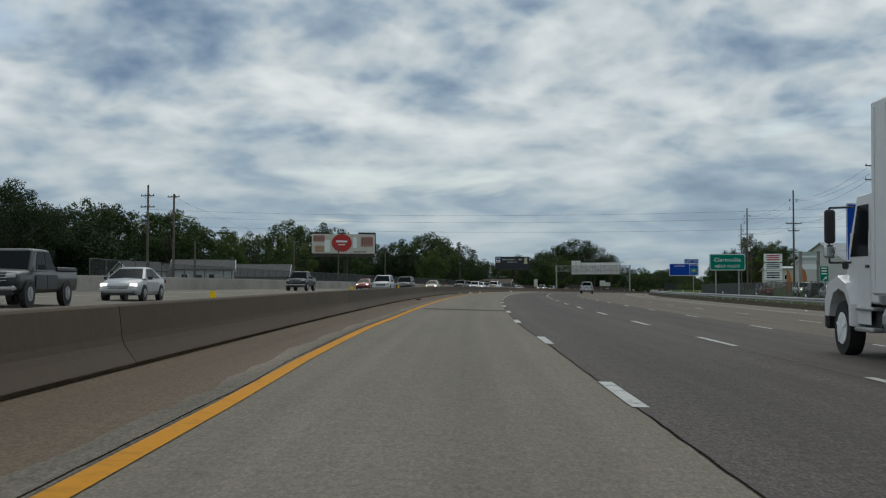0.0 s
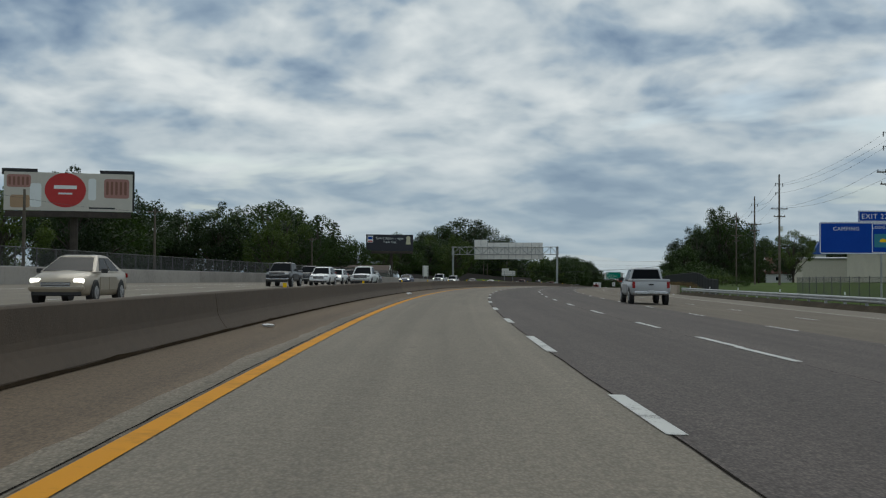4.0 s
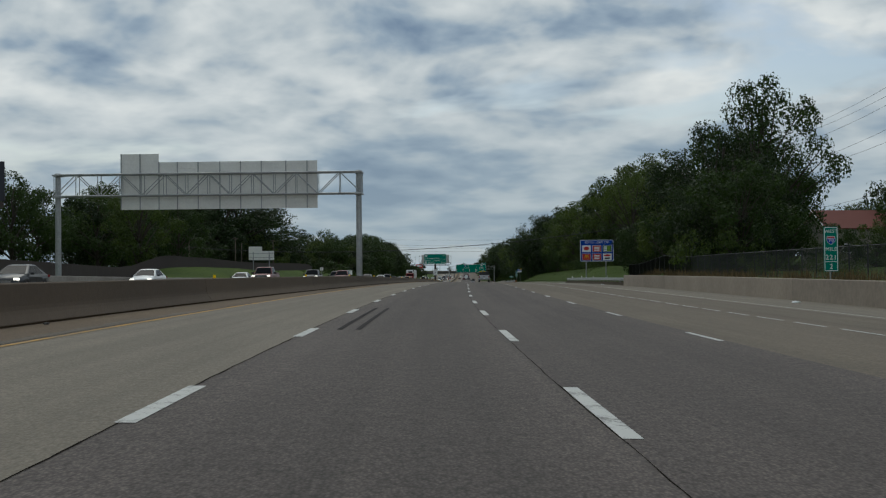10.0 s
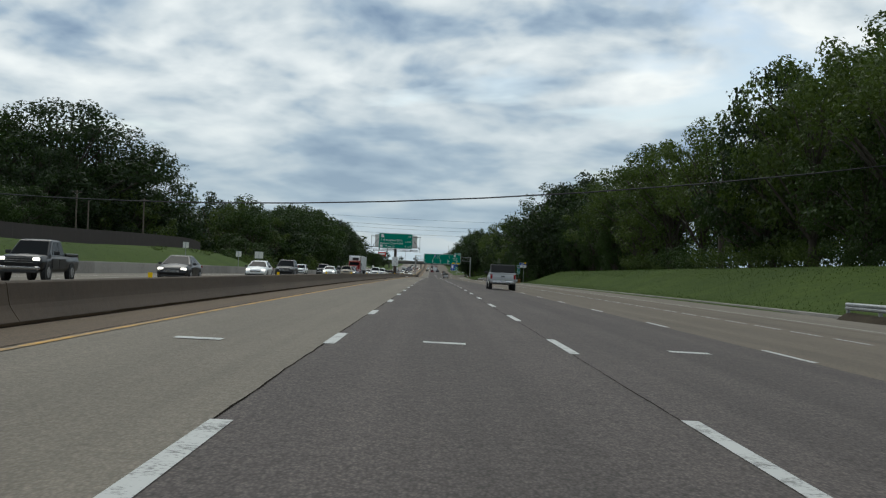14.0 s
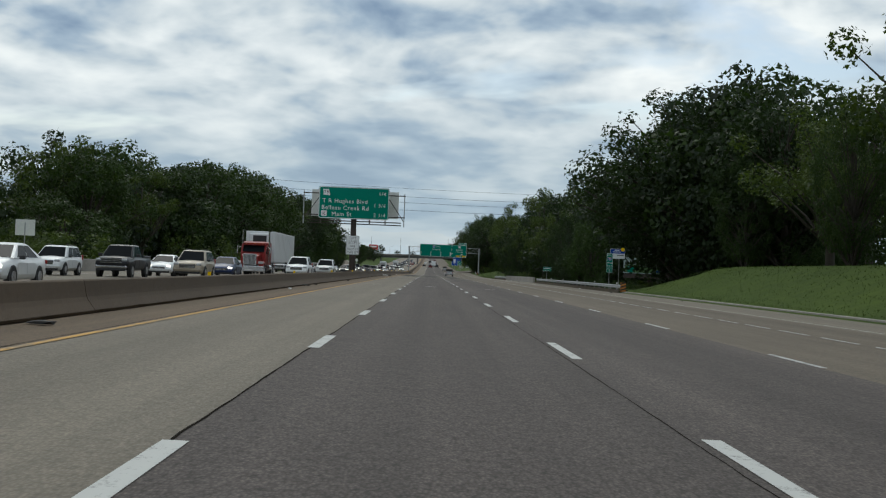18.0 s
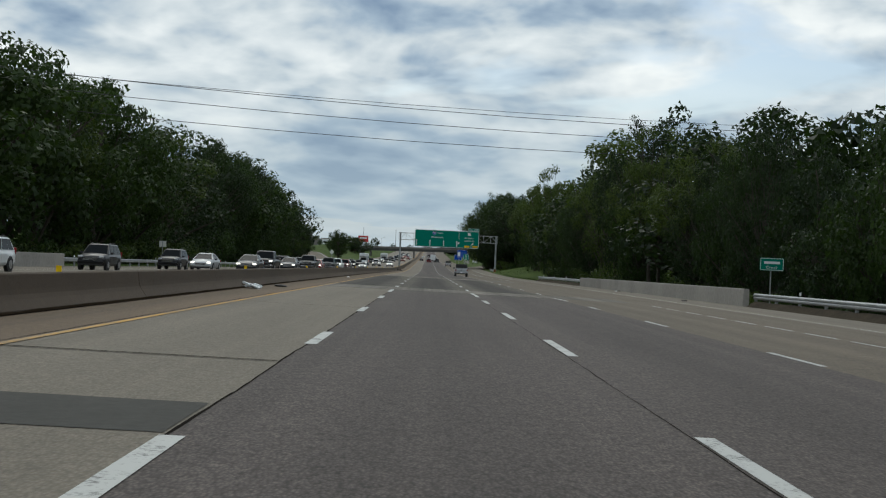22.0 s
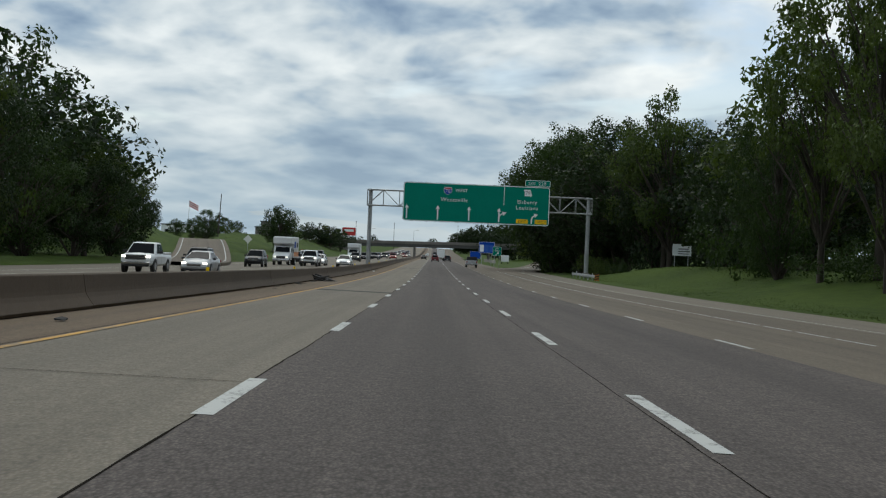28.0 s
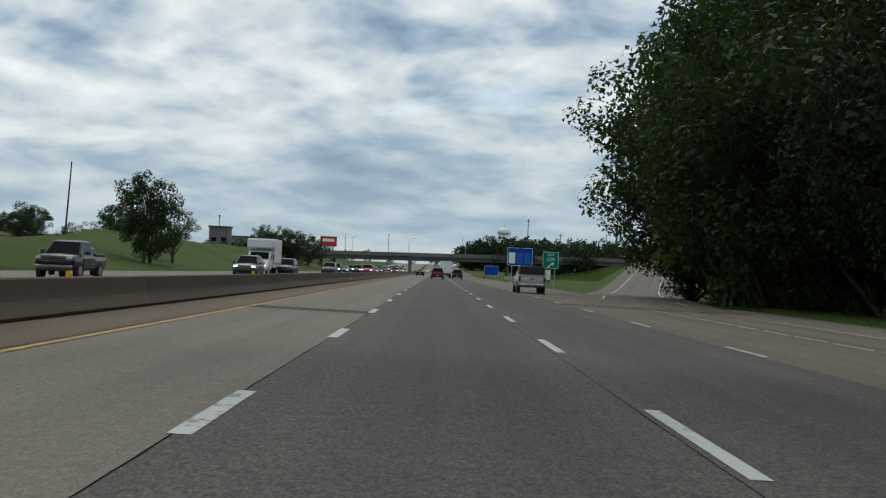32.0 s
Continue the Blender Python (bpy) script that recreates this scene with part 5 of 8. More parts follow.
# ---- utility poles and wires ----
def pole(x, y, z0, z1, kind=0, turn=0.0):
    p = tagged(new("utility_pole"), ("tall weathered wooden utility pole with crossarms and insulators", "bare wooden utility pole", "wooden utility pole with a single crossarm", "wooden pole with three stacked crossarms")[kind], "utility pole", group="utility poles")
    place(p, x, y, 0, turn)
    part("mast", rod((0, 0, z0 - 0.4), (0, 0, z1), 0.19, 0.12, 10), M_WOOD, p)
    arms = {0: ((z1 - 5.4, 2.5), (z1 - 6.6, 1.8)), 1: (), 2: ((z1 - 0.4, 1.7),), 3: ((z1 - 1.5, 1.9), (z1 - 3.0, 2.0), (z1 - 5.0, 1.9))}[kind]
    for z, w in arms:
        a = part("crossarm", box((w, 0.11, 0.13), (0, -0.16, z)), M_WOOD, p)
        for k in range(4):
            u = -w / 2 + 0.1 + k * (w - 0.2) / 3
            part("insulator", rod((u, -0.16, z + 0.06), (u, -0.16, z + 0.26), 0.05, 0.035, 6), M_DARKTRIM, a)
        part("brace", rod((-w * 0.3, -0.16, z), (0, -0.14, z - 0.55), 0.02, n=5), M_STEEL, p)
        part("brace", rod((w * 0.3, -0.16, z), (0, -0.14, z - 0.55), 0.02, n=5), M_STEEL, p)
    if kind == 0:
        for z, sd in ((z1 - 1.6, 1), (z1 - 1.5, -1), (z1 - 2.9, -1)):
            part("bracket", rod((0, 0, z), (0.55 * sd, 0, z + 0.12), 0.035, n=6), M_STEEL, p)
            part("insulator", rod((0.55 * sd, 0, z + 0.12), (0.55 * sd, 0, z - 0.35), 0.06, 0.05, 8), M_DARKTRIM, p)
        if int(y) % 2:
            part("transformer", rod((0.35, 0, z1 - 8.9), (0.35, 0, z1 - 8.1), 0.24, n=10), M_SIGNBACK, p)
    return p


def wire(a, b, sag, r=0.013, label="thin dark overhead wire"):
    a, b = Vector(a), Vector(b)
    pts = [a.lerp(b, i / 12) - Vector((0, 0, 4 * sag * (i / 12) * (1 - i / 12))) for i in range(13)]
    bm = bmesh.new()
    rings = [[bm.verts.new(q + Vector((0, r * e, r * f))) if abs((b - a).x) > abs((b - a).y) else bm.verts.new(q + Vector((r * e, 0, r * f))) for e, f in ((1, 0), (0, 1), (-1, 0), (0, -1))] for q in pts]
    for u, v in zip(rings, rings[1:]):
        for k in range(4):
            bm.faces.new((u[k], u[(k + 1) % 4], v[(k + 1) % 4], v[k]))
    bm.faces.new(rings[0])
    bm.faces.new(rings[-1])
    return tagged(part("overhead_wire", bm, M_WIRE, None), label, "overhead wire", group="overhead wires")


PR = ((62.3, 96.7, 12.9, 3), (52.9, 166.7, 15.0, 0), (42.9, 219.0, 16.1, 0), (37.8, 289.0, 17.0, 0), (36.9, 336.7, 17.1, 0), (35.6, 384.8, 17.0, 0), (35.4, 440.0, 17.0, 0))
for x, y, z, k in PR:
    pole(x, y, gz(x, y), z, k, 8 if y < 300 else 2)
for (x0, y0, z0, k0), (x1, y1, z1, k1) in zip(PR, PR[1:]):
    for dx, dz in ((0.55, -1.7), (-0.55, -1.6), (-0.55, -3.0), (1.15, -5.2), (-1.15, -5.2), (0.3, -9.5)):
        wire((x0 + dx, y0, z0 + dz), (x1 + dx, y1, z1 + dz), 0.9)
PL = ((-29.8, 106.0, 12.6, 3), (-25.5, 105.3, 11.2, 2), (-23.2, 106.9, 4.9, 1), (-35.4, 167.6, 8.2, 2), (-39.4, 199.8, 8.3, 1), (-40.8, 233.2, 8.6, 2), (-53.0, 340.0, 9.5, 2), (-54.3, 544.0, 11.7, 1), (-66.9, 661.9, 12.5, 2), (-65.8, 666.0, 10.9, 1), (-58.2, 678.3, 12.2, 2))
for x, y, z, k in PL:
    pole(x, y, gz(x, y), z, k, 6)
for dz in (0.0, 1.15, 2.0):
    wire((-29.8, 106.0, 7.3 + dz), (62.3, 96.7, 5.0 + dz), 0.9, 0.009)
wire((-54.3, 544, 6.7), (32, 512, 8.9), 2.5, 0.05, "single dark cable slung across the highway")
wire((-25.5, 105.3, 10.8), (-35.4, 167.6, 7.8), 0.7)
wire((-35.4, 167.6, 7.8), (-40.8, 233.2, 8.2), 0.8)
hf = tagged(new("transmission_frame"), "pale steel h-frame transmission poles above the trees", "utility pole")
place(hf, 42.0, 830.0, 1.4, -20)
for u in (-1.6, 1.6):
    part("mast", rod((u, 0, -6), (u, 0, 12.0 + u * 0.2), 0.16, 0.12, 8), M_WOOD, hf)
part("crossarm", box((8.5, 0.14, 0.18), (0, 0, 10.0)), M_WOOD, hf)
for k, dz in enumerate((2.4, 1.4, 0.0)):
    wire((-95, 784 + 4 * k, 15.0 + dz), (42, 830 + 3 * k, 11.6 + dz), 2.4, 0.028)
wire((-95, 815, 19), (60, 850, 17), 2.0, 0.025)


# ---- fences ----
def fence(name, label, pts, h, mat, step=3.0, pitch=0.14, r=0.010, rails=(0.98, 0.05), wire_mat=None):
    """Posts, rails and upright wires along points on the ground."""
    f = tagged(new(name), label, "fence")
    bm_w, bm_r = bmesh.new(), bmesh.new()
    for a, b in zip(pts, pts[1:]):
        a, b = Vector(a), Vector(b)
        n = max(1, round((b - a).length / step))
        for i in range(n):
            q, q2 = a.lerp(b, i / n), a.lerp(b, (i + 1) / n)
            part("post", rod((q.x, q.y, q.z - 0.2), (q.x, q.y, q.z + h + 0.05), 0.035, n=6), mat, f)
            for e in rails:
                add_rod(bm_r, q + Vector((0, 0, h * e)), q2 + Vector((0, 0, h * e)), 0.02, n=4)
            m = max(1, round((q2 - q).length / pitch))
            for k in range(m):
                w = q.lerp(q2, k / m)
                vs = [bm_w.verts.new((w.x + dx, w.y + dy, w.z + zz)) for dx, dy in ((-r, -r), (r, r)) for zz in (0.03, h)]
                bm_w.faces.new((vs[0], vs[2], vs[3], vs[1]))
    part("rail", bm_r, mat, f)
    tagged(part("mesh", bm_w, wire_mat or mat, f), kind="stuff")
    return f


M_FENCE = plain("fence_wire_dark", (0.030, 0.030, 0.032), 0.6, 0.2)
M_FENCEPOST = plain("fence_post", (0.10, 0.10, 0.10), 0.6, 0.3)
fence("chain_fence", "dark vinyl fence behind the tan wall", [stand(y, 19.4) for y in range(214, 431, 8)], 1.55, M_FENCE, pitch=0.11, r=0.009)
fence("chain_fence", "chain-link fence above the pale wall", [at(y, -30.4, 1.0) for y in range(40, 321, 10)], 1.25, M_FENCEPOST, 3.0, 0.16, 0.007)
fence("board_fence", "weathered grey-brown board fence along the top of a grass bank", [stand(y, -41.5 - 3.7 * ease(420, 510, y)) for y in range(380, 671, 10)] + [stand(671, -62)], 1.9, plain("weathered_fence", (0.085, 0.070, 0.066), 0.85), 3.0, 0.13, 0.045)
fence("chain_fence", "chain-link fence in front of a yard of parked cars", [stand(y, 27.0) for y in range(70, 215, 9)], 1.8, M_FENCEPOST, 3.0, 0.2, 0.010)
fence("board_fence", "grey privacy fence behind the guardrail", [stand(452, 24.5), stand(472, 30.0), stand(474, 60.0)], 1.8, plain("weathered_boards", (0.20, 0.195, 0.185), 0.8), 2.4, 0.06, 0.05)


# ---- buildings ----
def house(name, label, x, y, turn, length, depth, wall_h, roof_h, wall, roof, z=None, windows=(), gable=0.5, eave=0.4, door=None, door_w=1.0, door_h=2.05):
    """A gabled building: walls, roof slabs, windows and a door on the long side that faces -y."""
    h = tagged(new(name), label, "house")
    z = gz(x, y) if z is None else z
    h.matrix_world = pose(x, y, z, 0, 0, turn)
    L, D = length / 2, depth / 2
    bm = bmesh.new()
    pr = [(-D, 0), (D, 0), (D, wall_h), (0, wall_h + roof_h), (-D, wall_h)]
    rings = [[bm.verts.new((sx * L, a, b)) for a, b in pr] for sx in (-1, 1)]
    for i in range(5):
        bm.faces.new((rings[0][i], rings[0][(i + 1) % 5], rings[1][(i + 1) % 5], rings[1][i]))
    bm.faces.new(rings[0])
    bm.faces.new(rings[1])
    part("wall", bm, wall, h)
    sl = math.atan2(roof_h, D)
    for sd in (-1, 1):
        ln = math.hypot(D, roof_h) + eave
        bm = box((length + 2 * eave, ln, 0.14))
        ob = part("roof", bm, roof, h)
        ob.matrix_local = Matrix.Translation((0, sd * (D + eave * math.cos(sl)) / 2, wall_h + roof_h / 2 - eave * math.sin(sl) / 2 + 0.08)) @ pose(0, 0, 0, -sd * math.degrees(sl))
    for sx in (-1, 1):
        for sd in (-1, 1):
            part("barge_board", rod((sx * (L + eave), sd * (D + eave * 0.9), wall_h - 0.25), (sx * (L + eave), 0, wall_h + roof_h + 0.05), 0.09, n=4), M_SIGNWHITE, h)
    for u in windows:
        f = part("window", box((1.15, 0.10, 1.2), (u, -D - 0.03, wall_h * 0.55)), M_SIGNWHITE, h, "white framed window")
        part("pane", box((0.95, 0.04, 1.0), (u, -D - 0.08, wall_h * 0.55)), M_GLASS, f)
    if door is not None:
        d_ = part("door", box((door_w, 0.10, door_h), (door, -D - 0.03, door_h / 2)), M_SIGNWHITE if door_w > 2 else M_DARKTRIM, h)
        part("door_handle", box((0.04, 0.06, 0.12), (door + door_w * 0.4, -D - 0.10, 1.0)), M_CHROME, d_)
    return h


M_SIDING = material("white_siding", (0.62, 0.62, 0.60), (0.50, 0.50, 0.48), 0.7, grain=5, stain=0.5, streak=(1, 1, 12), space="object")
M_BEIGE = material("beige_siding", (0.26, 0.24, 0.20), (0.20, 0.18, 0.15), 0.8, grain=5, stain=0.5, streak=(1, 1, 12), space="object")
M_CREAM = material("cream_metal_wall", (0.50, 0.47, 0.38), (0.42, 0.39, 0.31), 0.6, grain=3, stain=0.5, streak=(14, 1, 1), space="object")
M_SHINGLE = material("grey_shingles", (0.105, 0.100, 0.098), (0.060, 0.058, 0.056), 0.9, grain=6, stain=1.0, bump=0.4, bump_scale=20, space="object")
M_BROWNROOF = material("brown_shingles", (0.115, 0.082, 0.062), (0.070, 0.050, 0.040), 0.9, grain=6, stain=1.0, bump=0.4, bump_scale=20, space="object")
M_METALROOF = material("grey_metal_roof", (0.36, 0.37, 0.38), (0.28, 0.29, 0.30), 0.5, 0.4, grain=3, stain=0.6, streak=(10, 1, 1), space="object")
M_BLUEROOF = material("blue_metal_roof", (0.020, 0.085, 0.34), (0.015, 0.060, 0.25), 0.5, 0.1, grain=3, stain=0.6, streak=(8, 1, 1), space="object")
house("garage", "small white gabled garage behind the wall", -44.0, 128.0, 60, 6.0, 5.5, 2.6, 1.3, M_SIDING, M_SHINGLE, door=0.0, door_w=2.6, door_h=2.2)
house("house", "white house with a low grey hipped roof", -44.5, 150.0, 25, 10.0, 8.0, 3.0, 1.6, M_SIDING, M_SHINGLE, windows=(-3, 1.5), door=-0.6)
house("house", "long dark-roofed house end-on behind the fence", -54.0, 178.0, 20, 24.0, 11.0, 2.2, 2.4, M_BEIGE, M_SHINGLE, windows=(-6, 3))
house("house", "beige ranch house with a brown roof and white trim", -63.5, 409.0, 8, 21.0, 9.0, 2.7, 1.9, M_BEIGE, M_BROWNROOF, windows=(-7, -2.5, 3.5, 7.5), door=0.6)
house("house", "low beige garden house beside the ranch house", -76.0, 420.0, 30, 9.0, 6.0, 2.4, 1.8, M_BEIGE, M_BROWNROOF, windows=(1.5,))
rb = tagged(new("barn_shed"), "small red barn-shaped shed with a white trimmed door", "shed")
rb.matrix_world = pose(-66.0, 365.0, gz(-66, 365), 0, 0, 10)
bm = bmesh.new()
pr = [(-1.6, 0), (1.6, 0), (1.6, 1.7), (1.05, 2.5), (0, 2.95), (-1.05, 2.5), (-1.6, 1.7)]
ra, rb2 = [[bm.verts.new((a, yy, b)) for a, b in pr] for yy in (-1.5, 1.5)]
for i in range(7):
    bm.faces.new((ra[i], ra[(i + 1) % 7], rb2[(i + 1) % 7], rb2[i]))
bm.faces.new(ra), bm.faces.new(rb2)
part("wall", bm, plain("barn_red", (0.26, 0.025, 0.022), 0.7), rb)
part("door", box((1.5, 0.06, 1.6), (0, -1.53, 0.85)), plain("barn_red_door", (0.22, 0.02, 0.02), 0.7), rb)
for k in (-0.75, 0.75):
    part("trim", box((0.09, 0.08, 1.7), (k, -1.55, 0.85)), M_SIGNWHITE, rb)
house("shop_building", "cream metal shop building with a flat pale roof", 58.0, 255.0, 8, 26.0, 14.0, 4.2, 0.6, M_CREAM, M_METALROOF, windows=(-9, -4), door=3, door_w=3.2, door_h=3.2)
sh_ = house("shop_building", "white gabled workshop with a grey metal roof", 63.0, 190.0, 50, 18.0, 12.0, 5.0, 3.4, M_SIDING, M_METALROOF, windows=(-5, 4), door=0, door_w=3.6, door_h=3.4)
house("warehouse", "cream box warehouse near parked vans", 53.0, 337.0, 2, 16.0, 12.0, 4.6, 0.3, M_CREAM, M_METALROOF, windows=())
br = house("blue_roof_shop", "white shop with a bright blue metal roof", 60.0, 380.0, 4, 20.0, 12.0, 3.4, 2.2, M_SIDING, M_BLUEROOF, windows=(-6, -2, 2), door=5.5)
br_t = part("gable_tower", box((2.8, 1.6, 6.6), (-7.6, -5.6, 3.3)), M_SIDING, br, "white gable sign tower")
bm = bmesh.new()
vs = [bm.verts.new(c) for c in ((-9.2, -6.6, 6.5), (-6.0, -6.6, 6.5), (-7.6, -6.6, 9.4), (-9.2, -4.6, 6.5), (-6.0, -4.6, 6.5), (-7.6, -4.6, 9.4))]
for f_ in ((0, 1, 2), (5, 4, 3), (0, 3, 4, 1), (1, 4, 5, 2), (2, 5, 3, 0)):
    bm.faces.new([vs[i] for i in f_])
part("tower_roof", bm, M_BLUEROOF, br)
for k in range(2):
    bar(2.0, 0.5, M_DARKTRIM, br_t, -8.6, 4.6 - 0.9 * k, -6.42)
house("tudor_house", "half-timbered house with a dark red roof behind shrubs", 52.0, 418.0, -12, 14.0, 9.0, 3.0, 2.6, M_SIDING, plain("red_roof", (0.11, 0.035, 0.028), 0.8), windows=(-4, 0))
house("house", "house with a faded red roof among trees", 52.5, 458.0, 10, 11.0, 8.0, max(2.6, 6.0 - gz(52.5, 458.0)), 2.3, M_BEIGE, plain("faded_red_roof", (0.17, 0.050, 0.036), 0.8), windows=(-3, 1))
# shop signs on the right verge
ss = tagged(new("shop_sign"), "tall pylon sign with red and white message boards", "shop sign")
place(ss, 47.9, 221.0, 0, 8)
for u in (-1.3, 1.3):
    part("post", box((0.22, 0.22, 7.6), (u, 0.1, gz(47.5, 221) + 3.8)), M_STEEL, ss)
for k, (v, h, m) in enumerate(((5.0, 1.7, M_SIGNWHITE), (3.4, 1.35, M_SIGNWHITE), (1.3, 1.9, M_SIGNWHITE), (0.5, 0.6, M_SIGNWHITE))):
    t_ = part("board", box((3.7, 0.25, h), (0, 0, v + h / 2)), m, ss)
    for j in range(3):
        bar(2.6, h * 0.14, M_RED if k == 0 else M_DARKTRIM, t_, -1.3, v + h * (0.2 + 0.25 * j), -0.13)
ss = tagged(new("shop_sign"), "pale arched shop sign on stone posts with feather flags", "shop sign")
place(ss, 55.1, 175.7, 3.0, 10)
for u in (-1.3, 1.6):
    part("post", box((0.5, 0.5, 7.6), (u, 0, -1.4)), M_WALL, ss)
t_ = part("board", box((3.6, 0.3, 1.5), (0.1, -0.1, 1.55)), plain("pale_board", (0.40, 0.44, 0.42), 0.6), ss)
bar(2.4, 0.3, M_SIGNWHITE, t_, -1.1, 1.35, -0.26)
part("board", box((2.4, 0.3, 0.9), (0.1, -0.1, -0.2)), M_SIGNWHITE, ss)
for k, (x, y) in enumerate(((51.9, 156.3), (54.1, 166.2))):
    ff = tagged(new("feather_flag"), "orange and white feather banner on a thin pole", "banner")
    place(ff, x, y, gz(x, y), 14)
    part("pole", rod((0, 0, 0), (0.1, 0, 4.0), 0.025, n=6), M_STEEL, ff)
    shape("banner", [(0.05, 0.5), (0.75, 0.7), (0.80, 2.6), (0.5, 3.6), (0.08, 3.95)], plain("banner_orange", (0.45, 0.16, 0.05), 0.7), ff, -0.02, 0.01)
s_, p_ = ground_sign("direction_sign", "small green direction sign with an arrow", 57.6, 171.0, 0.2, 1.5, 2.6, M_GREEN, (0.0,), gz(57.6, 171), 10, 0.05, 0.06, 0.08)
for k in range(3):
    bar(0.9, 0.2, M_SIGNWHITE, p_, -0.45, 2.3 - 0.45 * k, FACE)
shape("arrow", [(-0.3, 0.45), (0.1, 0.8), (0.0, 0.95), (0.4, 1.05), (0.35, 0.6), (0.2, 0.7), (-0.2, 0.35)], M_SIGNWHITE, p_, FACE)
s_, p_ = ground_sign("attraction_sign", "blue attractions sign with a green flower logo", 60.6, 62.0, 0.2, 4.2, 4.6, M_BLUE, (-1.4, 1.4), gz(60, 62), 15, 0.06, 0.09, 0.12)
glyphs("ATTRACTION", 0.42, M_SIGNWHITE, p_, 0, 1.0, FACE, squeeze=0.8)
glyphs("GAS", 0.42, M_SIGNWHITE, p_, 0, 4.1, FACE)
shape("logo_tile", rounded(2.2, 1.9, 0.05, -1.1, 1.9), M_SIGNWHITE, p_, FACE)
shape("logo_flower", [(0.75 * (1 if k % 2 else 0.8) * math.cos(k * math.pi / 9), 2.85 + 0.75 * (1 if k % 2 else 0.8) * math.sin(k * math.pi / 9)) for k in range(18)], plain("logo_leaf_green", (0.03, 0.28, 0.06), 0.5), p_, FACE - 0.008)
# gravel stones and litter along the shoulders
M_LITTER = plain("litter_black", (0.03, 0.028, 0.026), 0.8)
for k in range(46):
    y = random.uniform(20, 1030)
    o = random.choice((drift(y) - 7.27 + random.uniform(0.15, 0.9), random.uniform(14.5, 16.2)))
    if 940 < y < 1000:
        o = drift(y) - 7.27 + random.uniform(0.15, 1.0)
    bm = bmesh.new()
    bmesh.ops.create_icosphere(bm, subdivisions=1, radius=random.uniform(0.05, 0.16))
    for v in bm.verts:
        v.co *= random.uniform(0.6, 1.3)
        v.co.z = max(-0.02, v.co.z * 0.5)
    ob = part("road_debris", bm, M_LITTER if k % 3 else M_SIGNWHITE, None)
    ob.matrix_world = Matrix.Translation(at(y, o, 0.03)) @ pose(0, 0, 0, 0, 0, random.uniform(0, 180)) @ Matrix.Diagonal((random.uniform(1, 2.6), 1, 1, 1))
    tagged(ob, "scrap of litter lying on the road shoulder", "debris", group="shoulder debris")
for y, o, w in ((972.0, -6.75, 1.5), (258.0, 15.2, 0.7), (745.5, -6.8, 0.6)):
    bm = bmesh.new()
    for k in range(9):
        add_box(bm, (random.uniform(0.15, 0.5), random.uniform(0.2, w), random.uniform(0.03, 0.08)), (random.uniform(-0.2, 0.2), random.uniform(-w / 2, w / 2), random.uniform(0.04, 0.12)), Matrix.Rotation(random.uniform(-0.4, 0.4), 3, "Y") @ Matrix.Rotation(random.uniform(-1, 1), 3, "Z"))
    ob = part("tyre_scrap", bm, M_LITTER if y != 745.5 else M_SIGNWHITE, None)
    ob.location = at(y, max(o, drift(y) - 6.95), 0.0)
    ob.scale = (1.6, 1.0, 1.2) if y == 972.0 else (1, 1, 1)
    tagged(ob, "torn strip of tyre rubber on the shoulder", "debris", group="shoulder debris")
# dirt and gravel swept against the foot of the median barrier
M_DIRT = material("swept_dirt", (0.085, 0.066, 0.048), (0.040, 0.032, 0.025), 0.95, grain=9, stain=0.8, bump=0.6, bump_scale=30)
for k in range(48):
    y = random.uniform(950, 1045)
    bm = bmesh.new()
    bmesh.ops.create_icosphere(bm, subdivisions=2, radius=1.0)
    for v in bm.verts:
        n_ = 1.0 + 0.55 * noise.noise(v.co * 1.6 + Vector((k * 3.7, 0, 0)))
        v.co = Vector((v.co.x * n_, v.co.y * n_, max(-0.2, v.co.z)))
    ob = part("dirt_pile", bm, M_DIRT, None, "", True)
    ob.location = at(y, drift(y) - 7.27 + random.uniform(0.1, 0.5), 0.0)
    ob.scale = (random.uniform(0.06, 0.16), random.uniform(0.12, 0.6), random.uniform(0.01, 0.03))
    tagged(ob, "low pile of dirt and gravel beside the median barrier", "dirt pile", group="dirt along the barrier")

# ---- trees ----
def leaf_cloud(rng, clumps, cards, size, squash=0.8, droop=0.0):
    """Bent leaf sprays on the shells of many clumps; returns verts and faces."""
    cl = np.array(clumps)
    wgt = cl[:, 3] ** 2
    pick = rng.choice(len(cl), cards, p=wgt / wgt.sum())
    d = rng.normal(size=(cards, 3))
    d /= np.linalg.norm(d, axis=1)[:, None]
    rad = cl[pick, 3] * rng.uniform(0.55, 1.08, cards)
    c = cl[pick, :3] + d * rad[:, None] * np.array((1, 1, squash))
    nrm = d + rng.normal(size=(cards, 3)) * 0.55 + np.array((0, 0, 0.35))
    nrm /= np.linalg.norm(nrm, axis=1)[:, None]
    a = np.cross(nrm, rng.normal(size=(cards, 3)))
    a /= np.linalg.norm(a, axis=1)[:, None]
    b = np.cross(nrm, a)
    s = (size * rng.uniform(0.6, 1.35, cards))[:, None]
    mid = nrm * s * rng.uniform(-0.25, 0.1, cards)[:, None]
    v = np.stack([c - a * s * 0.56, c + a * s * 0.56 + mid, c + b * s * 1.12], 1)
    v[:, :, 2] -= droop * rng.uniform(0, 1, (cards, 1))
    return v.reshape(-1, 3), [(3 * i, 3 * i + 1, 3 * i + 2) for i in range(cards)]


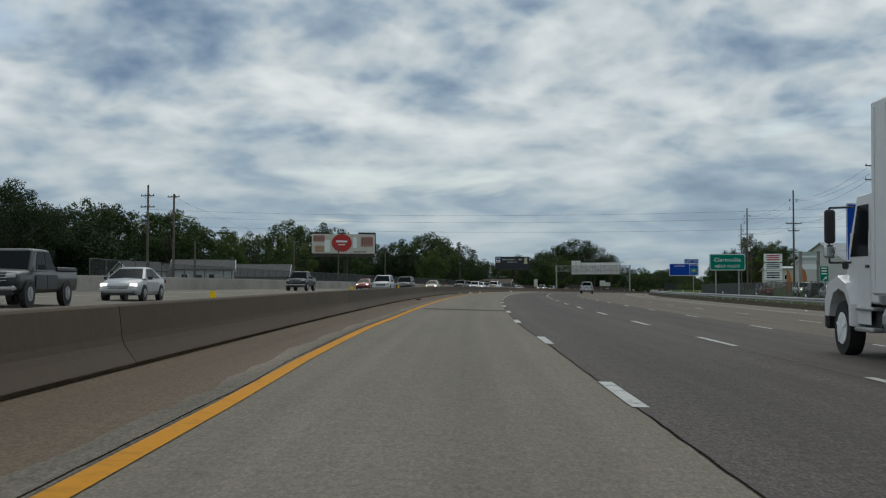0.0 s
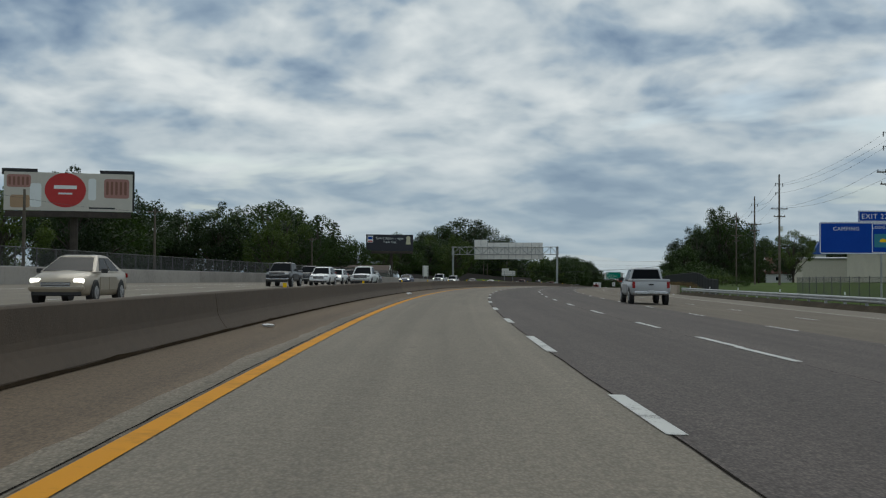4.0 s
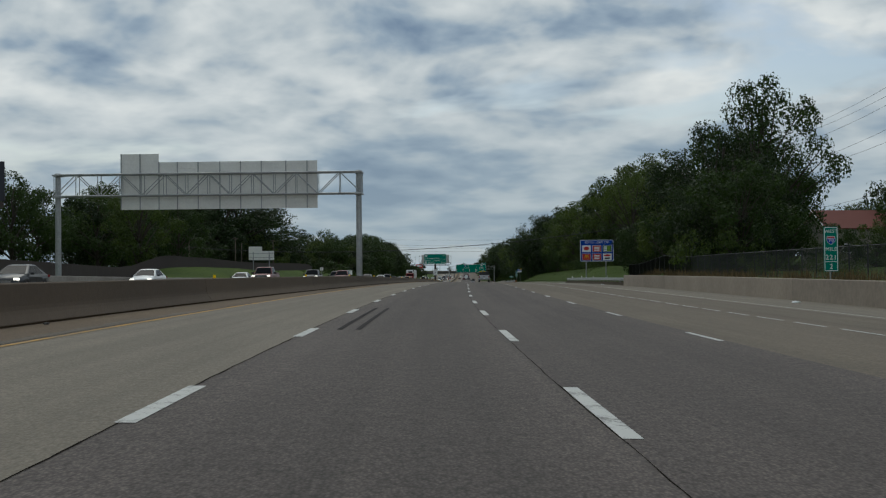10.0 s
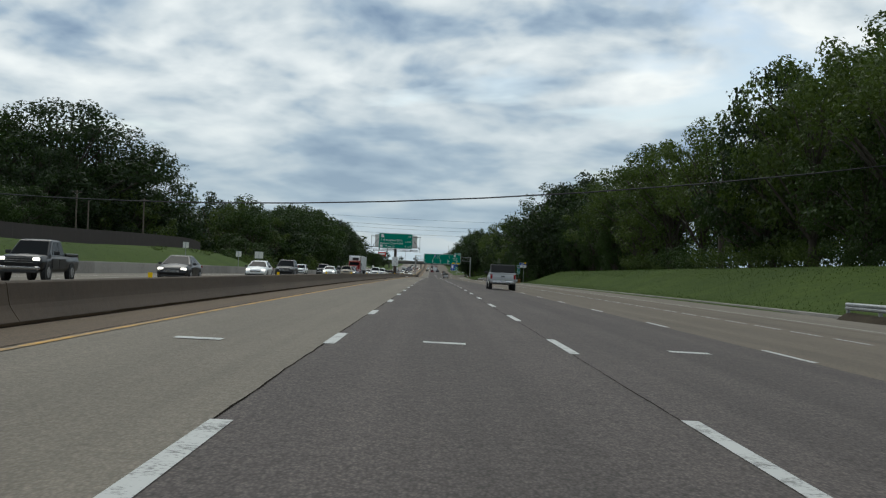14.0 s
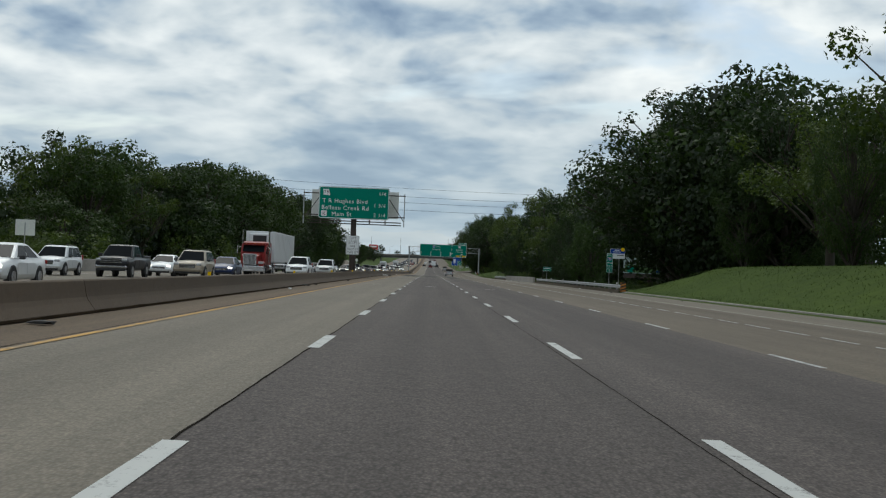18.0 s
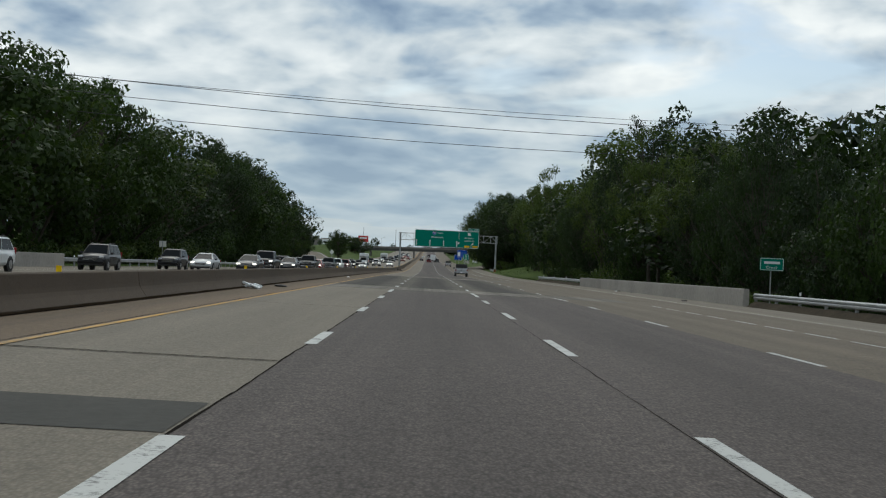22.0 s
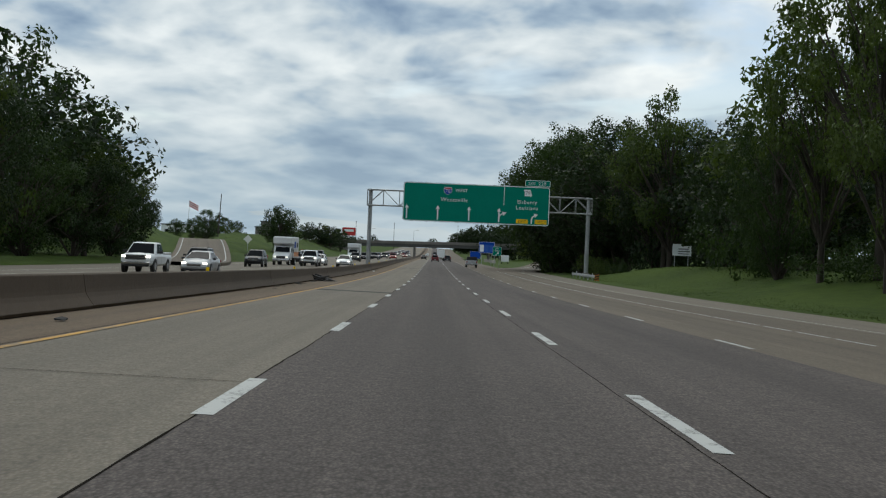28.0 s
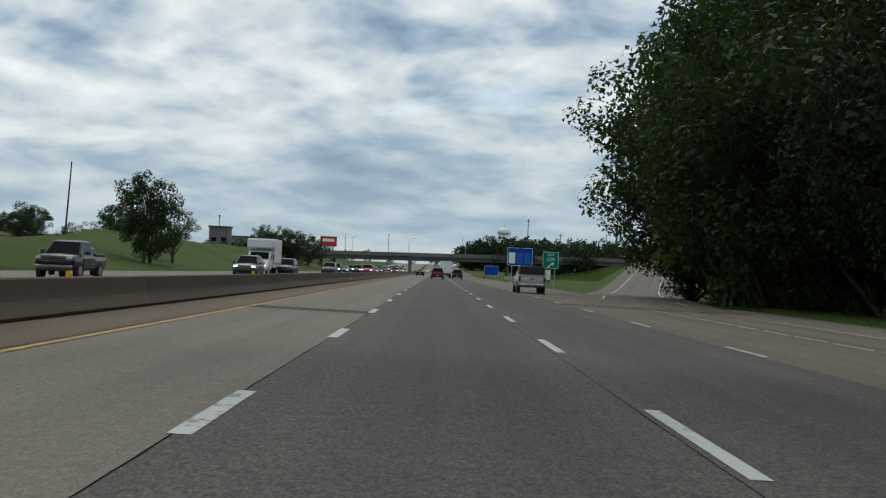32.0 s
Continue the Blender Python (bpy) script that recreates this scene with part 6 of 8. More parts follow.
def limb_mesh(paths, n=5):
    """Tapered bent limbs: each a list of (point, radius)."""
    vs, fs = [], []
    for p in paths:
        base = len(vs)
        for i, (q, r) in enumerate(p):
            q = Vector(q)
            ax = (Vector(p[min(i + 1, len(p) - 1)][0]) - Vector(p[max(i - 1, 0)][0])).normalized()
            u = ax.orthogonal().normalized()
            w = ax.cross(u)
            for k in range(n):
                t = 2 * math.pi * k / n
                vs.append(q + (u * math.cos(t) + w * math.sin(t)) * r)
            if i:
                b = base + (i - 1) * n
                for k in range(n):
                    fs.append((b + k, b + (k + 1) % n, b + n + (k + 1) % n, b + n + k))
    return vs, fs


def make_tree(seed, label, leaf, height=10.0, spread=0.40, bottom=0.16, clumps=34, clump_r=0.12, cards=4200, size=0.15, lean=0.0, kind="broad", trunk_r=0.022, category="tree"):
    """One tree ten units high at its base; scaled when planted."""
    rng = np.random.default_rng(seed)
    t = tagged(new("tree" if category == "tree" else "shrub"), label, category)
    cl, paths = [], []
    top = height * (0.78 if kind != "pine" else 0.97)
    trunk = [((lean * (i / 6) ** 2 * height + rng.normal() * 0.05 * i, rng.normal() * 0.05 * i, top * i / 6 - 0.15), height * trunk_r * (1.15 - i / 6.0 * 0.95)) for i in range(7)]
    if kind == "pine":
        for i in range(clumps):
            f = 0.22 + 0.76 * i / clumps
            a = i * 2.4 + rng.normal() * 0.3
            rr = height * spread * (1.05 - f) * rng.uniform(0.7, 1.2)
            z = height * f
            tip = (math.cos(a) * rr, math.sin(a) * rr, z + rr * 0.05)
            paths.append([((0, 0, z), height * 0.008), (tip, height * 0.003)])
            for e in (0.35, 0.6, 0.8, 1.0):
                cl.append((tip[0] * e, tip[1] * e, z + 0.05, height * clump_r * (1.1 - f * 0.6) * rng.uniform(0.7, 1.1)))
        cl.append((0, 0, height * 0.97, height * clump_r * 0.5))
    else:
        k = 0
        while len(cl) < clumps and k < 3000:
            k += 1
            p = rng.uniform(-1, 1, 3)
            rr = np.linalg.norm(p)
            if rr > 1 or rr < (0.35 if kind == "broad" else 0.2):
                continue
            f = (p[2] + 1) / 2
            wid = spread * (0.55 + 0.9 * math.sin(math.pi * min(1, f * 0.85 + 0.12)))
            q = (p[0] * height * wid + lean * height * f * f, p[1] * height * wid, height * (bottom + (0.985 - bottom - clump_r * 0.6) * f))
            r = height * clump_r * rng.uniform(0.6, 1.25) * (1.1 - 0.45 * f)
            if all((q[0] - c[0]) ** 2 + (q[1] - c[1]) ** 2 + (q[2] - c[2]) ** 2 > (0.55 * (r + c[3]) / 1.2) ** 2 for c in cl):
                cl.append((*q, r))
        for c in cl:
            if rng.uniform() < (0.55 if kind != "lacy" else 0.9):
                f = min(0.95, max(0.12, (c[2] / height) * 0.72))
                i = int(f * 6)
                s0 = Vector(trunk[i][0])
                e = Vector(c[:3])
                m = s0.lerp(e, 0.5) + Vector((rng.normal() * 0.15, rng.normal() * 0.15, 0.15))
                r0 = trunk[i][1] * 0.5
                paths.append([(s0, r0), (m, r0 * 0.6), (e, r0 * 0.2)])
    if kind != "shrub":
        v, f_ = limb_mesh([trunk] + paths)
        mesh_object("trunk", v, f_, M_BARK, t, smooth=True)
    v, f_ = leaf_cloud(rng, cl, cards, height * size / 10.0, 0.85 if kind != "pine" else 0.35)
    mesh_object("crown", v, f_, leaf, t)
    return t


PROTO = {
    "b": [make_tree(11, "broad leafy green roadside tree", M_LEAF, spread=0.36, cards=7800, size=0.188, clumps=44),
          make_tree(12, "broad green roadside tree with an uneven crown", M_LEAF, spread=0.32, bottom=0.12, cards=7800, size=0.188, clumps=40, lean=0.05),
          make_tree(14, "broad lighter green tree with a loose crown", M_LEAF_LIGHT, spread=0.36, bottom=0.06, clumps=52, clump_r=0.10, cards=7800, size=0.185),
          make_tree(13, "rounded green tree with a full crown", M_LEAF, spread=0.40, bottom=0.10, cards=7800, size=0.188, clumps=48)],
    "d": [make_tree(21, "dense dark green tree in a wood edge", M_LEAF_DARK, spread=0.36, bottom=0.03, clumps=60, cards=7800, size=0.188),
          make_tree(22, "dense dark tree with low hanging foliage", M_LEAF_DARK, spread=0.34, bottom=0.02, clumps=56, cards=7800, size=0.188, lean=-0.03),
          make_tree(23, "tall dense dark green tree", M_LEAF_DARK, spread=0.28, bottom=0.04, clumps=58, cards=7800, size=0.188)],
    "l": [make_tree(31, "light airy tree with gaps between its sprays", M_LEAF_LIGHT, spread=0.30, bottom=0.30, clumps=34, clump_r=0.085, cards=6500, size=0.13, kind="lacy"),
          make_tree(32, "thin-crowned pale green tree with bare limbs showing", M_LEAF_LIGHT, spread=0.27, bottom=0.36, clumps=28, clump_r=0.080, cards=5500, size=0.13, kind="lacy", lean=0.06),
          make_tree(33, "sparse yellowish green tree", M_LEAF_LIGHT, spread=0.32, bottom=0.22, clumps=38, clump_r=0.09, cards=7000, size=0.14, kind="lacy")],
    "n": [make_tree(61, "tall dark tree overhanging the verge", M_LEAF_DARK, spread=0.34, bottom=0.06, clumps=110, clump_r=0.088, cards=18500, size=0.118),
          make_tree(62, "tall dense tree at the wood's edge", M_LEAF, spread=0.32, bottom=0.04, clumps=120, clump_r=0.082, cards=18500, size=0.118, lean=0.03)],
    "p": [make_tree(41, "dark conifer with tiered drooping branches", M_LEAF_DARK, spread=0.36, clumps=46, clump_r=0.05, cards=8000, size=0.13, kind="pine")],
    "s": [make_tree(51, "low dense green shrub", M_LEAF, spread=0.62, bottom=-0.05, clumps=30, clump_r=0.22, cards=2300, size=0.37, kind="shrub", category="shrub"),
          make_tree(52, "tangled light green undergrowth shrub", M_LEAF_LIGHT, spread=0.75, bottom=-0.08, clumps=26, clump_r=0.22, cards=2100, size=0.37, kind="shrub", category="shrub")],
}
used = set()
planted = []


def plant(kind, y, o, h, group, wide=1.0):
    """Set a copy of a prototype on the ground with its top h metres over the road."""
    if kind in "bd" and h > 13 and y > 520 and (o > 0 and o < 29.5 or -38.5 < o < 0):
        kind = "n"
    b = stand(y, o)
    tall = max(1.2, road_z(y) + h - b.z)
    i = (int(abs(y) * 7 + abs(o) * 13)) % len(PROTO[kind])
    src = PROTO[kind][i]
    s = tall / 10.0
    sx = s * wide * (1.0 + 0.18 * math.sin(y * 1.7 + o))
    # crowns keep clear of the shoulder
    if o > 0:
        rim = 15.0 if 700 < y < 732 else 25.5 if 495 < y < 690 else 22.0 if 690 <= y < 1000 else 26.5 if 1000 <= y < 1088 else 8.0 if y < 1140 and y >= 1088 else 19.0
    else:
        rim = 26.0 if y > 1085 else 32.0
    reach = 10.0 * {"b": 0.40, "d": 0.38, "n": 0.37, "l": 0.30, "p": 0.32, "s": 0.72}[kind]
    sx = max(0.5 * s, min(sx, max(1.5, abs(o) - rim) / reach))
    m = pose(b.x, b.y, b.z - 0.1, 0, 0, (y * 37 + o * 11) % 360)
    if (kind, i) in used:
        t = copy_thing(src, m)
    else:
        t = src
        used.add((kind, i))
        t.matrix_basis = m
    t.scale = (sx, sx, s)
    tagged(t, group=group)
    planted.append((b.x, b.y))
    return t


TREES = {
    "left_1": (("d", 141, -92, 18), ("d", 157, -95, 17), ("d", 174, -98, 18), ("d", 185, -90, 17), ("b", 195, -80, 15), ("b", 199, -102, 20), ("b", 213, -82, 14), ("d", 231, -96, 19), ("b", 234, -84, 13), ("b", 241, -80, 12), ("b", 259, -84, 14),),
    "left_2": (("b", 268, -82, 14), ("d", 281, -77, 17), ("b", 288, -110, 17), ("b", 291, -78, 17), ("d", 299, -84, 14), ("d", 311, -83, 17), ("b", 313, -112, 17), ("d", 326, -86, 17), ("b", 334, -60, 14), ("d", 337, -72, 17), ("d", 339, -80, 17), ("b", 343, -70, 17), ("d", 346, -90, 17), ("b", 347, -115, 25), ("l", 350, -62, 17), ("b", 352, -89, 17), ("l", 361, -84, 19), ("b", 363, -60, 14), ("d", 377, -70, 15), ("b", 381, -64, 17), ("p", 389, -62, 15),),
    "left_3": (("d", 391, -66, 14), ("d", 410, -80, 19), ("b", 425, -92, 23), ("b", 426, -66, 13), ("l", 441, -62, 11), ("b", 449, -97, 26), ("l", 459, -80, 15), ("p", 461, -88, 21), ("b", 473, -64, 17), ("b", 480, -74, 14), ("b", 482, -70, 16), ("b", 482, -48, 17), ("l", 488, -85, 13), ("b", 489, -66, 16), ("b", 501, -60, 20), ("b", 508, -48, 19), ("b", 512, -62, 23),),
    "left_4": (("d", 524, -72, 18), ("l", 525, -95, 16), ("d", 531, -70, 23), ("b", 541, -54, 16), ("d", 553, -66, 23), ("d", 556, -54, 17), ("b", 560, -57, 17), ("b", 561, -50, 19), ("s", 565, -46, 9), ("b", 571, -60, 17), ("b", 583, -58, 22), ("d", 583, -50, 22), ("d", 587, -50, 10), ("b", 610, -52, 23), ("d", 616, -68, 26), ("l", 630, -46, 18), ("b", 631, -50, 20), ("b", 643, -38, 16),),
    "left_5": (("d", 655, -45, 17), ("l", 657, -40, 14), ("s", 660, -40, 7), ("s", 664, -40, 4), ("s", 691, -38, 7), ("b", 705, -46, 13), ("b", 711, -52, 15), ("b", 724, -44, 15), ("b", 730, -48, 17), ("l", 745, -42, 15), ("b", 750, -50, 18), ("s", 757, -38, 8), ("d", 762, -61, 20), ("b", 763, -44, 16), ("b", 767, -48, 18), ("d", 769, -43, 17), ("b", 774, -43, 18),),
    "left_6": (("b", 783, -54, 21), ("b", 798, -42, 20), ("b", 805, -42, 21), ("b", 816, -40, 21), ("d", 822, -50, 22), ("l", 825, -40, 20), ("b", 831, -40, 20), ("b", 847, -40, 22), ("b", 853, -38, 20), ("l", 874, -38, 19), ("d", 885, -40, 20), ("s", 899, -37, 9), ("b", 908, -38, 20),),
    "left_7": (("b", 915, -38, 20), ("b", 924, -43, 23), ("b", 927, -38, 20), ("b", 933, -38, 20), ("s", 941, -37, 11), ("b", 946, -38, 20), ("b", 951, -37, 20), ("d", 960, -42, 22), ("b", 963, -38, 20), ("b", 971, -36, 17), ("b", 986, -37, 18), ("l", 990, -36, 16), ("s", 994, -35, 8), ("b", 995, -37, 16), ("b", 1009, -36, 12), ("d", 1024, -36, 12), ("d", 1025, -44, 21), ("l", 1028, -36, 12), ("d", 1034, -35, 10), ("b", 1035, -46, 23),),
    "left_8": (("d", 1049, -38, 10), ("d", 1158, -64, 12), ("d", 1161, -60, 10), ("d", 1161, -64, 17),),
    "left_9": (("b", 1191, -36, 9), ("d", 1199, -55, 8), ("l", 1209, -37, 9), ("b", 1237, -80, 12), ("b", 1238, -66, 9), ("b", 1254, -80, 9), ("b", 1259, -75, 9), ("s", 1259, -60, 8), ("b", 1259, -66, 7), ("s", 1274, -70, 7),),
    "left_10": (("d", 1303, -94, 10), ("b", 1313, -70, 11), ("b", 1314, -66, 10), ("d", 1355, -80, 12), ("b", 1363, -84, 15), ("b", 1402, -44, 12),),
    "left_11": (("b", 1447, -76, 8), ("d", 1448, -71, 8), ("b", 1449, -66, 9), ("b", 1450, -61, 9), ("s", 1471, -60, 9), ("b", 1497, -46, 12),),
    "right_2": (("s", 296, 26, 4), ("l", 301, 40, 10), ("b", 303, 60, 11), ("s", 308, 24, 5), ("b", 323, 60, 10), ("s", 324, 24, 5), ("b", 343, 60, 10), ("b", 375, 40, 8), ("d", 385, 50, 12), ("d", 388, 59, 12),),
    "right_3": (("s", 395, 22, 6), ("b", 396, 24, 10), ("d", 400, 23, 9), ("d", 405, 22, 9), ("b", 408, 60, 13), ("b", 409, 24, 10), ("b", 412, 55, 11), ("b", 416, 22, 9), ("b", 418, 50, 12), ("b", 419, 60, 14), ("b", 420, 55, 11), ("b", 427, 22, 10), ("d", 432, 22, 10), ("d", 460, 59, 14), ("b", 473, 48, 14), ("b", 477, 56, 8), ("l", 501, 34, 12), ("l", 502, 30, 19), ("b", 508, 60, 11), ("l", 510, 34, 19), ("l", 512, 48, 13), ("l", 512, 52, 13), ("l", 515, 31, 20),),
    "right_4": (("b", 520, 31, 14), ("l", 521, 36, 22), ("l", 530, 30, 20), ("l", 535, 41, 24), ("b", 538, 32, 19), ("l", 539, 36, 23), ("l", 541, 52, 11), ("d", 545, 31, 21), ("b", 549, 30, 12), ("l", 559, 39, 26), ("l", 566, 31, 19), ("l", 579, 32, 20), ("l", 592, 31, 20), ("l", 596, 31, 19), ("b", 600, 30, 12), ("l", 604, 32, 20), ("l", 619, 31, 18), ("b", 623, 28, 15), ("b", 624, 28, 10), ("l", 633, 31, 20), ("l", 637, 31, 20), ("b", 642, 31, 15), ("b", 649, 28, 14),),
    "right_5": (("l", 657, 32, 15.5), ("l", 666, 32, 16), ("b", 677, 28, 13), ("d", 678, 32, 19), ("d", 683, 32, 20), ("d", 690, 30, 21), ("b", 695, 38, 23), ("d", 696, 31, 23), ("d", 703, 34, 24), ("d", 708, 30, 20), ("d", 717, 30, 21), ("d", 734, 27, 18), ("b", 745, 25, 12), ("b", 753, 25, 12), ("b", 761, 25, 10), ("b", 768, 25, 11), ("d", 773, 25, 8),),
    "right_6": (("d", 781, 25, 11), ("d", 793, 25, 13), ("b", 800, 25, 13), ("d", 805, 25, 11), ("d", 811, 25, 12), ("l", 817, 26, 14), ("l", 821, 25, 13), ("d", 822, 37, 17), ("d", 828, 33, 19), ("l", 836, 25, 14), ("l", 842, 25, 18), ("d", 847, 39, 21), ("d", 848, 25, 15), ("b", 854, 26, 21), ("l", 867, 25, 17), ("l", 877, 25, 17), ("l", 881, 25, 15), ("d", 895, 25, 15), ("b", 899, 25, 15), ("d", 903, 40, 28),),
    "right_7": (("d", 912, 25, 15), ("d", 919, 31, 20), ("d", 921, 25, 14), ("l", 931, 25, 17), ("d", 938, 34, 23), ("s", 942, 25, 5), ("l", 951, 25, 21), ("d", 951, 25, 13), ("l", 955, 25, 17), ("b", 959, 25, 15), ("l", 970, 25, 17), ("b", 972, 41, 28), ("l", 982, 25, 20), ("d", 992, 25, 16), ("s", 999, 25, 9), ("d", 1009, 29, 16), ("b", 1015, 29, 17), ("b", 1015, 37, 28), ("d", 1020, 29, 18), ("d", 1031, 29, 18), ("l", 1038, 29, 21),),
    "right_8": (("d", 1051, 29, 21), ("l", 1071, 29, 23), ("l", 1075, 30, 26), ("d", 1079, 29, 24), ("l", 1083, 29, 19), ("d", 1093, 29, 25), ("d", 1094, 24, 18), ("d", 1102, 24, 17), ("l", 1103, 30, 23), ("d", 1106, 25, 23), ("d", 1106, 24, 16), ("b", 1114, 21, 25), ("d", 1117, 25, 20), ("s", 1119, 24, 11), ("d", 1123, 26, 21), ("d", 1124, 27, 25), ("d", 1133, 26, 21), ("d", 1148, 27, 27),),
}
TREES["right_tall"] = (("d", 421, 27, 13), ("d", 450, 62, 13), ("b", 456, 67, 14), ("d", 468, 66, 15), ("d", 445, 69, 14), ("b", 478, 64, 14), ("b", 440, 45, 8.5), ("s", 436, 43, 5), ("b", 438, 49, 6.5), ("b", 446, 52, 7.5), ("l", 897, 35, 26), ("l", 892, 49, 25), ("l", 978, 27.5, 24), ("d", 1064, 33, 22), ("b", 1128, 23.0, 24), ("d", 1136, 23.5, 23), ("d", 1122, 20, 15), ("d", 1139, 21, 13))
TREES["left_bank"] = (("b", 1188, -36, 12), ("s", 1062, -41, 4.5), ("s", 1070, -44, 5), ("s", 1080, -47, 5.5), ("s", 1090, -50, 5.5), ("s", 1100, -53, 6), ("s", 1110, -56, 6.5), ("b", 1056, -44, 16), ("b", 1062, -47, 15), ("d", 1070, -52, 14), ("d", 1080, -56, 12), ("d", 1090, -57, 9.5), ("d", 1100, -60, 8), ("d", 1112, -64, 7.5), ("d", 1400, -47, 12), ("d", 1396, -50, 12.5), ("b", 1406, -53, 12), ("d", 1398, -42, 11.5), ("d", 1410, -39, 11))
TREES["right_overhang"] = (("b", 690, 33, 21), ("d", 716, 31, 22))


GROVE = (("n", 136, -84, 19.5, 1.0), ("n", 146, -86, 18.5, 1.0), ("d", 158, -84, 16.5, 1.2), ("d", 169, -86, 17, 1.2), ("b", 181, -85, 18.5, 1.1), ("l", 206, -86, 21, 1.1),
         ("n", 701, -83, 40, 1.3), ("n", 710, -76, 36, 1.1), ("n", 719, -70, 27, 1.05), ("n", 690, -93, 34, 1.2), ("n", 682, -80, 27, 1.2), ("d", 708, -79, 33, 1.2), ("n", 695, -88, 36, 1.1), ("d", 716, -73, 25, 1.2), ("b", 700, -66, 19, 1.2),
         ("b", 556, -68, 15, 1.0), ("d", 575, -71, 19.5, 1.1), ("n", 592, -80, 24.5, 1.1), ("n", 566, -74, 24, 1.1), ("n", 612, -85, 25, 1.1), ("b", 634, -86, 25, 1.1), ("d", 655, -88, 23, 1.1), ("b", 640, -76, 15, 1.1), ("d", 612, -73, 12, 1.2), ("b", 664, -77, 16, 1.1), ("d", 690, -69, 14, 1.2),
         ("n", 826, -68, 25.5, 1.1), ("l", 817, -77, 25, 1.1), ("n", 860, -46, 25, 1.1),
         ("s", 694, -43, 5.5, 1.0), ("s", 701, -40.5, 6.0, 1.0), ("b", 709, -42, 8.5, 1.2), ("b", 716, -47, 9.5, 1.2), ("b", 744, -58, 9, 1.1), ("b", 770, -66, 13, 1.1))


def height_fit(y, o, h):
    if o < 0 and 495 < y < 535:
        return 0.86
    if o < 0:
        return 1.2 if y < 330 and h < 18 else 1.10 if 700 < y < 850 else 1.04 if 850 <= y < 900 else 1.14 if 900 <= y < 1060 else 1.08
    return 0.86 if 420 < y < 446 else 0.96 if 1000 < y < 1060 else 1.10


def hides_board(y, o):
    """Trees that would stand in front of the property billboard."""
    return 708 < y < 765 and o > 0 and abs(o - 34.6 * (y - 652) / 112) < 7.5


for grp, rows in TREES.items():
    for kind, y, o, h in rows:
        if hides_board(y, o) or 535 < y < 715 and -73 < o < 0:
            continue
        if 1000 <= y < 1088 and o > 0:
            o = max(o, 39.0 if 1036 < y < 1067 else 32.0)
        plant(kind, y, o, h * height_fit(y, o, h), grp.split("_")[0] + " roadside trees")
plant("n", 426, 33.0, 23.4, "right roadside trees", 0.82)
plant("n", 417, 27.0, 17.0, "right roadside trees", 0.85)
plant("n", 433, 34.0, 19.0, "right roadside trees", 0.85)
plant("n", 463, 37.0, 21.0, "right roadside trees", 0.95)
plant("n", 476, 43.0, 22.0, "right roadside trees", 0.95)
plant("n", 703, 29.5, 25.0, "right roadside trees", 1.35)
# the tall grove behind the board fence, and the wood at the start
for kind, y, o, h, wide in GROVE:
    plant(kind, y, o, h, "left roadside trees", wide)
for y0, y1, o, n, h0, h1 in ((505, 690, 32.0, 12, 3.0, 5.0), (498, 640, 29.0, 16, 2.2, 3.8), (695, 765, 25.5, 8, 0.8, 1.6), (765, 840, 25.0, 8, 1.5, 4), (840, 1000, 26.5, 18, 2.5, 5), (1066, 1135, 22.5, 9, 2.5, 5), (996, 1034, 31.5, 5, 3, 6), (600, 800, -40, 12, 2.5, 5), (800, 1020, -38.5, 18, 3, 6), (232, 425, 22.5, 12, 1.8, 3.2), (300, 420, -46, 5, 2, 4)):
    for k in range(n):
        y = y0 + (y1 - y0) * (k + random.random()) / n
        plant("s", y, o + random.uniform(-0.6, 2.4), random.uniform(h0, h1) + (2.5 if 505 <= y < 690 and o > 0 else 0.0), "undergrowth", 1.0)


def joined_wood(name, rows, label, keep, grow):
    """Woods that close the view behind the first trees, as one mass."""
    vs, mats = [], []
    for n_, (y, o, h) in enumerate(rows):
        src = PROTO["d"][n_ % 3] if n_ % 4 else PROTO["b"][n_ % 3]
        me = [c for c in src.children if c.name.startswith("crown")][0].data
        v = np.empty(len(me.vertices) * 3)
        me.vertices.foreach_get("co", v)
        v = v.reshape(-1, 3, 3)[n_ % keep::keep]
        mid = v.mean(1, keepdims=True)
        v = (mid + (v - mid) * grow).reshape(-1, 3)
        b = stand(y, o)
        s = max(2.0, road_z(min(y, 2300)) + h - b.z) / 10.0
        a = n_ * 2.1
        x = v[:, 0] * math.cos(a) - v[:, 1] * math.sin(a)
        w = v[:, 0] * math.sin(a) + v[:, 1] * math.cos(a)
        vs.append(np.stack([x * s + b.x, w * s + b.y, v[:, 2] * s + b.z - 0.2], 1))
    vs = np.concatenate(vs)
    me = bpy.data.meshes.new(name)
    k = len(vs) // 3
    me.vertices.add(len(vs))
    me.vertices.foreach_set("co", vs.ravel())
    me.loops.add(len(vs))
    me.loops.foreach_set("vertex_index", np.arange(len(vs), dtype=np.int32))
    me.polygons.add(k)
    me.polygons.foreach_set("loop_start", np.arange(0, len(vs), 3, dtype=np.int32))
    me.materials.append(M_LEAF_DARK)
    me.update(calc_edges=True)
    return tagged(new(name, me), label, "woods", kind="stuff")


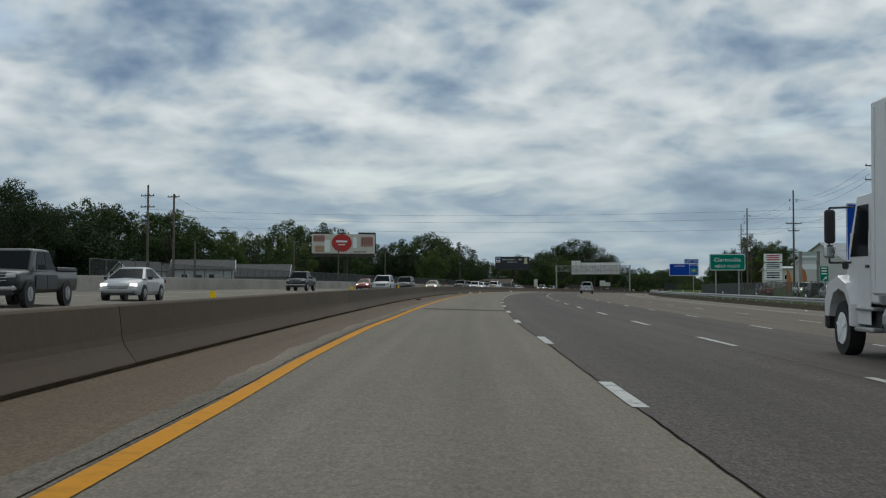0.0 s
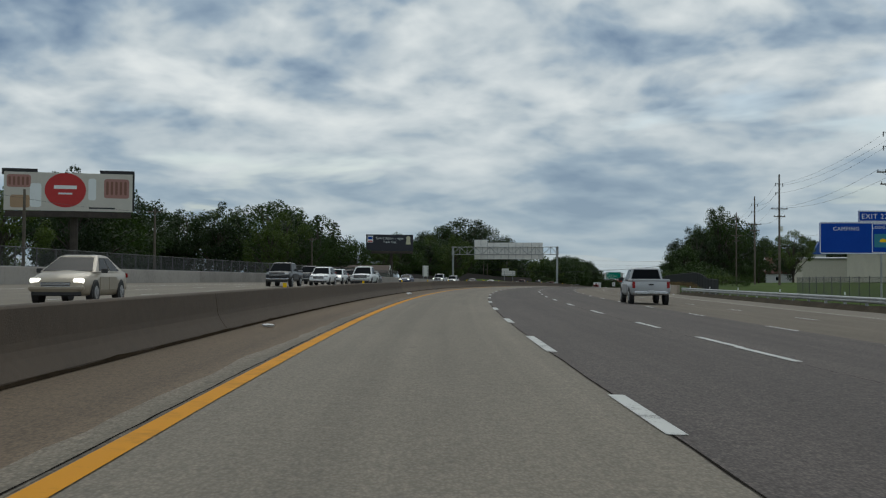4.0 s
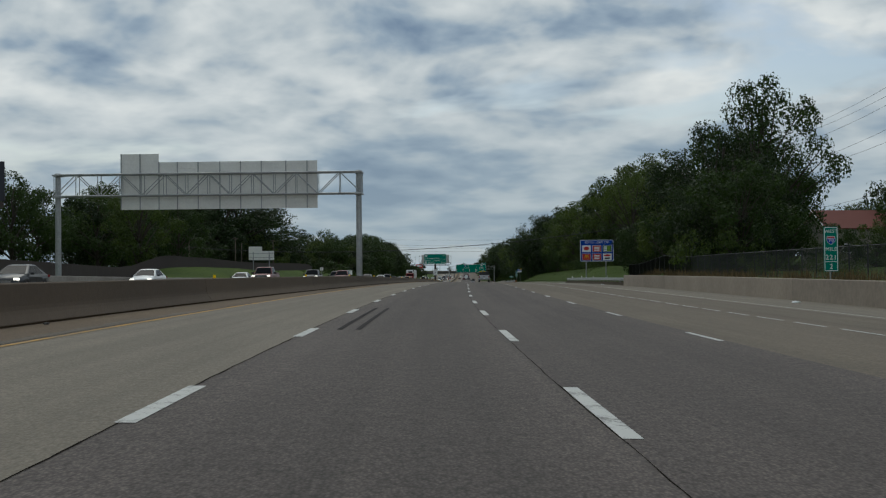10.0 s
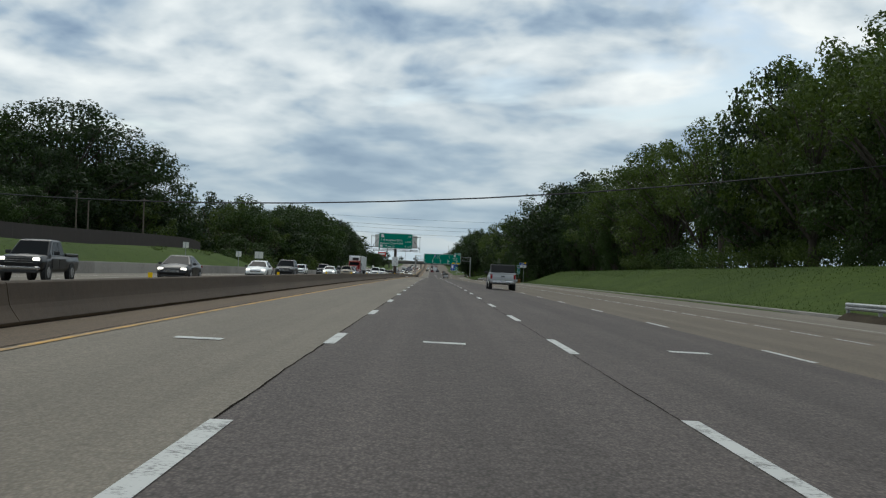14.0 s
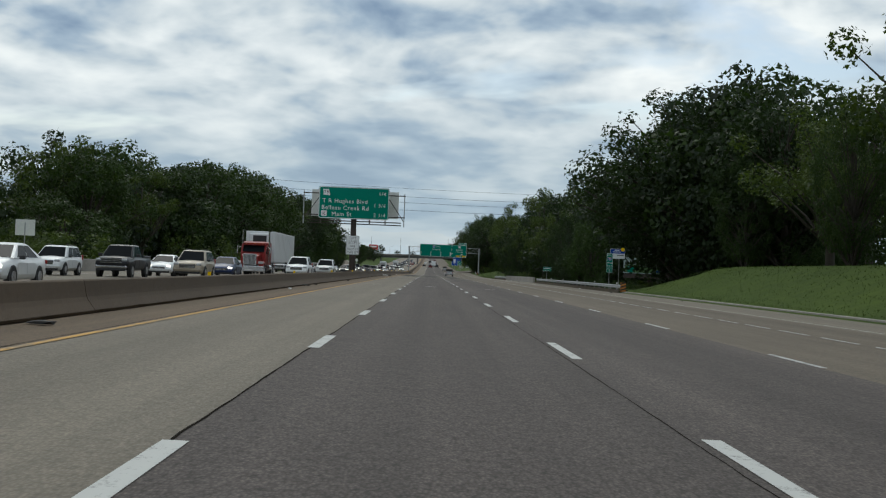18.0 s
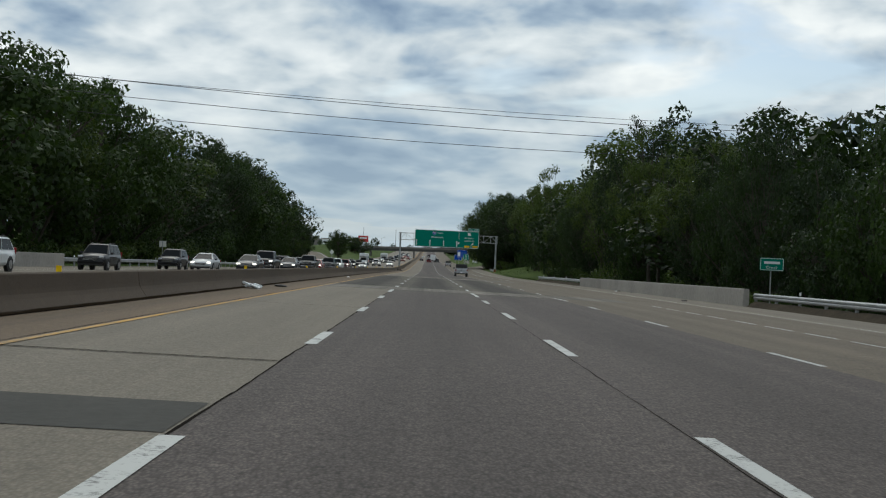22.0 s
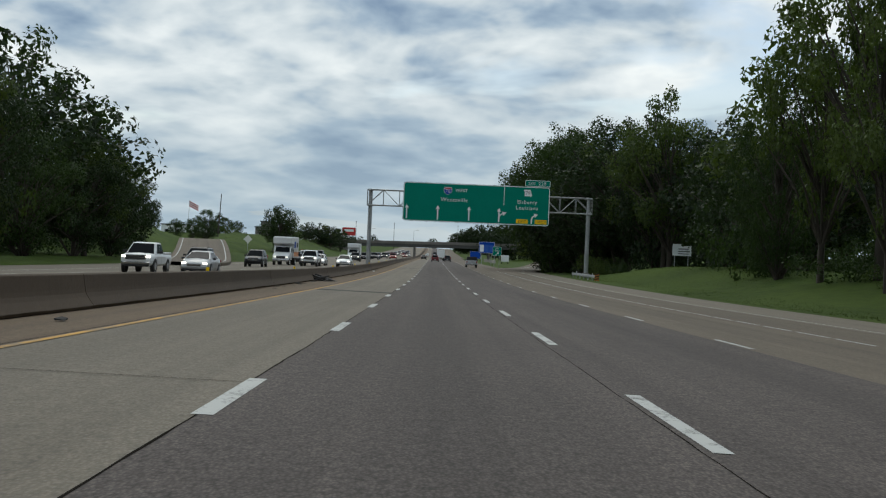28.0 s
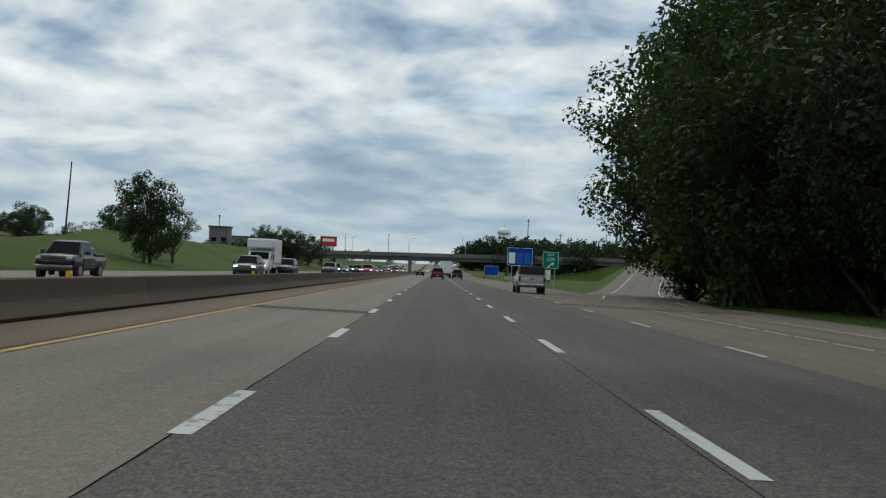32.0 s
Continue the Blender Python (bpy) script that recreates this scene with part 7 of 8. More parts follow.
BACK = ((510, 52, 15), (532, 51, 11), (548, 51, 15), (584, 44, 18), (590, 57, 20), (612, 60, 21), (647, 53, 18), (655, 52, 17), (682, 46, 17), (698, 44, 18), (719, 48, 16), (741, 44, 15), (767, 54, 18), (781, 42, 15), (792, 37, 15), (814, 51, 16), (844, 51, 14), (849, 52, 16), (883, 43, 14), (895, 50, 15), (904, 42, 19), (937, 38, 15), (943, 37, 18), (964, 46, 16), (984, 49, 15), (1023, 45, 22), (1035, 48, 25), (1069, 49, 24), (1077, 51, 24), (1107, 44, 25), (1120, 48, 24), (1143, 49, 19))
BACK += ((796, 40, 20), (803, 46, 20), (786, 48, 19), (800, 54, 20), (812, 40, 19), (778, 50, 18), (1159, 56, 20), (1191, 51, 22), (503, -64, 17), (525, -69, 16), (551, -59, 16), (557, -60, 17), (582, -57, 19), (616, -65, 16), (627, -57, 16), (668, -68, 19), (690, -67, 16), (717, -61, 16), (737, -48, 17), (754, -47, 16), (771, -58, 17), (796, -59, 17), (832, -60, 17), (864, -46, 18), (883, -53, 16), (891, -62, 20), (931, -47, 15), (953, -54, 19), (969, -46, 15), (999, -50, 20), (402, 54, 12), (467, 57, 11), (143, -102, 15), (168, -115, 15), (198, -123, 15), (239, -101, 16), (251, -105, 15), (283, -102, 12), (322, -124, 15), (433, -99, 17), (461, -90, 18), (483, -105, 15), (522, -100, 15), (557, -89, 16))
BACK += tuple((112 + 15 * k, -84 - 9 * (k % 3), 10.5 + 1.5 * (k % 2)) for k in range(16)) + ((506, 38, 11), (516, 44, 12), (524, 40, 11), (498, 44, 11), (534, 42, 12), (546, 43, 12))
BACK = tuple(r for r in BACK if not (535 < r[0] < 700 and -74 < r[1] < 0))
joined_wood("background_wood", BACK, "dark wood closing the view behind the roadside trees", 3, 1.6)
FARWOOD = [(1462 + 7 * (k % 5), 26 + 4.6 * k, 14.5 + 3.0 * random.random()) for k in range(26)]
FARWOOD += [(1450 + 30 * k, -60 - 50 * random.random(), 7 + 4 * random.random()) for k in range(20)]
FARWOOD += [(2250 + 9 * (k % 5), -420 + 22 * k + 300 * (k > 20), 11 + 5 * math.sin(k * 1.7)) for k in range(44)]
HILL = [(1735 + 8 * (k % 3), 15 + 2.4 * k, min(15.0 + 1.0 * k, 20.5) + 2.0 * math.sin(k * 2.3) - 0.16 * max(0, k - 24)) for k in range(44)]
HILL += [(1765 + 5 * (k % 3), 20 + 3.1 * k, 16.0 + 1.5 * math.sin(k * 1.3)) for k in range(32)]
joined_wood("hill_wood", HILL, "dense dark wood on the hill below the water tower", 5, 2.3)
joined_wood("far_wood", FARWOOD, "far dark woods along the horizon", 8, 2.6)

# grass blades on the near verges
rngg = np.random.default_rng(5)
for nm, y0, y1, o0, o1, n in (("verge_grass", 484, 676, 17.3, 26, 14000), ("verge_grass", 30, 224, 17.4, 26, 9000), ("verge_grass", 985, 1062, 18.6, 34, 7000), ("verge_grass", 860, 1000, 17.4, 20.5, 5000), ("verge_grass", 440, 590, -41, -30.6, 6000), ("verge_grass", 1085, 1170, 17, 30, 4000), ("verge_grass", 1090, 1400, -52, -31.5, 9000)):
    v, f_ = [], []
    for k in range(n):
        y, o = y0 + (y1 - y0) * rngg.random(), o0 + (o1 - o0) * rngg.random() ** 1.4
        b = stand(y, o)
        h, a = (0.03 + 0.06 * rngg.random()) * (1.3 if 480 < y < 680 and o > 0 else 1.0), rngg.random() * 6.28
        c, s = math.cos(a) * 0.025, math.sin(a) * 0.025
        lx, ly = (rngg.random() - 0.5) * 0.16, (rngg.random() - 0.5) * 0.16
        i = len(v)
        v += [(b.x - c, b.y - s, b.z - 0.02), (b.x + c, b.y + s, b.z - 0.02), (b.x + lx, b.y + ly, b.z + h)]
        f_.append((i, i + 1, i + 2))
    tagged(mesh_object(nm, v, f_, M_BLADES), "uneven green grass blades on the verge", "grass", kind="stuff")
# dry tufts along the top of the tan wall
M_DRY = material("dry_grass", (0.20, 0.135, 0.070), (0.10, 0.075, 0.038), 0.9, grain=1.0, stain=0.2, by_island=0.4, gloss=0.1)
v, f_ = [], []
for k in range(9000):
    y, o = 218 + 210 * rngg.random(), 17.9 + 1.3 * rngg.random()
    if noise.noise((y * 0.35, o, 4.0)) < -0.15:
        continue
    b = stand(y, o)
    h, a = 0.15 + 0.45 * rngg.random(), rngg.random() * 6.28
    c, s = math.cos(a) * 0.022, math.sin(a) * 0.022
    i = len(v)
    v += [(b.x - c, b.y - s, b.z - 0.02), (b.x + c, b.y + s, b.z - 0.02), (b.x + (rngg.random() - 0.5) * 0.3, b.y + (rngg.random() - 0.5) * 0.3, b.z + h)]
    f_.append((i, i + 1, i + 2))
tagged(mesh_object("dry_grass", v, f_, M_DRY), "dry brown grass tufts at the foot of the fence", "grass", kind="stuff")

# ---- vehicles ----
PAINTS = {k: plain("paint_" + k, c, 0.30, 0.10, 0.35) for k, c in (
    ("black", (0.010, 0.010, 0.012)), ("charcoal", (0.022, 0.024, 0.028)), ("maroon", (0.13, 0.012, 0.015)), ("silver", (0.42, 0.43, 0.44)),
    ("white", (0.74, 0.75, 0.75)), ("beige", (0.34, 0.29, 0.22)), ("blue", (0.016, 0.032, 0.095)), ("red", (0.24, 0.013, 0.011)))}
M_PLATE = plain("plate_bar", (0.60, 0.61, 0.62), 0.5)
M_ORANGE = plain("amber_lens", (0.70, 0.20, 0.02), 0.3)
M_TRAILER = plain("trailer_white", (0.70, 0.71, 0.71), 0.45, var=0.08)
M_BLUELENS = plain("blue_lens", (0.02, 0.05, 0.5), 0.3)


def prism(poly, half, inset=0.0, round_=0.09):
    """A side outline (y, z) spread across the width, its edges rounded inwards."""
    bm = bmesh.new()
    cy = sum(p[0] for p in poly) / len(poly)
    cz = sum(p[1] for p in poly) / len(poly)
    rings = []
    for x, k in ((-half, 1), (-half + round_ * 0.35, 0.45), (-half + round_ * 1.6, 0.0), (half - round_ * 1.6, 0.0), (half - round_ * 0.35, 0.45), (half, 1)):
        rings.append([bm.verts.new((x, y - (y - cy) * 0.022 * k, z - (z - cz) * (0.05 + inset) * k)) for y, z in poly])
    n = len(poly)
    for a, b in zip(rings, rings[1:]):
        for i in range(n):
            bm.faces.new((a[i], a[(i + 1) % n], b[(i + 1) % n], b[i]))
    bm.faces.new(rings[0])
    bm.faces.new(rings[-1])
    return bm


def plate_quad(corners, thick=0.012):
    """A thin pane laid on four corners, standing outwards along its normal."""
    bm = bmesh.new()
    c = [Vector(p) for p in corners]
    nrm = (c[1] - c[0]).cross(c[3] - c[0]).normalized() * thick
    lo = [bm.verts.new(p) for p in c]
    hi = [bm.verts.new(p + nrm) for p in c]
    bm.faces.new(hi)
    bm.faces.new(lo[::-1])
    for i in range(4):
        bm.faces.new((lo[i], lo[(i + 1) % 4], hi[(i + 1) % 4], hi[i]))
    return bm


def wheel(parent, x, y, r, w, side, rim=M_RIM, dual=False):
    bm = bmesh.new()
    add_rod(bm, (-w / 2, 0, 0), (w / 2, 0, 0), r * 0.97, n=20)
    add_rod(bm, (-w * 0.36, 0, 0), (w * 0.36, 0, 0), r, n=20)
    t = part("wheel", bm, M_TYRE, parent, "black rubber tyre")
    t.location = (x, y, r)
    bm = bmesh.new()
    add_rod(bm, (side * w * 0.35, 0, 0), (side * (w / 2 + 0.012), 0, 0), r * 0.62, r * 0.58, 16)
    add_rod(bm, (side * w * 0.45, 0, 0), (side * (w / 2 + 0.03), 0, 0), r * 0.2, n=10)
    for k in range(5):
        a = 2 * math.pi * k / 5
        add_box(bm, (0.02, r * 0.10, r * 0.52), (side * (w / 2 + 0.016), -math.sin(a) * r * 0.32, math.cos(a) * r * 0.32), Matrix.Rotation(a, 3, "X"))
    part("rim", bm, rim, t, "metal wheel rim")
    return t


def hull(rows):
    """A car's lower body: cross-sections from tail to nose, (y, half width, underside, side top, bonnet height)."""
    vs, fs, k = [], [], 13
    for i, (y, w, z0, z1, zc) in enumerate(rows):
        h = z1 - z0
        half = ((0.80, z0), (0.94, z0 + 0.05 * h), (0.985, z0 + 0.30 * h), (1.0, z0 + 0.62 * h), (0.965, z1 - 0.03), (0.80, z1 + (zc - z1) * 0.62))
        vs += [(-w * u, y, z) for u, z in half] + [(0.0, y, zc)] + [(w * u, y, z) for u, z in reversed(half)]
        if i:
            for j in range(k):
                a, c = (i - 1) * k + j, (i - 1) * k + (j + 1) % k
                fs.append((a, c, c + k, a + k))
    fs += [tuple(range(k - 1, -1, -1)), tuple(range((len(rows) - 1) * k, len(rows) * k))]
    bm = bmesh.new()
    bv = [bm.verts.new(v) for v in vs]
    for f in fs:
        bm.faces.new([bv[i] for i in f])
    return bm


def wheel_arches(v, w, axles, r):
    """Solid dark discs on the sides, standing in for the shaded openings behind the wheels."""
    for s in (1, -1):
        for a in axles:
            part("wheel_arch", rod((s * (w / 2 - 0.20), a, r), (s * (w / 2 + 0.004), a, r), r * 1.16, n=20), M_DARKTRIM, v)


def cabin(parent, base, top, zb, zt, wb, wt, windows, front=True, rear=True):
    """Greenhouse with rounded corners and a domed roof: base and top give (rear y, front y); windows divide the sides."""
    (br, bf), (tr, tf) = base, top
    bm = bmesh.new()

    def ring(w, r, f, z, c):
        pts = [(-w, r + c), (-w, f - c), (-w + c * 0.35, f - c * 0.3), (-w + c * 1.2, f), (w - c * 1.2, f), (w - c * 0.35, f - c * 0.3), (w, f - c), (w, r + c), (w - c * 0.35, r + c * 0.3), (w - c * 1.2, r), (-w + c * 1.2, r), (-w + c * 0.35, r + c * 0.3)]
        return [bm.verts.new((x, y, z)) for x, y in pts]

    hgt = zt - zb
    levels = [ring(wb, br, bf, zb - 0.03, 0.10), ring(wt, tr, tf, zt - 0.06, 0.12), ring(wt * 0.93, tr + 0.06, tf - 0.07, zt - 0.02, 0.12), ring(wt * 0.70, tr + 0.22, tf - 0.24, zt + 0.015, 0.12)]
    for lo, hi in zip(levels, levels[1:]):
        for i in range(12):
            bm.faces.new((lo[i], lo[(i + 1) % 12], hi[(i + 1) % 12], hi[i]))
    bm.faces.new(levels[-1])
    bm.faces.new(levels[0][::-1])
    part("cabin", bm, PAINTS["white"], parent)

    def grid(a, b, c, d, u, v):
        p = Vector(a).lerp(Vector(b), u)
        q = Vector(d).lerp(Vector(c), u)
        return p.lerp(q, v)

    zl, zh = zb - 0.03, zt - 0.06
    if front:
        f4 = [(wb, bf, zl), (-wb, bf, zl), (-wt, tf, zh), (wt, tf, zh)]
        part("windshield", plate_quad([grid(*f4, u, v) for u, v in ((0.045, 0.05), (0.955, 0.05), (0.935, 0.97), (0.065, 0.97))]), M_GLASS, parent, "dark reflecting windshield")
    if rear:
        r4 = [(-wb, br, zl), (wb, br, zl), (wt, tr, zh), (-wt, tr, zh)]
        part("rear_window", plate_quad([grid(*r4, u, v) for u, v in ((0.06, 0.12), (0.94, 0.12), (0.92, 0.95), (0.08, 0.95))]), M_GLASS, parent)
    for sd in (1, -1):
        s4 = [(sd * wb, br, zl), (sd * wb, bf, zl), (sd * wt, tf, zh), (sd * wt, tr, zh)]
        for u0, u1 in windows:
            q = [grid(*s4, u, v) for u, v in ((u0, 0.08), (u1, 0.08), (u1, 0.95), (u0, 0.95))]
            part("side_window", plate_quad(q if sd > 0 else q[::-1]), M_GLASS, parent)


def face_parts(v, w, L, zh, bumper_z, grille_z, lamps=M_LENS, grille_w=0.8, grille_h=0.22, tail_z=0.85, tail_h=0.16, chrome=False, plate_z=0.55, back=0.10):
    """Bumpers, grille, lamps and plates on the two ends."""
    f, r = L / 2, -L / 2
    name, mat = ("front_bumper", M_CHROME) if chrome else ("bumper_cover", PAINTS["white"])
    part(name, box((w * 0.90, 0.26, 0.20), (0, f - 0.10, bumper_z), bevel=0.07), mat, v)
    part(name.replace("front", "rear"), box((w * 0.90, 0.20, 0.20), (0, r + 0.06, bumper_z), bevel=0.06), mat, v)
    part("air_dam", box((w * 0.80, 0.20, 0.14), (0, f - 0.12, bumper_z - 0.16), bevel=0.03), M_DARKTRIM, v, "dark lower air dam")
    g = part("grille", box((w * grille_w * 0.62, 0.10, grille_h), (0, f - 0.04, grille_z), bevel=0.03), M_DARKTRIM, v)
    bm = bmesh.new()
    for k in (-1, 0, 1):
        add_box(bm, (w * grille_w * 0.60, 0.02, 0.024), (0, f + 0.015, grille_z + grille_h * 0.3 * k))
    part("grille_bar", bm, M_CHROME, g, "bright grille bars")
    for s in (1, -1):
        part("headlight", box((0.32, 0.20, 0.15), (s * (w / 2 - 0.27), f - back, zh), Matrix.Rotation(-s * 0.35, 3, "Z"), bevel=0.04), lamps, v, "clear headlight")
        part("tail_light", box((0.16, 0.10, tail_h), (s * (w / 2 - 0.13), r + 0.04, tail_z), bevel=0.02), M_TAIL, v, "red tail light")
    part("plate", box((0.32, 0.02, 0.15), (0, r - 0.055, plate_z)), M_PLATE, v)


def doors(v, w, spans, z0, z1):
    """Door skins standing just proud of the body."""
    for s in (1, -1):
        for y0, y1 in spans:
            part("door", box((0.012, y1 - y0 - 0.03, z1 - z0), (s * (w / 2 + 0.002), (y0 + y1) / 2, (z0 + z1) / 2), bevel=0.004), PAINTS["white"], v)


def mirrors(v, w, y, z, big=1.0):
    for s in (1, -1):
        part("mirror", box((0.20 * big, 0.09, 0.14 * big), (s * (w / 2 + 0.08 * big), y, z), bevel=0.025), M_DARKTRIM, v)


def base_thing(name, label, category, group):
    v = new(name)
    return tagged(v, label, category, group=group)


def make_sedan(lamps=M_LENS):
    v = base_thing("sedan", "sedan driving on the highway", "car", "traffic")
    L, w = 4.75, 1.82
    ax = (-1.36, 1.40)
    part("body", hull(((-2.37, 0.70, 0.45, 0.80, 0.84), (-2.30, 0.82, 0.30, 0.92, 0.97), (-1.90, 0.89, 0.24, 0.97, 1.04), (-1.0, 0.91, 0.22, 0.94, 1.00), (0.85, 0.91, 0.22, 0.92, 1.00), (1.30, 0.90, 0.22, 0.88, 0.99), (1.80, 0.88, 0.23, 0.80, 0.90), (2.18, 0.82, 0.26, 0.68, 0.78), (2.32, 0.74, 0.32, 0.60, 0.68), (2.38, 0.62, 0.38, 0.54, 0.60))), PAINTS["white"], v, smooth=True)
    cabin(v, (-1.98, 1.32), (-1.05, 0.30), 0.97, 1.46, 0.84, 0.60, ((0.17, 0.50), (0.53, 0.86)))
    face_parts(v, w, L, 0.68, 0.46, 0.56, lamps, 0.8, 0.16, 0.84, 0.15, back=0.16)
    mirrors(v, w, 0.80, 0.98)
    doors(v, w, ((-0.86, 0.02), (0.02, 0.98)), 0.40, 0.80)
    wheel_arches(v, w, ax, 0.33)
    for s in (1, -1):
        for a in ax:
            wheel(v, s * (w / 2 - 0.09), a, 0.33, 0.21, s)
    return v


def make_suv(lamps=M_LENS):
    v = base_thing("suv", "sport utility vehicle driving on the highway", "car", "traffic")
    L, w = 4.75, 1.90
    ax = (-1.38, 1.42)
    part("body", hull(((-2.37, 0.74, 0.50, 0.98, 1.02), (-2.28, 0.88, 0.36, 1.06, 1.12), (-1.80, 0.94, 0.30, 1.06, 1.13), (0.90, 0.95, 0.28, 1.03, 1.12), (1.25, 0.94, 0.28, 1.00, 1.13), (1.80, 0.92, 0.30, 0.95, 1.06), (2.16, 0.88, 0.33, 0.86, 0.98), (2.31, 0.80, 0.38, 0.76, 0.86), (2.38, 0.68, 0.44, 0.66, 0.74))), PAINTS["white"], v, smooth=True)
    cabin(v, (-2.30, 1.22), (-1.92, 0.36), 1.09, 1.74, 0.88, 0.70, ((0.07, 0.28), (0.30, 0.57), (0.60, 0.86)))
    face_parts(v, w, L, 0.86, 0.54, 0.74, lamps, 0.85, 0.26, 1.08, 0.32, back=0.15)
    mirrors(v, w, 0.84, 1.14)
    doors(v, w, ((-0.90, 0.02), (0.02, 0.98)), 0.46, 0.92)
    wheel_arches(v, w, ax, 0.37)
    for s in (1, -1):
        part("roof_rail", rod((s * 0.58, -1.6, 1.80), (s * 0.58, 0.1, 1.80), 0.02), M_DARKTRIM, v)
        for a in ax:
            wheel(v, s * (w / 2 - 0.10), a, 0.37, 0.23, s)
    return v


def make_pickup(lamps=M_LENS, load=False):
    v = base_thing("pickup_truck", "pickup truck driving on the highway", "pickup truck", "traffic")
    L, w = 5.85, 2.02
    ax = (-1.75, 1.88)
    part("body", hull(((-2.92, 0.96, 0.58, 1.12, 1.14), (-2.88, 1.00, 0.48, 1.17, 1.19), (-1.0, 1.00, 0.44, 1.17, 1.19), (1.30, 1.00, 0.42, 1.14, 1.22), (1.75, 0.99, 0.42, 1.12, 1.24), (2.50, 0.97, 0.46, 1.07, 1.20), (2.78, 0.94, 0.50, 1.00, 1.14), (2.88, 0.88, 0.56, 0.92, 1.05), (2.92, 0.80, 0.62, 0.84, 0.94))), PAINTS["white"], v, smooth=True)
    cabin(v, (-0.90, 1.68), (-0.74, 0.82), 1.18, 1.90, 0.93, 0.74, ((0.07, 0.40), (0.44, 0.80)))
    bm = bmesh.new()
    for s in (1, -1):
        add_box(bm, (0.10, 2.02, 0.14), (s * (w / 2 - 0.09), -1.88, 1.24), bevel=0.03)
    add_box(bm, (w - 0.12, 0.08, 0.14), (0, -2.86, 1.24), bevel=0.03)
    part("bed_rail", bm, PAINTS["white"], v)
    part("bed_floor", box((w - 0.3, 1.9, 0.03), (0, -1.86, 1.205)), M_DARKTRIM, v, "dark truck bed liner")
    face_parts(v, w, L, 1.00, 0.60, 0.94, lamps, 1.05, 0.32, 1.00, 0.34, chrome=True, plate_z=0.66, back=0.08)
    mirrors(v, w, 1.06, 1.30, 1.3)
    doors(v, w, ((-0.72, 0.30), (0.30, 1.36)), 0.56, 1.04)
    wheel_arches(v, w, ax, 0.41)
    part("tailgate_handle", box((0.26, 0.03, 0.07), (0, -2.935, 1.02)), M_DARKTRIM, v)
    if load:
        part("bed_cover", box((w - 0.22, 1.98, 0.66), (0, -1.88, 1.61), bevel=0.07), M_DARKTRIM, v, "dark topper over the truck bed")
    for s in (1, -1):
        for a in ax:
            wheel(v, s * (w / 2 - 0.12), a, 0.41, 0.26, s)
    return v


def big_wheels(v, xs, ys, r=0.51, w=0.28, rim=None):
    for y in ys:
        for x in xs:
            wheel(v, x, y, r, w, 1 if x > 0 else -1, rim or M_SIGNWHITE)


def make_tractor():
    v = base_thing("semi_tractor", "red long-nosed semi tractor with chrome grille", "truck", "trucks")
    red = PAINTS["red"]
    part("frame_rail", box((0.9, 7.2, 0.30), (0, -0.3, 0.85)), M_DARKTRIM, v)
    part("hood", prism([(1.35, 1.05), (1.35, 1.98), (2.9, 1.80), (3.25, 1.72), (3.30, 1.05)], 0.72), red, v)
    part("cab", prism([(-0.25, 0.95), (-0.25, 2.75), (0.75, 2.75), (1.30, 2.02), (1.36, 0.95)], 1.08), red, v)
    part("sleeper", prism([(-1.95, 0.95), (-1.95, 2.95), (-1.0, 3.02), (-0.27, 2.88), (-0.27, 0.95)], 1.15), red, v)
    part("windshield", plate_quad([(0.94, 1.325, 2.08), (-0.94, 1.325, 2.08), (-0.90, 0.80, 2.66), (0.90, 0.80, 2.66)]), M_GLASS, v, "dark reflecting windshield")
    part("visor", box((2.0, 0.35, 0.06), (0, 0.98, 2.74)), red, v)
    for s in (1, -1):
        q = [(s * 1.082, 0.15, 1.95), (s * 1.082, 1.12, 1.95), (s * 1.082, 0.80, 2.55), (s * 1.082, 0.15, 2.55)]
        part("side_window", plate_quad(q if s > 0 else q[::-1]), M_GLASS, v)
        part("exhaust_stack", rod((s * 1.16, -0.1, 1.2), (s * 1.16, -0.1, 4.0), 0.075, n=10), M_CHROME, v)
        part("fuel_tank", rod((s * 0.92, -1.8, 0.75), (s * 0.92, -0.2, 0.75), 0.33, n=14), M_CHROME, v)
        part("fender", prism([(1.75, 0.75), (1.9, 1.12), (2.4, 1.28), (2.9, 1.12), (3.15, 0.75), (2.9, 0.72), (2.75, 1.0), (2.4, 1.12), (2.1, 1.0), (1.95, 0.72)], 0.20), red, v).location.x = s * 0.95
        part("headlight", box((0.42, 0.10, 0.20), (s * 0.95, 3.18, 1.15), bevel=0.03), M_LENS, v)
        part("mirror", box((0.10, 0.12, 0.62), (s * 1.42, 1.0, 2.25), bevel=0.02), M_CHROME, v)
        part("mirror_arm", rod((s * 1.07, 0.95, 2.45), (s * 1.42, 1.0, 2.45), 0.018), M_CHROME, v)
    g = part("grille", box((1.15, 0.08, 0.92), (0, 3.31, 1.42), bevel=0.02), M_CHROME, v, "tall chrome grille")
    bm = bmesh.new()
    for k in range(9):
        add_box(bm, (0.05, 0.03, 0.80), (-0.44 + 0.11 * k, 3.36, 1.42))
    part("grille_bar", bm, M_DARKTRIM, g)
    part("front_bumper", box((2.45, 0.18, 0.48), (0, 3.38, 0.62), bevel=0.04), M_CHROME, v, "chrome bumper")
    for k in range(5):
        part("marker_light", box((0.12, 0.06, 0.05), (-0.72 + 0.36 * k, 0.62, 2.80)), M_ORANGE, v)
    big_wheels(v, (-1.0, 1.0), (2.42,), rim=M_CHROME)
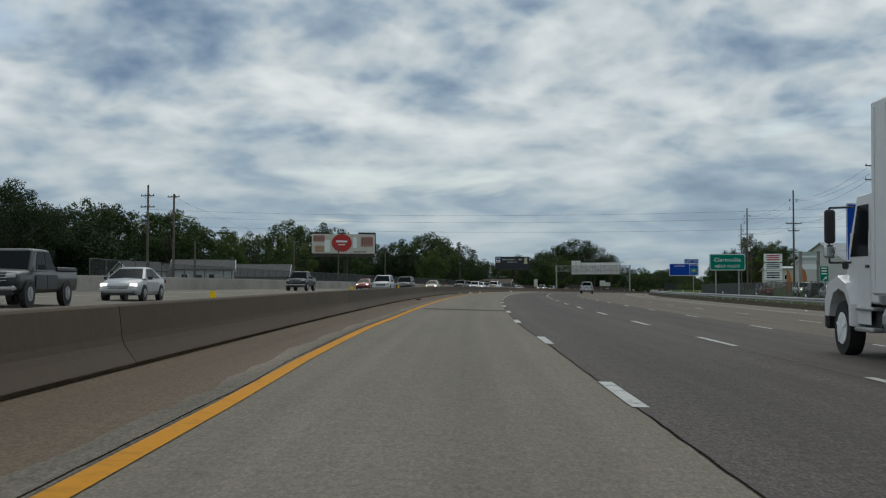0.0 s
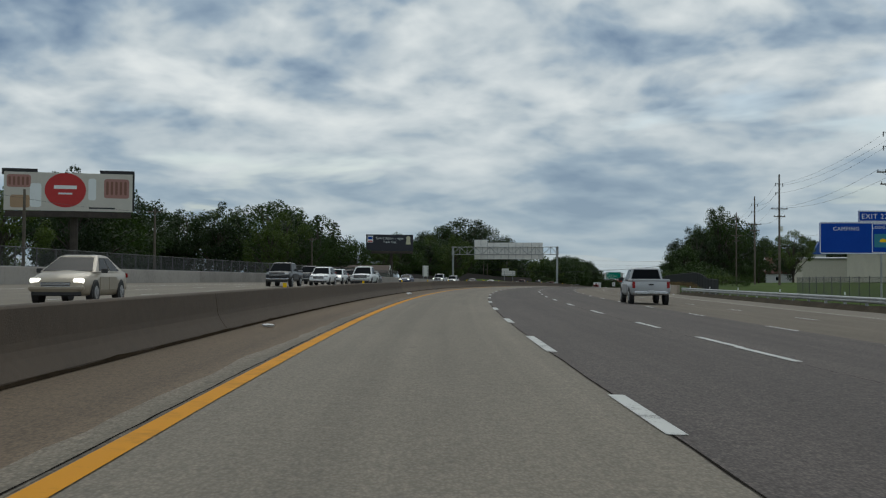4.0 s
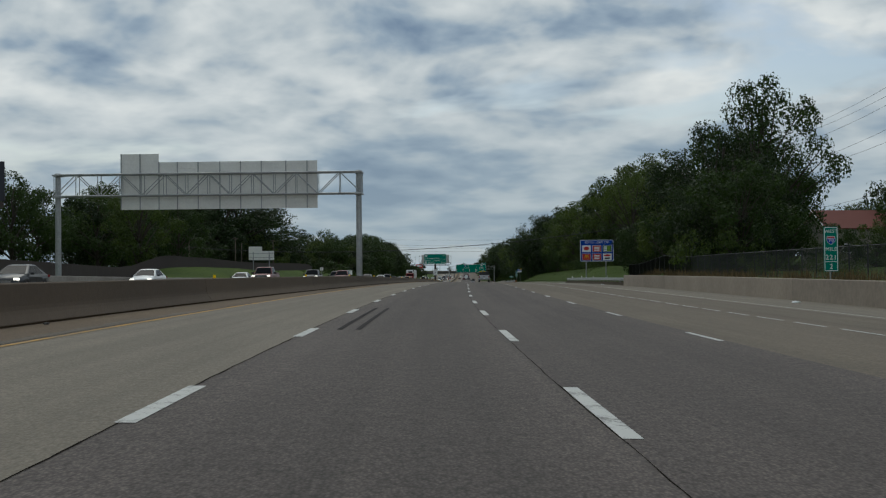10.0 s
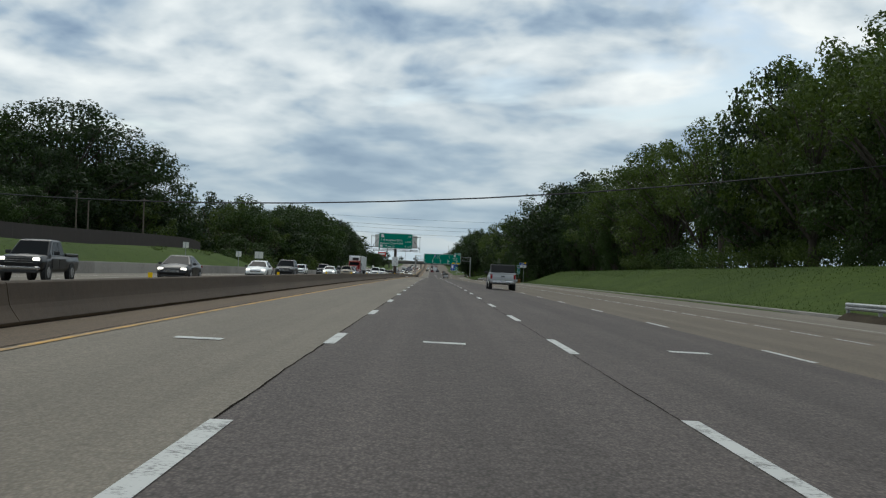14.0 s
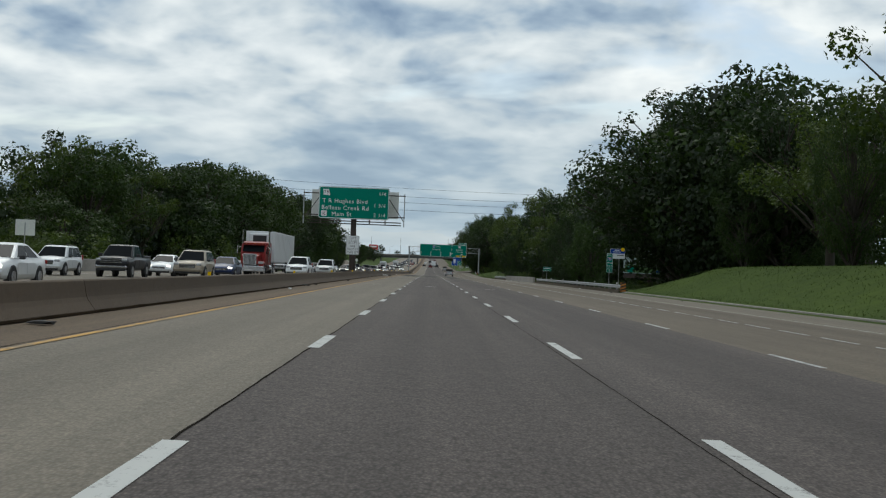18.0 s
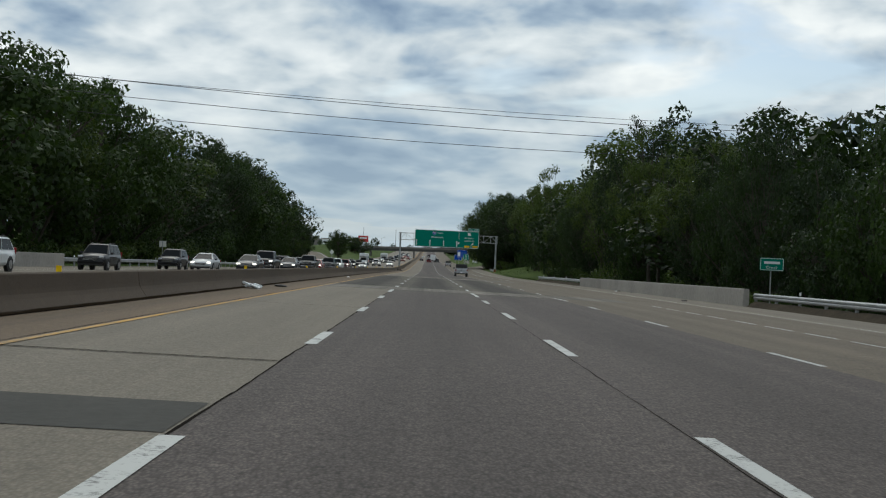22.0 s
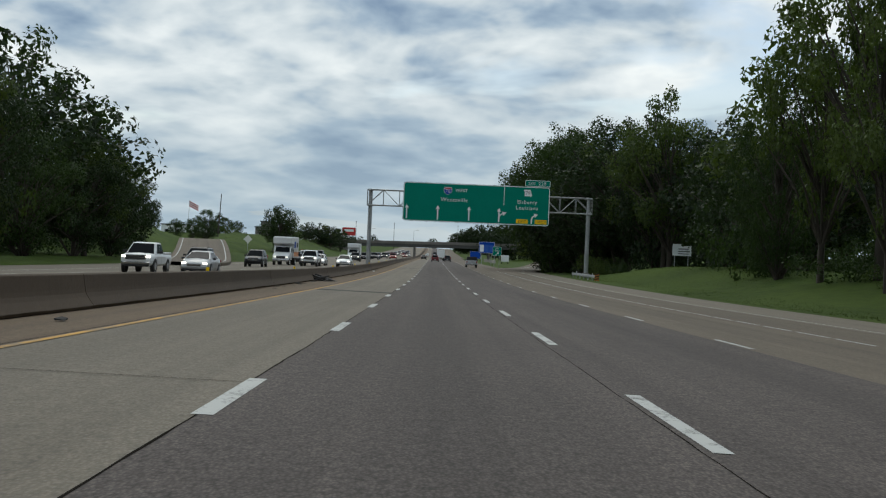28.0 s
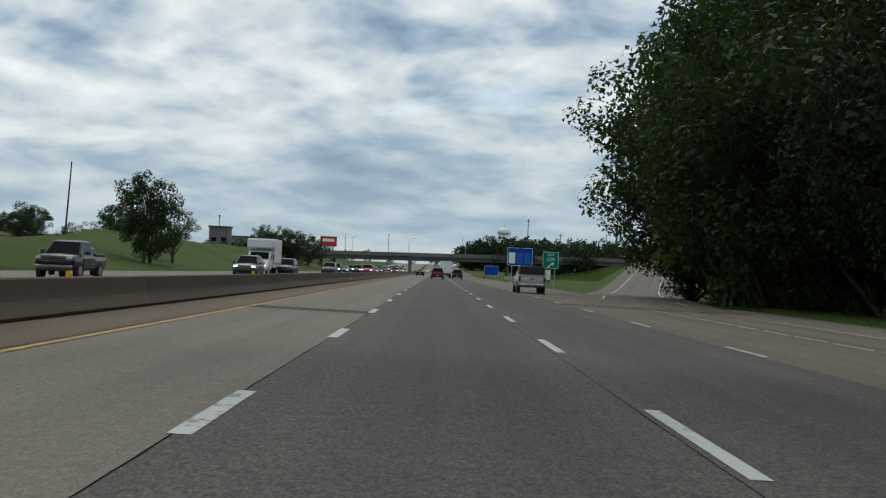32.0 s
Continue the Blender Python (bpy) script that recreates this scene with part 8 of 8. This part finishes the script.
    big_wheels(v, (-0.98, 0.98), (-2.1, -3.4), w=0.50, rim=M_CHROME)
    return v


def make_trailer():
    v = base_thing("semi_trailer", "white refrigerated box trailer behind the red tractor", "trailer", "trucks")
    part("box_body", box((2.6, 15.8, 2.75), (0, -7.9, 2.62), bevel=0.03), M_TRAILER, v, "white ribbed trailer box")
    bm = bmesh.new()
    for k in range(16):
        for s in (1, -1):
            add_box(bm, (0.03, 0.05, 2.6), (s * 1.305, -0.5 - k, 2.62))
    part("side_rib", bm, M_TRAILER, v)
    part("cooling_unit", box((1.9, 0.5, 1.7), (0, 0.24, 2.95), bevel=0.08), M_TRAILER, v)
    part("cooling_grille", box((1.2, 0.05, 0.8), (0, 0.50, 3.2)), M_DARKTRIM, v)
    part("lower_rail", box((2.62, 15.8, 0.14), (0, -7.9, 1.22)), M_STEEL, v)
    for s in (1, -1):
        part("landing_leg", box((0.14, 0.14, 0.9), (s * 0.8, -3.0, 0.70)), M_DARKTRIM, v)
    part("rear_frame", box((2.6, 0.12, 2.9), (0, -15.86, 2.6)), M_STEEL, v)
    big_wheels(v, (-1.0, 1.0), (-13.2, -14.5), w=0.50)
    return v


def make_box_truck(label, cab_mat, bars):
    v = base_thing("box_truck", label, "truck", "trucks")
    part("frame_rail", box((0.9, 7.4, 0.24), (0, -0.4, 0.80)), M_DARKTRIM, v)
    part("hood", prism([(1.9, 0.75), (1.9, 1.55), (2.9, 1.32), (3.35, 1.10), (3.38, 0.60), (1.9, 0.60)], 0.98), cab_mat, v)
    part("cab", prism([(0.75, 0.62), (0.75, 2.25), (1.45, 2.28), (2.02, 1.55), (2.05, 0.62)], 1.02), cab_mat, v)
    part("windshield", plate_quad([(0.88, 2.03, 1.60), (-0.88, 2.03, 1.60), (-0.82, 1.53, 2.20), (0.82, 1.53, 2.20)]), M_GLASS, v)
    part("cargo_box", box((2.45, 5.2, 2.55), (0, -2.0, 2.20), bevel=0.04), M_TRAILER, v, "white cargo box")
    part("attic", box((2.40, 1.2, 0.85), (0, 1.15, 3.00), bevel=0.10), M_TRAILER, v, "white overhang above the cab")
    for k, (y, z, a, h, m) in enumerate(bars):
        for s in (1, -1):
            part("side_bar", box((0.012, a, h), (s * 1.232, y, z)), m, v, "plain coloured band")
    for s in (1, -1):
        q = [(s * 1.022, 0.95, 1.55), (s * 1.022, 1.80, 1.55), (s * 1.022, 1.45, 2.12), (s * 1.022, 0.95, 2.12)]
        part("side_window", plate_quad(q if s > 0 else q[::-1]), M_GLASS, v)
        part("headlight", box((0.34, 0.08, 0.18), (s * 0.72, 3.32, 0.98), bevel=0.03), M_LAMP, v)
        part("mirror", box((0.10, 0.12, 0.42), (s * 1.28, 1.7, 1.75), bevel=0.02), M_DARKTRIM, v)
        part("tail_light", box((0.2, 0.05, 0.12), (s * 1.0, -4.62, 0.95)), M_TAIL, v)
    part("rear_door", box((2.2, 0.04, 2.3), (0, -4.62, 2.15)), M_TRAILER, v)
    part("grille", box((1.05, 0.06, 0.32), (0, 3.38, 0.95)), M_DARKTRIM, v)
    part("front_bumper", box((2.1, 0.16, 0.24), (0, 3.42, 0.58), bevel=0.03), M_CHROME, v)
    big_wheels(v, (-0.88, 0.88), (2.6,), 0.42, 0.26)
    big_wheels(v, (-0.85, 0.85), (-2.6,), 0.42, 0.46)
    return v


def make_day_cab():
    """White delivery truck beside the camera's lane."""
    v = base_thing("delivery_truck", "white conventional-cab delivery truck with a tall van body", "truck", "trucks")
    wht = PAINTS["white"]
    part("frame_rail", box((0.9, 8.6, 0.28), (0, -2.6, 0.85)), M_DARKTRIM, v)
    part("hood", prism([(-0.15, 1.05), (-0.15, 1.92), (0.3, 1.80), (0.9, 1.58), (1.10, 1.30), (1.12, 0.95), (0.75, 0.98)], 0.82), wht, v)
    part("cab", prism([(-1.75, 0.95), (-1.75, 2.80), (-1.55, 2.92), (-0.62, 2.90), (-0.12, 1.95), (-0.10, 0.95)], 1.10), wht, v)
    part("windshield", plate_quad([(0.98, -0.10, 2.0), (-0.98, -0.10, 2.0), (-0.92, -0.56, 2.84), (0.92, -0.56, 2.84)]), M_GLASS, v)
    for s in (1, -1):
        q = [(s * 1.104, -1.25, 1.80), (s * 1.104, -0.26, 1.80), (s * 1.104, -0.68, 2.70), (s * 1.104, -1.25, 2.70)]
        part("side_window", plate_quad(q if s > 0 else q[::-1]), M_GLASS, v, "dark side window")
        d = part("door", box((0.014, 1.12, 1.62), (s * 1.104, -0.80, 1.42)), wht, v)
        part("door_handle", box((0.03, 0.16, 0.05), (s * 1.118, -1.22, 1.62)), M_DARKTRIM, d)
        fen = [(1.00, 0.70), (1.02, 1.02), (0.72, 1.36), (0.20, 1.48), (-0.30, 1.34), (-0.62, 0.95), (-0.66, 0.55), (-0.52, 0.55), (-0.48, 0.92), (-0.24, 1.16), (0.10, 1.24), (0.44, 1.16), (0.66, 0.92), (0.74, 0.70)]
        part("fender", prism(fen, 0.22), wht, v, "flared white front fender").location.x = s * 1.00
        part("running_board", box((0.42, 1.0, 0.08), (s * 0.98, -1.2, 0.52), bevel=0.02), M_STEEL, v)
        part("step", box((0.40, 0.95, 0.06), (s * 0.98, -1.2, 0.88), bevel=0.02), M_STEEL, v)
        part("battery_box", box((0.36, 0.9, 0.34), (s * 0.84, -1.2, 0.70)), M_DARKTRIM, v)
        part("fuel_tank", rod((s * 0.85, -3.6, 0.72), (s * 0.85, -2.1, 0.72), 0.32, n=14), M_STEEL, v)
        part("mirror", box((0.20, 0.10, 0.62), (s * 1.42, -0.05, 2.36), bevel=0.04), M_DARKTRIM, v, "tall black side mirror")
        part("wide_mirror", box((0.22, 0.12, 0.24), (s * 1.42, -0.05, 1.90), bevel=0.04), M_CHROME, v)
        bm = bmesh.new()
        for z in (2.70, 1.70):
            add_rod(bm, (s * 1.08, -0.32, z), (s * 1.42, -0.02, z), 0.02)
        add_rod(bm, (s * 1.42, -0.02, 1.70), (s * 1.42, -0.02, 2.70), 0.02)
        part("mirror_arm", bm, M_DARKTRIM, v)
        part("headlight", box((0.34, 0.10, 0.24), (s * 0.92, 1.02, 1.10), bevel=0.03), M_LENS, v)
        part("hood_mirror", box((0.12, 0.06, 0.16), (s * 1.02, 0.35, 1.66), bevel=0.03), M_DARKTRIM, v)
    part("front_bumper", box((2.35, 0.20, 0.40), (0, 1.10, 0.66), bevel=0.05), M_DARKTRIM, v)
    part("cargo_box", box((2.55, 7.6, 3.25), (0, -5.72, 2.75), bevel=0.04), M_TRAILER, v, "tall white van body")
    bm = bmesh.new()
    for k in range(13):
        for s in (1, -1):
            add_box(bm, (0.02, 0.05, 3.0), (s * 1.278, -2.1 - 0.6 * k, 2.77))
    part("side_rib", bm, M_TRAILER, v)
    big_wheels(v, (-1.02, 1.02), (0.10,), 0.50, 0.28)
    big_wheels(v, (-0.95, 0.95), (-6.6,), 0.50, 0.52)
    return v


VEH = {"sedan": make_sedan(), "suv": make_suv(), "pickup": make_pickup()}
VEH_USED = set()
KIND_WORDS = {"sedan": "sedan", "suv": "sport utility vehicle", "pickup": "pickup truck"}


def drive(kind, colour, y, o, face=-1, group="opposite traffic", where="on the opposite carriageway", z=None):
    src = VEH[kind]
    p = at(y, o) if z is None else z
    m = pose(p.x, p.y, p.z + 0.012, math.degrees(math.atan((road_z(y + 2) - road_z(y - 2)) / 4)) * (1 if face > 0 else -1), 0, heading(y) + (0 if face > 0 else 180))
    if kind in VEH_USED:
        v = copy_thing(src, m)
    else:
        v = src
        v.matrix_basis = m
        VEH_USED.add(kind)
    for c in v.children_recursive:
        if c.data and c.name.split(".")[0] in ("body", "cabin", "bed_rail", "door", "bumper_cover"):
            c.material_slots[0].link = "OBJECT"
            c.material_slots[0].material = PAINTS[colour]
        elif c.data and c.name.split(".")[0] == "headlight" and int(y) % 3 == 0:
            c.material_slots[0].link = "OBJECT"
            c.material_slots[0].material = M_LAMP
    return tagged(v, "%s %s %s" % (colour, KIND_WORDS[kind], where), group=group)


TRAFFIC = {
    "pickup": {"black": ((76, -22.4), (489, -18.7), (641, -18.7), (813, -15), (853, -15), (1099, -18.7)), "charcoal": ((-1, -18.7), (188, -18.7), (219, -22.4), (459, -18.7), (730, -22.4), (884, -15)),
               "maroon": ((420, -18.7), (918, -15)), "silver": ((321, -22.4), (751, -22.4)), "white": ((208, -15), (900, -15), (981, -18.7), (1050, -15))},
    "sedan": {"beige": ((129, -15),), "black": ((503, -15), (727, -15), (1182, -18.7)), "blue": ((287, -22.4), (656, -15)), "charcoal": ((237, -18.7), (361, -22.4), (803, -15), (832, -15), (832, -18.7)),
              "red": ((116, -22.4), (864, -15)), "silver": ((12, -18.7), (713, -15), (803, -18.7), (980, -15)), "white": ((388, -22.4), (427, -22.4), (536, -15), (609, -15), (653, -18.7), (1055, -11.3), (1061, -15))},
    "suv": {"beige": ((644, -15),), "black": ((101, -15), (243, -22.4), (257, -22.4), (556, -15), (784, -22.4), (808, -22.4), (857, -18.7), (999, -18.7), (1030, -18.7), (1055, -22.4)), "charcoal": ((879, -18.7), (1066, -18.7), (1134, -15), (1159, -15)),
            "maroon": ((461, -15),), "silver": ((82, -15), (336, -22.4), (704, -18.7), (912, -18.7)), "white": ((206, -18.7), (234, -22.4), (442, -22.4), (640, -22.4), (671, -11.3), (687, -22.4), (698, -11.3), (762, -22.4), (842, -18.7))},
}
for kind, rows in TRAFFIC.items():
    for colour, places in rows.items():
        for y, o in places:
            drive(kind, colour, y, o)
rv = random.Random(8)
for k in range(26):
    drive(rv.choice(("sedan", "suv", "pickup", "suv")), rv.choice(("white", "silver", "charcoal", "black", "red", "blue")), 1205 + 17 * k + rv.uniform(-4, 4), rv.choice((-11.3, -15, -18.7, -18.7)))
# vehicles going ahead
for kind, colour, y, o in (("pickup", "silver", 157, 6.4), ("suv", "maroon", 1226, 0.05), ("suv", "charcoal", 1262, 3.7), ("sedan", "red", 1330, 0.1), ("sedan", "black", 1305, -3.6), ("suv", "white", 1372, 3.7), ("sedan", "silver", 1440, 0.1), ("suv", "black", 1462, 3.7), ("sedan", "white", 1510, -3.6), ("pickup", "charcoal", 1560, 0.1), ("suv", "red", 1620, 3.7)):
    drive(kind, colour, y, o, 1, "traffic ahead", "driving ahead in its lane")
VEH["loaded"] = make_pickup(load=True)
KIND_WORDS["loaded"] = "pickup truck with bed topper"
for y in (528, 898, 1127):
    drive("loaded", "silver", y, 5.0 if y < 1000 else 6.6, 1, "traffic ahead", "driving ahead between lanes")
# parked in the yard behind the fence
for k, (kind, colour) in enumerate((("sedan", "silver"), ("suv", "black"), ("pickup", "white"), ("sedan", "red"), ("suv", "charcoal"), ("sedan", "white"), ("pickup", "blue"), ("suv", "silver"))):
    y, o = 92 + 15.5 * k, 32.5 + (k % 3) * 1.4
    drive(kind, colour, y, o, 1 if k % 2 else -1, "parked cars", "parked in the yard behind the fence", stand(y, o))


def set_on(v, y, o, face=-1):
    p = at(y, o)
    v.matrix_basis = pose(p.x, p.y, p.z + 0.012, math.degrees(math.atan((road_z(y + 2) - road_z(y - 2)) / 4)) * (1 if face > 0 else -1), 0, heading(y) + (0 if face > 0 else 180))
    return v


set_on(make_tractor(), 675, -15.6)
set_on(make_trailer(), 677.9, -15.6)
set_on(make_box_truck("white rental box truck with plain coloured bands", M_TRAILER, ((-2.0, 1.35, 5.0, 0.55, M_ORANGE), (-0.6, 2.5, 1.6, 0.8, M_BLUE), (-3.2, 2.5, 1.4, 0.6, M_DARKTRIM))), 1054, -18.7)
set_on(make_box_truck("white box truck with its headlights on", M_TRAILER, ((-2.0, 1.2, 5.0, 0.2, M_STEEL),)), 1152, -16.5)
set_on(make_box_truck("white box truck with a small green mark", M_TRAILER, ((-2.0, 2.5, 0.8, 0.8, M_GREEN),)), 1300, 1.9, 1)
set_on(make_day_cab(), -18.9, 4.5, 1)
pol = drive("suv", "white", 1112, -22.4)
tagged(pol, "white patrol vehicle with a roof light bar")
lb = part("light_bar", box((1.15, 0.28, 0.12), (0, -0.6, 1.82), bevel=0.03), M_DARKTRIM, pol, "roof light bar")
for s, m in ((1, M_RED), (-1, M_BLUELENS)):
    part("lamp", box((0.45, 0.29, 0.10), (s * 0.32, -0.6, 1.83), bevel=0.02), m, lb)

# ---- overpass and what lies beyond it ----
Y_OP = 1460.0
M_OVER = material("overpass_concrete", (0.21, 0.195, 0.175), (0.12, 0.11, 0.10), 0.9, grain=2, stain=0.1, bump=0.2, by_object=0.15)
M_GIRDER = material("girder_paint", (0.085, 0.085, 0.08), (0.05, 0.05, 0.048), 0.7, grain=2, stain=0.2)
ov = tagged(new("overpass"), "plain concrete highway overpass on a median pier", "overpass", kind="structure")
RZO = -3.18
# the crossing road climbs gently eastwards
ov.rotation_euler = (0, -0.0155, 0)
ov.location = (0, 0, 0.14)
part("deck", box((112, 11.6, 0.30), (14, Y_OP + 5.8, RZO + 7.15)), M_OVER, ov)
for e in (0.15, 11.45):
    part("parapet", box((112, 0.30, 1.0), (14, Y_OP + e, RZO + 7.78), bevel=0.03), M_OVER, ov, "concrete parapet")
    for k in range(29):
        part("parapet_joint", box((0.03, 0.31, 0.94), (-42 + 4 * k, Y_OP + e - 0.004, RZO + 7.78)), M_JOINT, ov)
for k in range(6):
    part("girder", box((110, 0.42, 1.35), (14, Y_OP + 0.7 + 2.05 * k, RZO + 6.33)), M_GIRDER, ov, "dark steel girder")
for x in (-9.3, -36.0, 24.5):
    b = part("bent_cap", box((1.0, 11.0, 0.60), (x, Y_OP + 5.8, RZO + 5.35), bevel=0.06), M_OVER, ov)
    for k in range(3):
        part("column", rod((x, Y_OP + 1.6 + 4.2 * k, RZO - 1.0), (x, Y_OP + 1.6 + 4.2 * k, RZO + 5.05), 0.50, n=16), M_OVER, b, "round concrete column")
for s, x in ((-1, -42.0), (1, 68.0)):
    part("abutment", box((4.0, 12.2, 3.6), (x, Y_OP + 5.8, RZO + 5.4)), M_OVER, ov)
for k in range(6):
    x = -30 + 20 * k
    lm = tagged(new("street_lamp"), "slim grey street lamp on the overpass", "street lamp", group="overpass lamps")
    lm.location = (x, Y_OP + 12.5, RZO + 7.2)
    part("pole", rod((0, 0, 0), (0, 0, 6.0), 0.09, 0.05), M_STEEL, lm)
    part("arm", rod((0, 0, 6.0), (1.6, 0, 6.4), 0.04), M_STEEL, lm)
    part("lamp_head", box((0.7, 0.3, 0.14), (1.9, 0, 6.4), bevel=0.03), M_STEEL, lm)

# embankments that carry the crossing road
def bank(name, x0, x1, out):
    vs, fs = [], []
    for i, (x, top) in enumerate(((x0, RZO + 0.2), (x0 + (x1 - x0) * 0.12, RZO + 3.6), (x0 + (x1 - x0) * 0.2, RZO + 6.9), (x1, RZO + 6.9))):
        for y, f in ((Y_OP - 16, 0.0), (Y_OP - 0.5, 1.0), (Y_OP + 12, 1.0), (Y_OP + 28, 0.0)):
            vs.append((x, y, RZO - 0.5 + (top - RZO + 0.5) * f))
        if i:
            b = (i - 1) * 4
            for j in range(3):
                fs.append((b + j, b + j + 1, b + j + 5, b + j + 4) if out > 0 else (b + j + 4, b + j + 5, b + j + 1, b + j))
    tagged(mesh_object(name, vs, fs, M_GRASS), "grassy embankment under the overpass end", "embankment", kind="structure")


bank("embankment_east", 28.0, 190.0, -1)
bank("embankment_west", -38.5, -190.0, 1)

# water tower on legs, far behind
wt = tagged(new("water_tower"), "white domed water tower on slender legs", "water tower")
wt.location = (60.5, 2160.0, 15.6)
wt.scale = (0.64, 0.64, 0.64)
bm = bmesh.new()
prof_w = ((0.0, 0.0), (6.4, 0.9), (9.0, 3.2), (9.4, 5.8), (8.2, 8.6), (5.2, 10.6), (0.6, 11.4))
rings = [[bm.verts.new((r * math.cos(2 * math.pi * k / 24), r * math.sin(2 * math.pi * k / 24), 34.0 + z)) for k in range(24)] for r, z in prof_w[1:]]
for a, b in zip(rings, rings[1:]):
    for k in range(24):
        bm.faces.new((a[k], a[(k + 1) % 24], b[(k + 1) % 24], b[k]))
bm.faces.new(rings[0][::-1])
bm.faces.new(rings[-1])
part("tank", bm, M_SIGNWHITE, wt, "white domed tank", True)
part("walkway", rod((0, 0, 36.6), (0, 0, 36.9), 10.0, n=24), M_STEEL, wt)
part("riser", rod((0, 0, -16), (0, 0, 34.5), 1.4, n=12), M_SIGNWHITE, wt)
part("mast", rod((0, 0, 45.3), (0, 0, 52), 0.25, 0.12), M_STEEL, wt)
for k in range(6):
    a = math.pi / 3 * k
    part("leg", rod((9.3 * math.cos(a), 9.3 * math.sin(a), -16), (8.4 * math.cos(a), 8.4 * math.sin(a), 36), 0.45, n=8), M_SIGNWHITE, wt)

# slim lighting masts and poles in the distance
for x, y, h in ((33, 1490, 22), (52, 1560, 19), (77, 1600, 21), (96, 1640, 21), (130, 1700, 24), (62, 1500, 16), (-82, 1500, 19), (-30, 1800, 20), (-64, 1900, 21), (20, 2000, 22)):
    mk = tagged(new("light_mast"), "slim grey lighting mast in the distance", "light mast", group="far masts")
    mk.location = (x, y, road_z(y) - 0.5)
    part("pole", rod((0, 0, 0), (0, 0, h), 0.22, 0.12), M_RUST, mk)
    part("crown_ring", rod((0, 0, h - 0.8), (0, 0, h - 0.4), 0.5, n=10), M_STEEL, mk)
fm = tagged(new("flag_mast"), "dark bare mast standing on the grassy rise", "mast")
fm.location = (-56.9, 1224.9, gz(-56.9, 1224.9) - 0.2)
part("pole", rod((0, 0, 0), (0.5, 0, 9.5 - gz(-56.9, 1224.9) + 3.0), 0.16, 0.10), M_RUST, fm)
fl = tagged(new("flagpole"), "tall white flagpole with a small drooping flag", "flagpole")
fl.location = (-119.5, 1500, 0.0)
part("pole", rod((0, 0, 0), (0, 0, 21), 0.16, 0.08), M_STEEL, fl)
for r in range(5):
    bm = bmesh.new()
    prev = None
    for i in range(9):
        c = [bm.verts.new((0.1 + 0.55 * i, 0.25 * math.sin(i * 0.9), 20.5 - 0.52 * r - 0.26 * i - e)) for e in (0.0, 0.52)]
        if prev:
            bm.faces.new((prev[0], c[0], c[1], prev[1]))
        prev = c
    f_ = part("flag_stripe", bm, (M_RED, M_SIGNWHITE)[r % 2], fl, "rippled flag stripe")
    f_.modifiers.new("thickness", "SOLIDIFY").thickness = 0.02
# low buildings on the rise
for k, (x, y, w, d, h, m) in enumerate(((-118, 1500, 26, 14, 5.5, M_SIGNWHITE), (-86, 1560, 18, 12, 6.5, M_OVER), (-150, 1440, 22, 14, 6.0, M_OVER), (-66, 1640, 30, 16, 5.0, M_SIGNWHITE), (-77, 1475, 7, 6, 8.5, M_OVER), (95, 1570, 40, 20, 6.0, M_SIGNWHITE), (64, 1530, 20, 10, 4.5, M_OVER))):
    bl_ = tagged(new("shop_building"), ("pale flat-roofed roadside building" if m is M_SIGNWHITE else "grey flat-roofed building on the rise"), "building", group="far buildings")
    bl_.location = (x, y, gz(x, y) - 0.3 if y < 1440 else road_z(y) + 4.5)
    part("wall", box((w, d, h + 4), (0, 0, h / 2 - 2)), m, bl_)
    part("roof", box((w + 0.8, d + 0.8, 0.5), (0, 0, h + 0.25)), M_GIRDER, bl_, "dark roof edge")
    n = max(2, int(w / 5))
    for i in range(n):
        part("window", box((1.8, 0.08, 1.4), (-w / 2 + w * (i + 0.5) / n, -d / 2 - 0.03, h * 0.5)), M_GLASS, bl_)
rs = tagged(new("roadside_sign"), "red and white pole sign above the trees", "sign")
rs.location = (-46, 1560, road_z(1560) - 5.5)
for s in (-2, 2):
    part("post", rod((s, 0, 0), (s, 0, 15), 0.25), M_STEEL, rs)
part("panel", box((7, 0.6, 4.2), (0, -0.3, 16.5), bevel=0.05), M_RED, rs, "plain red panel")
part("pale_band", box((5, 0.1, 1.2), (0, -0.65, 17.0)), M_SIGNWHITE, rs)
# pale wall and parked trailers along the far merge lane
parapet("wall_merge", 19.5, 1300, 1388, 1.0, "pale concrete wall beside the far merge lane")
tt = tagged(new("parked_trailer"), "small white trailer parked beside the ramp", "trailer")
tt.location = at(1290, 22.0)
part("box_body", box((2.2, 5.0, 2.0), (0, 0, 1.75), bevel=0.05), M_TRAILER, tt)
for s in (1, -1):
    wheel(tt, s * 1.0, 0.0, 0.36, 0.22, s)
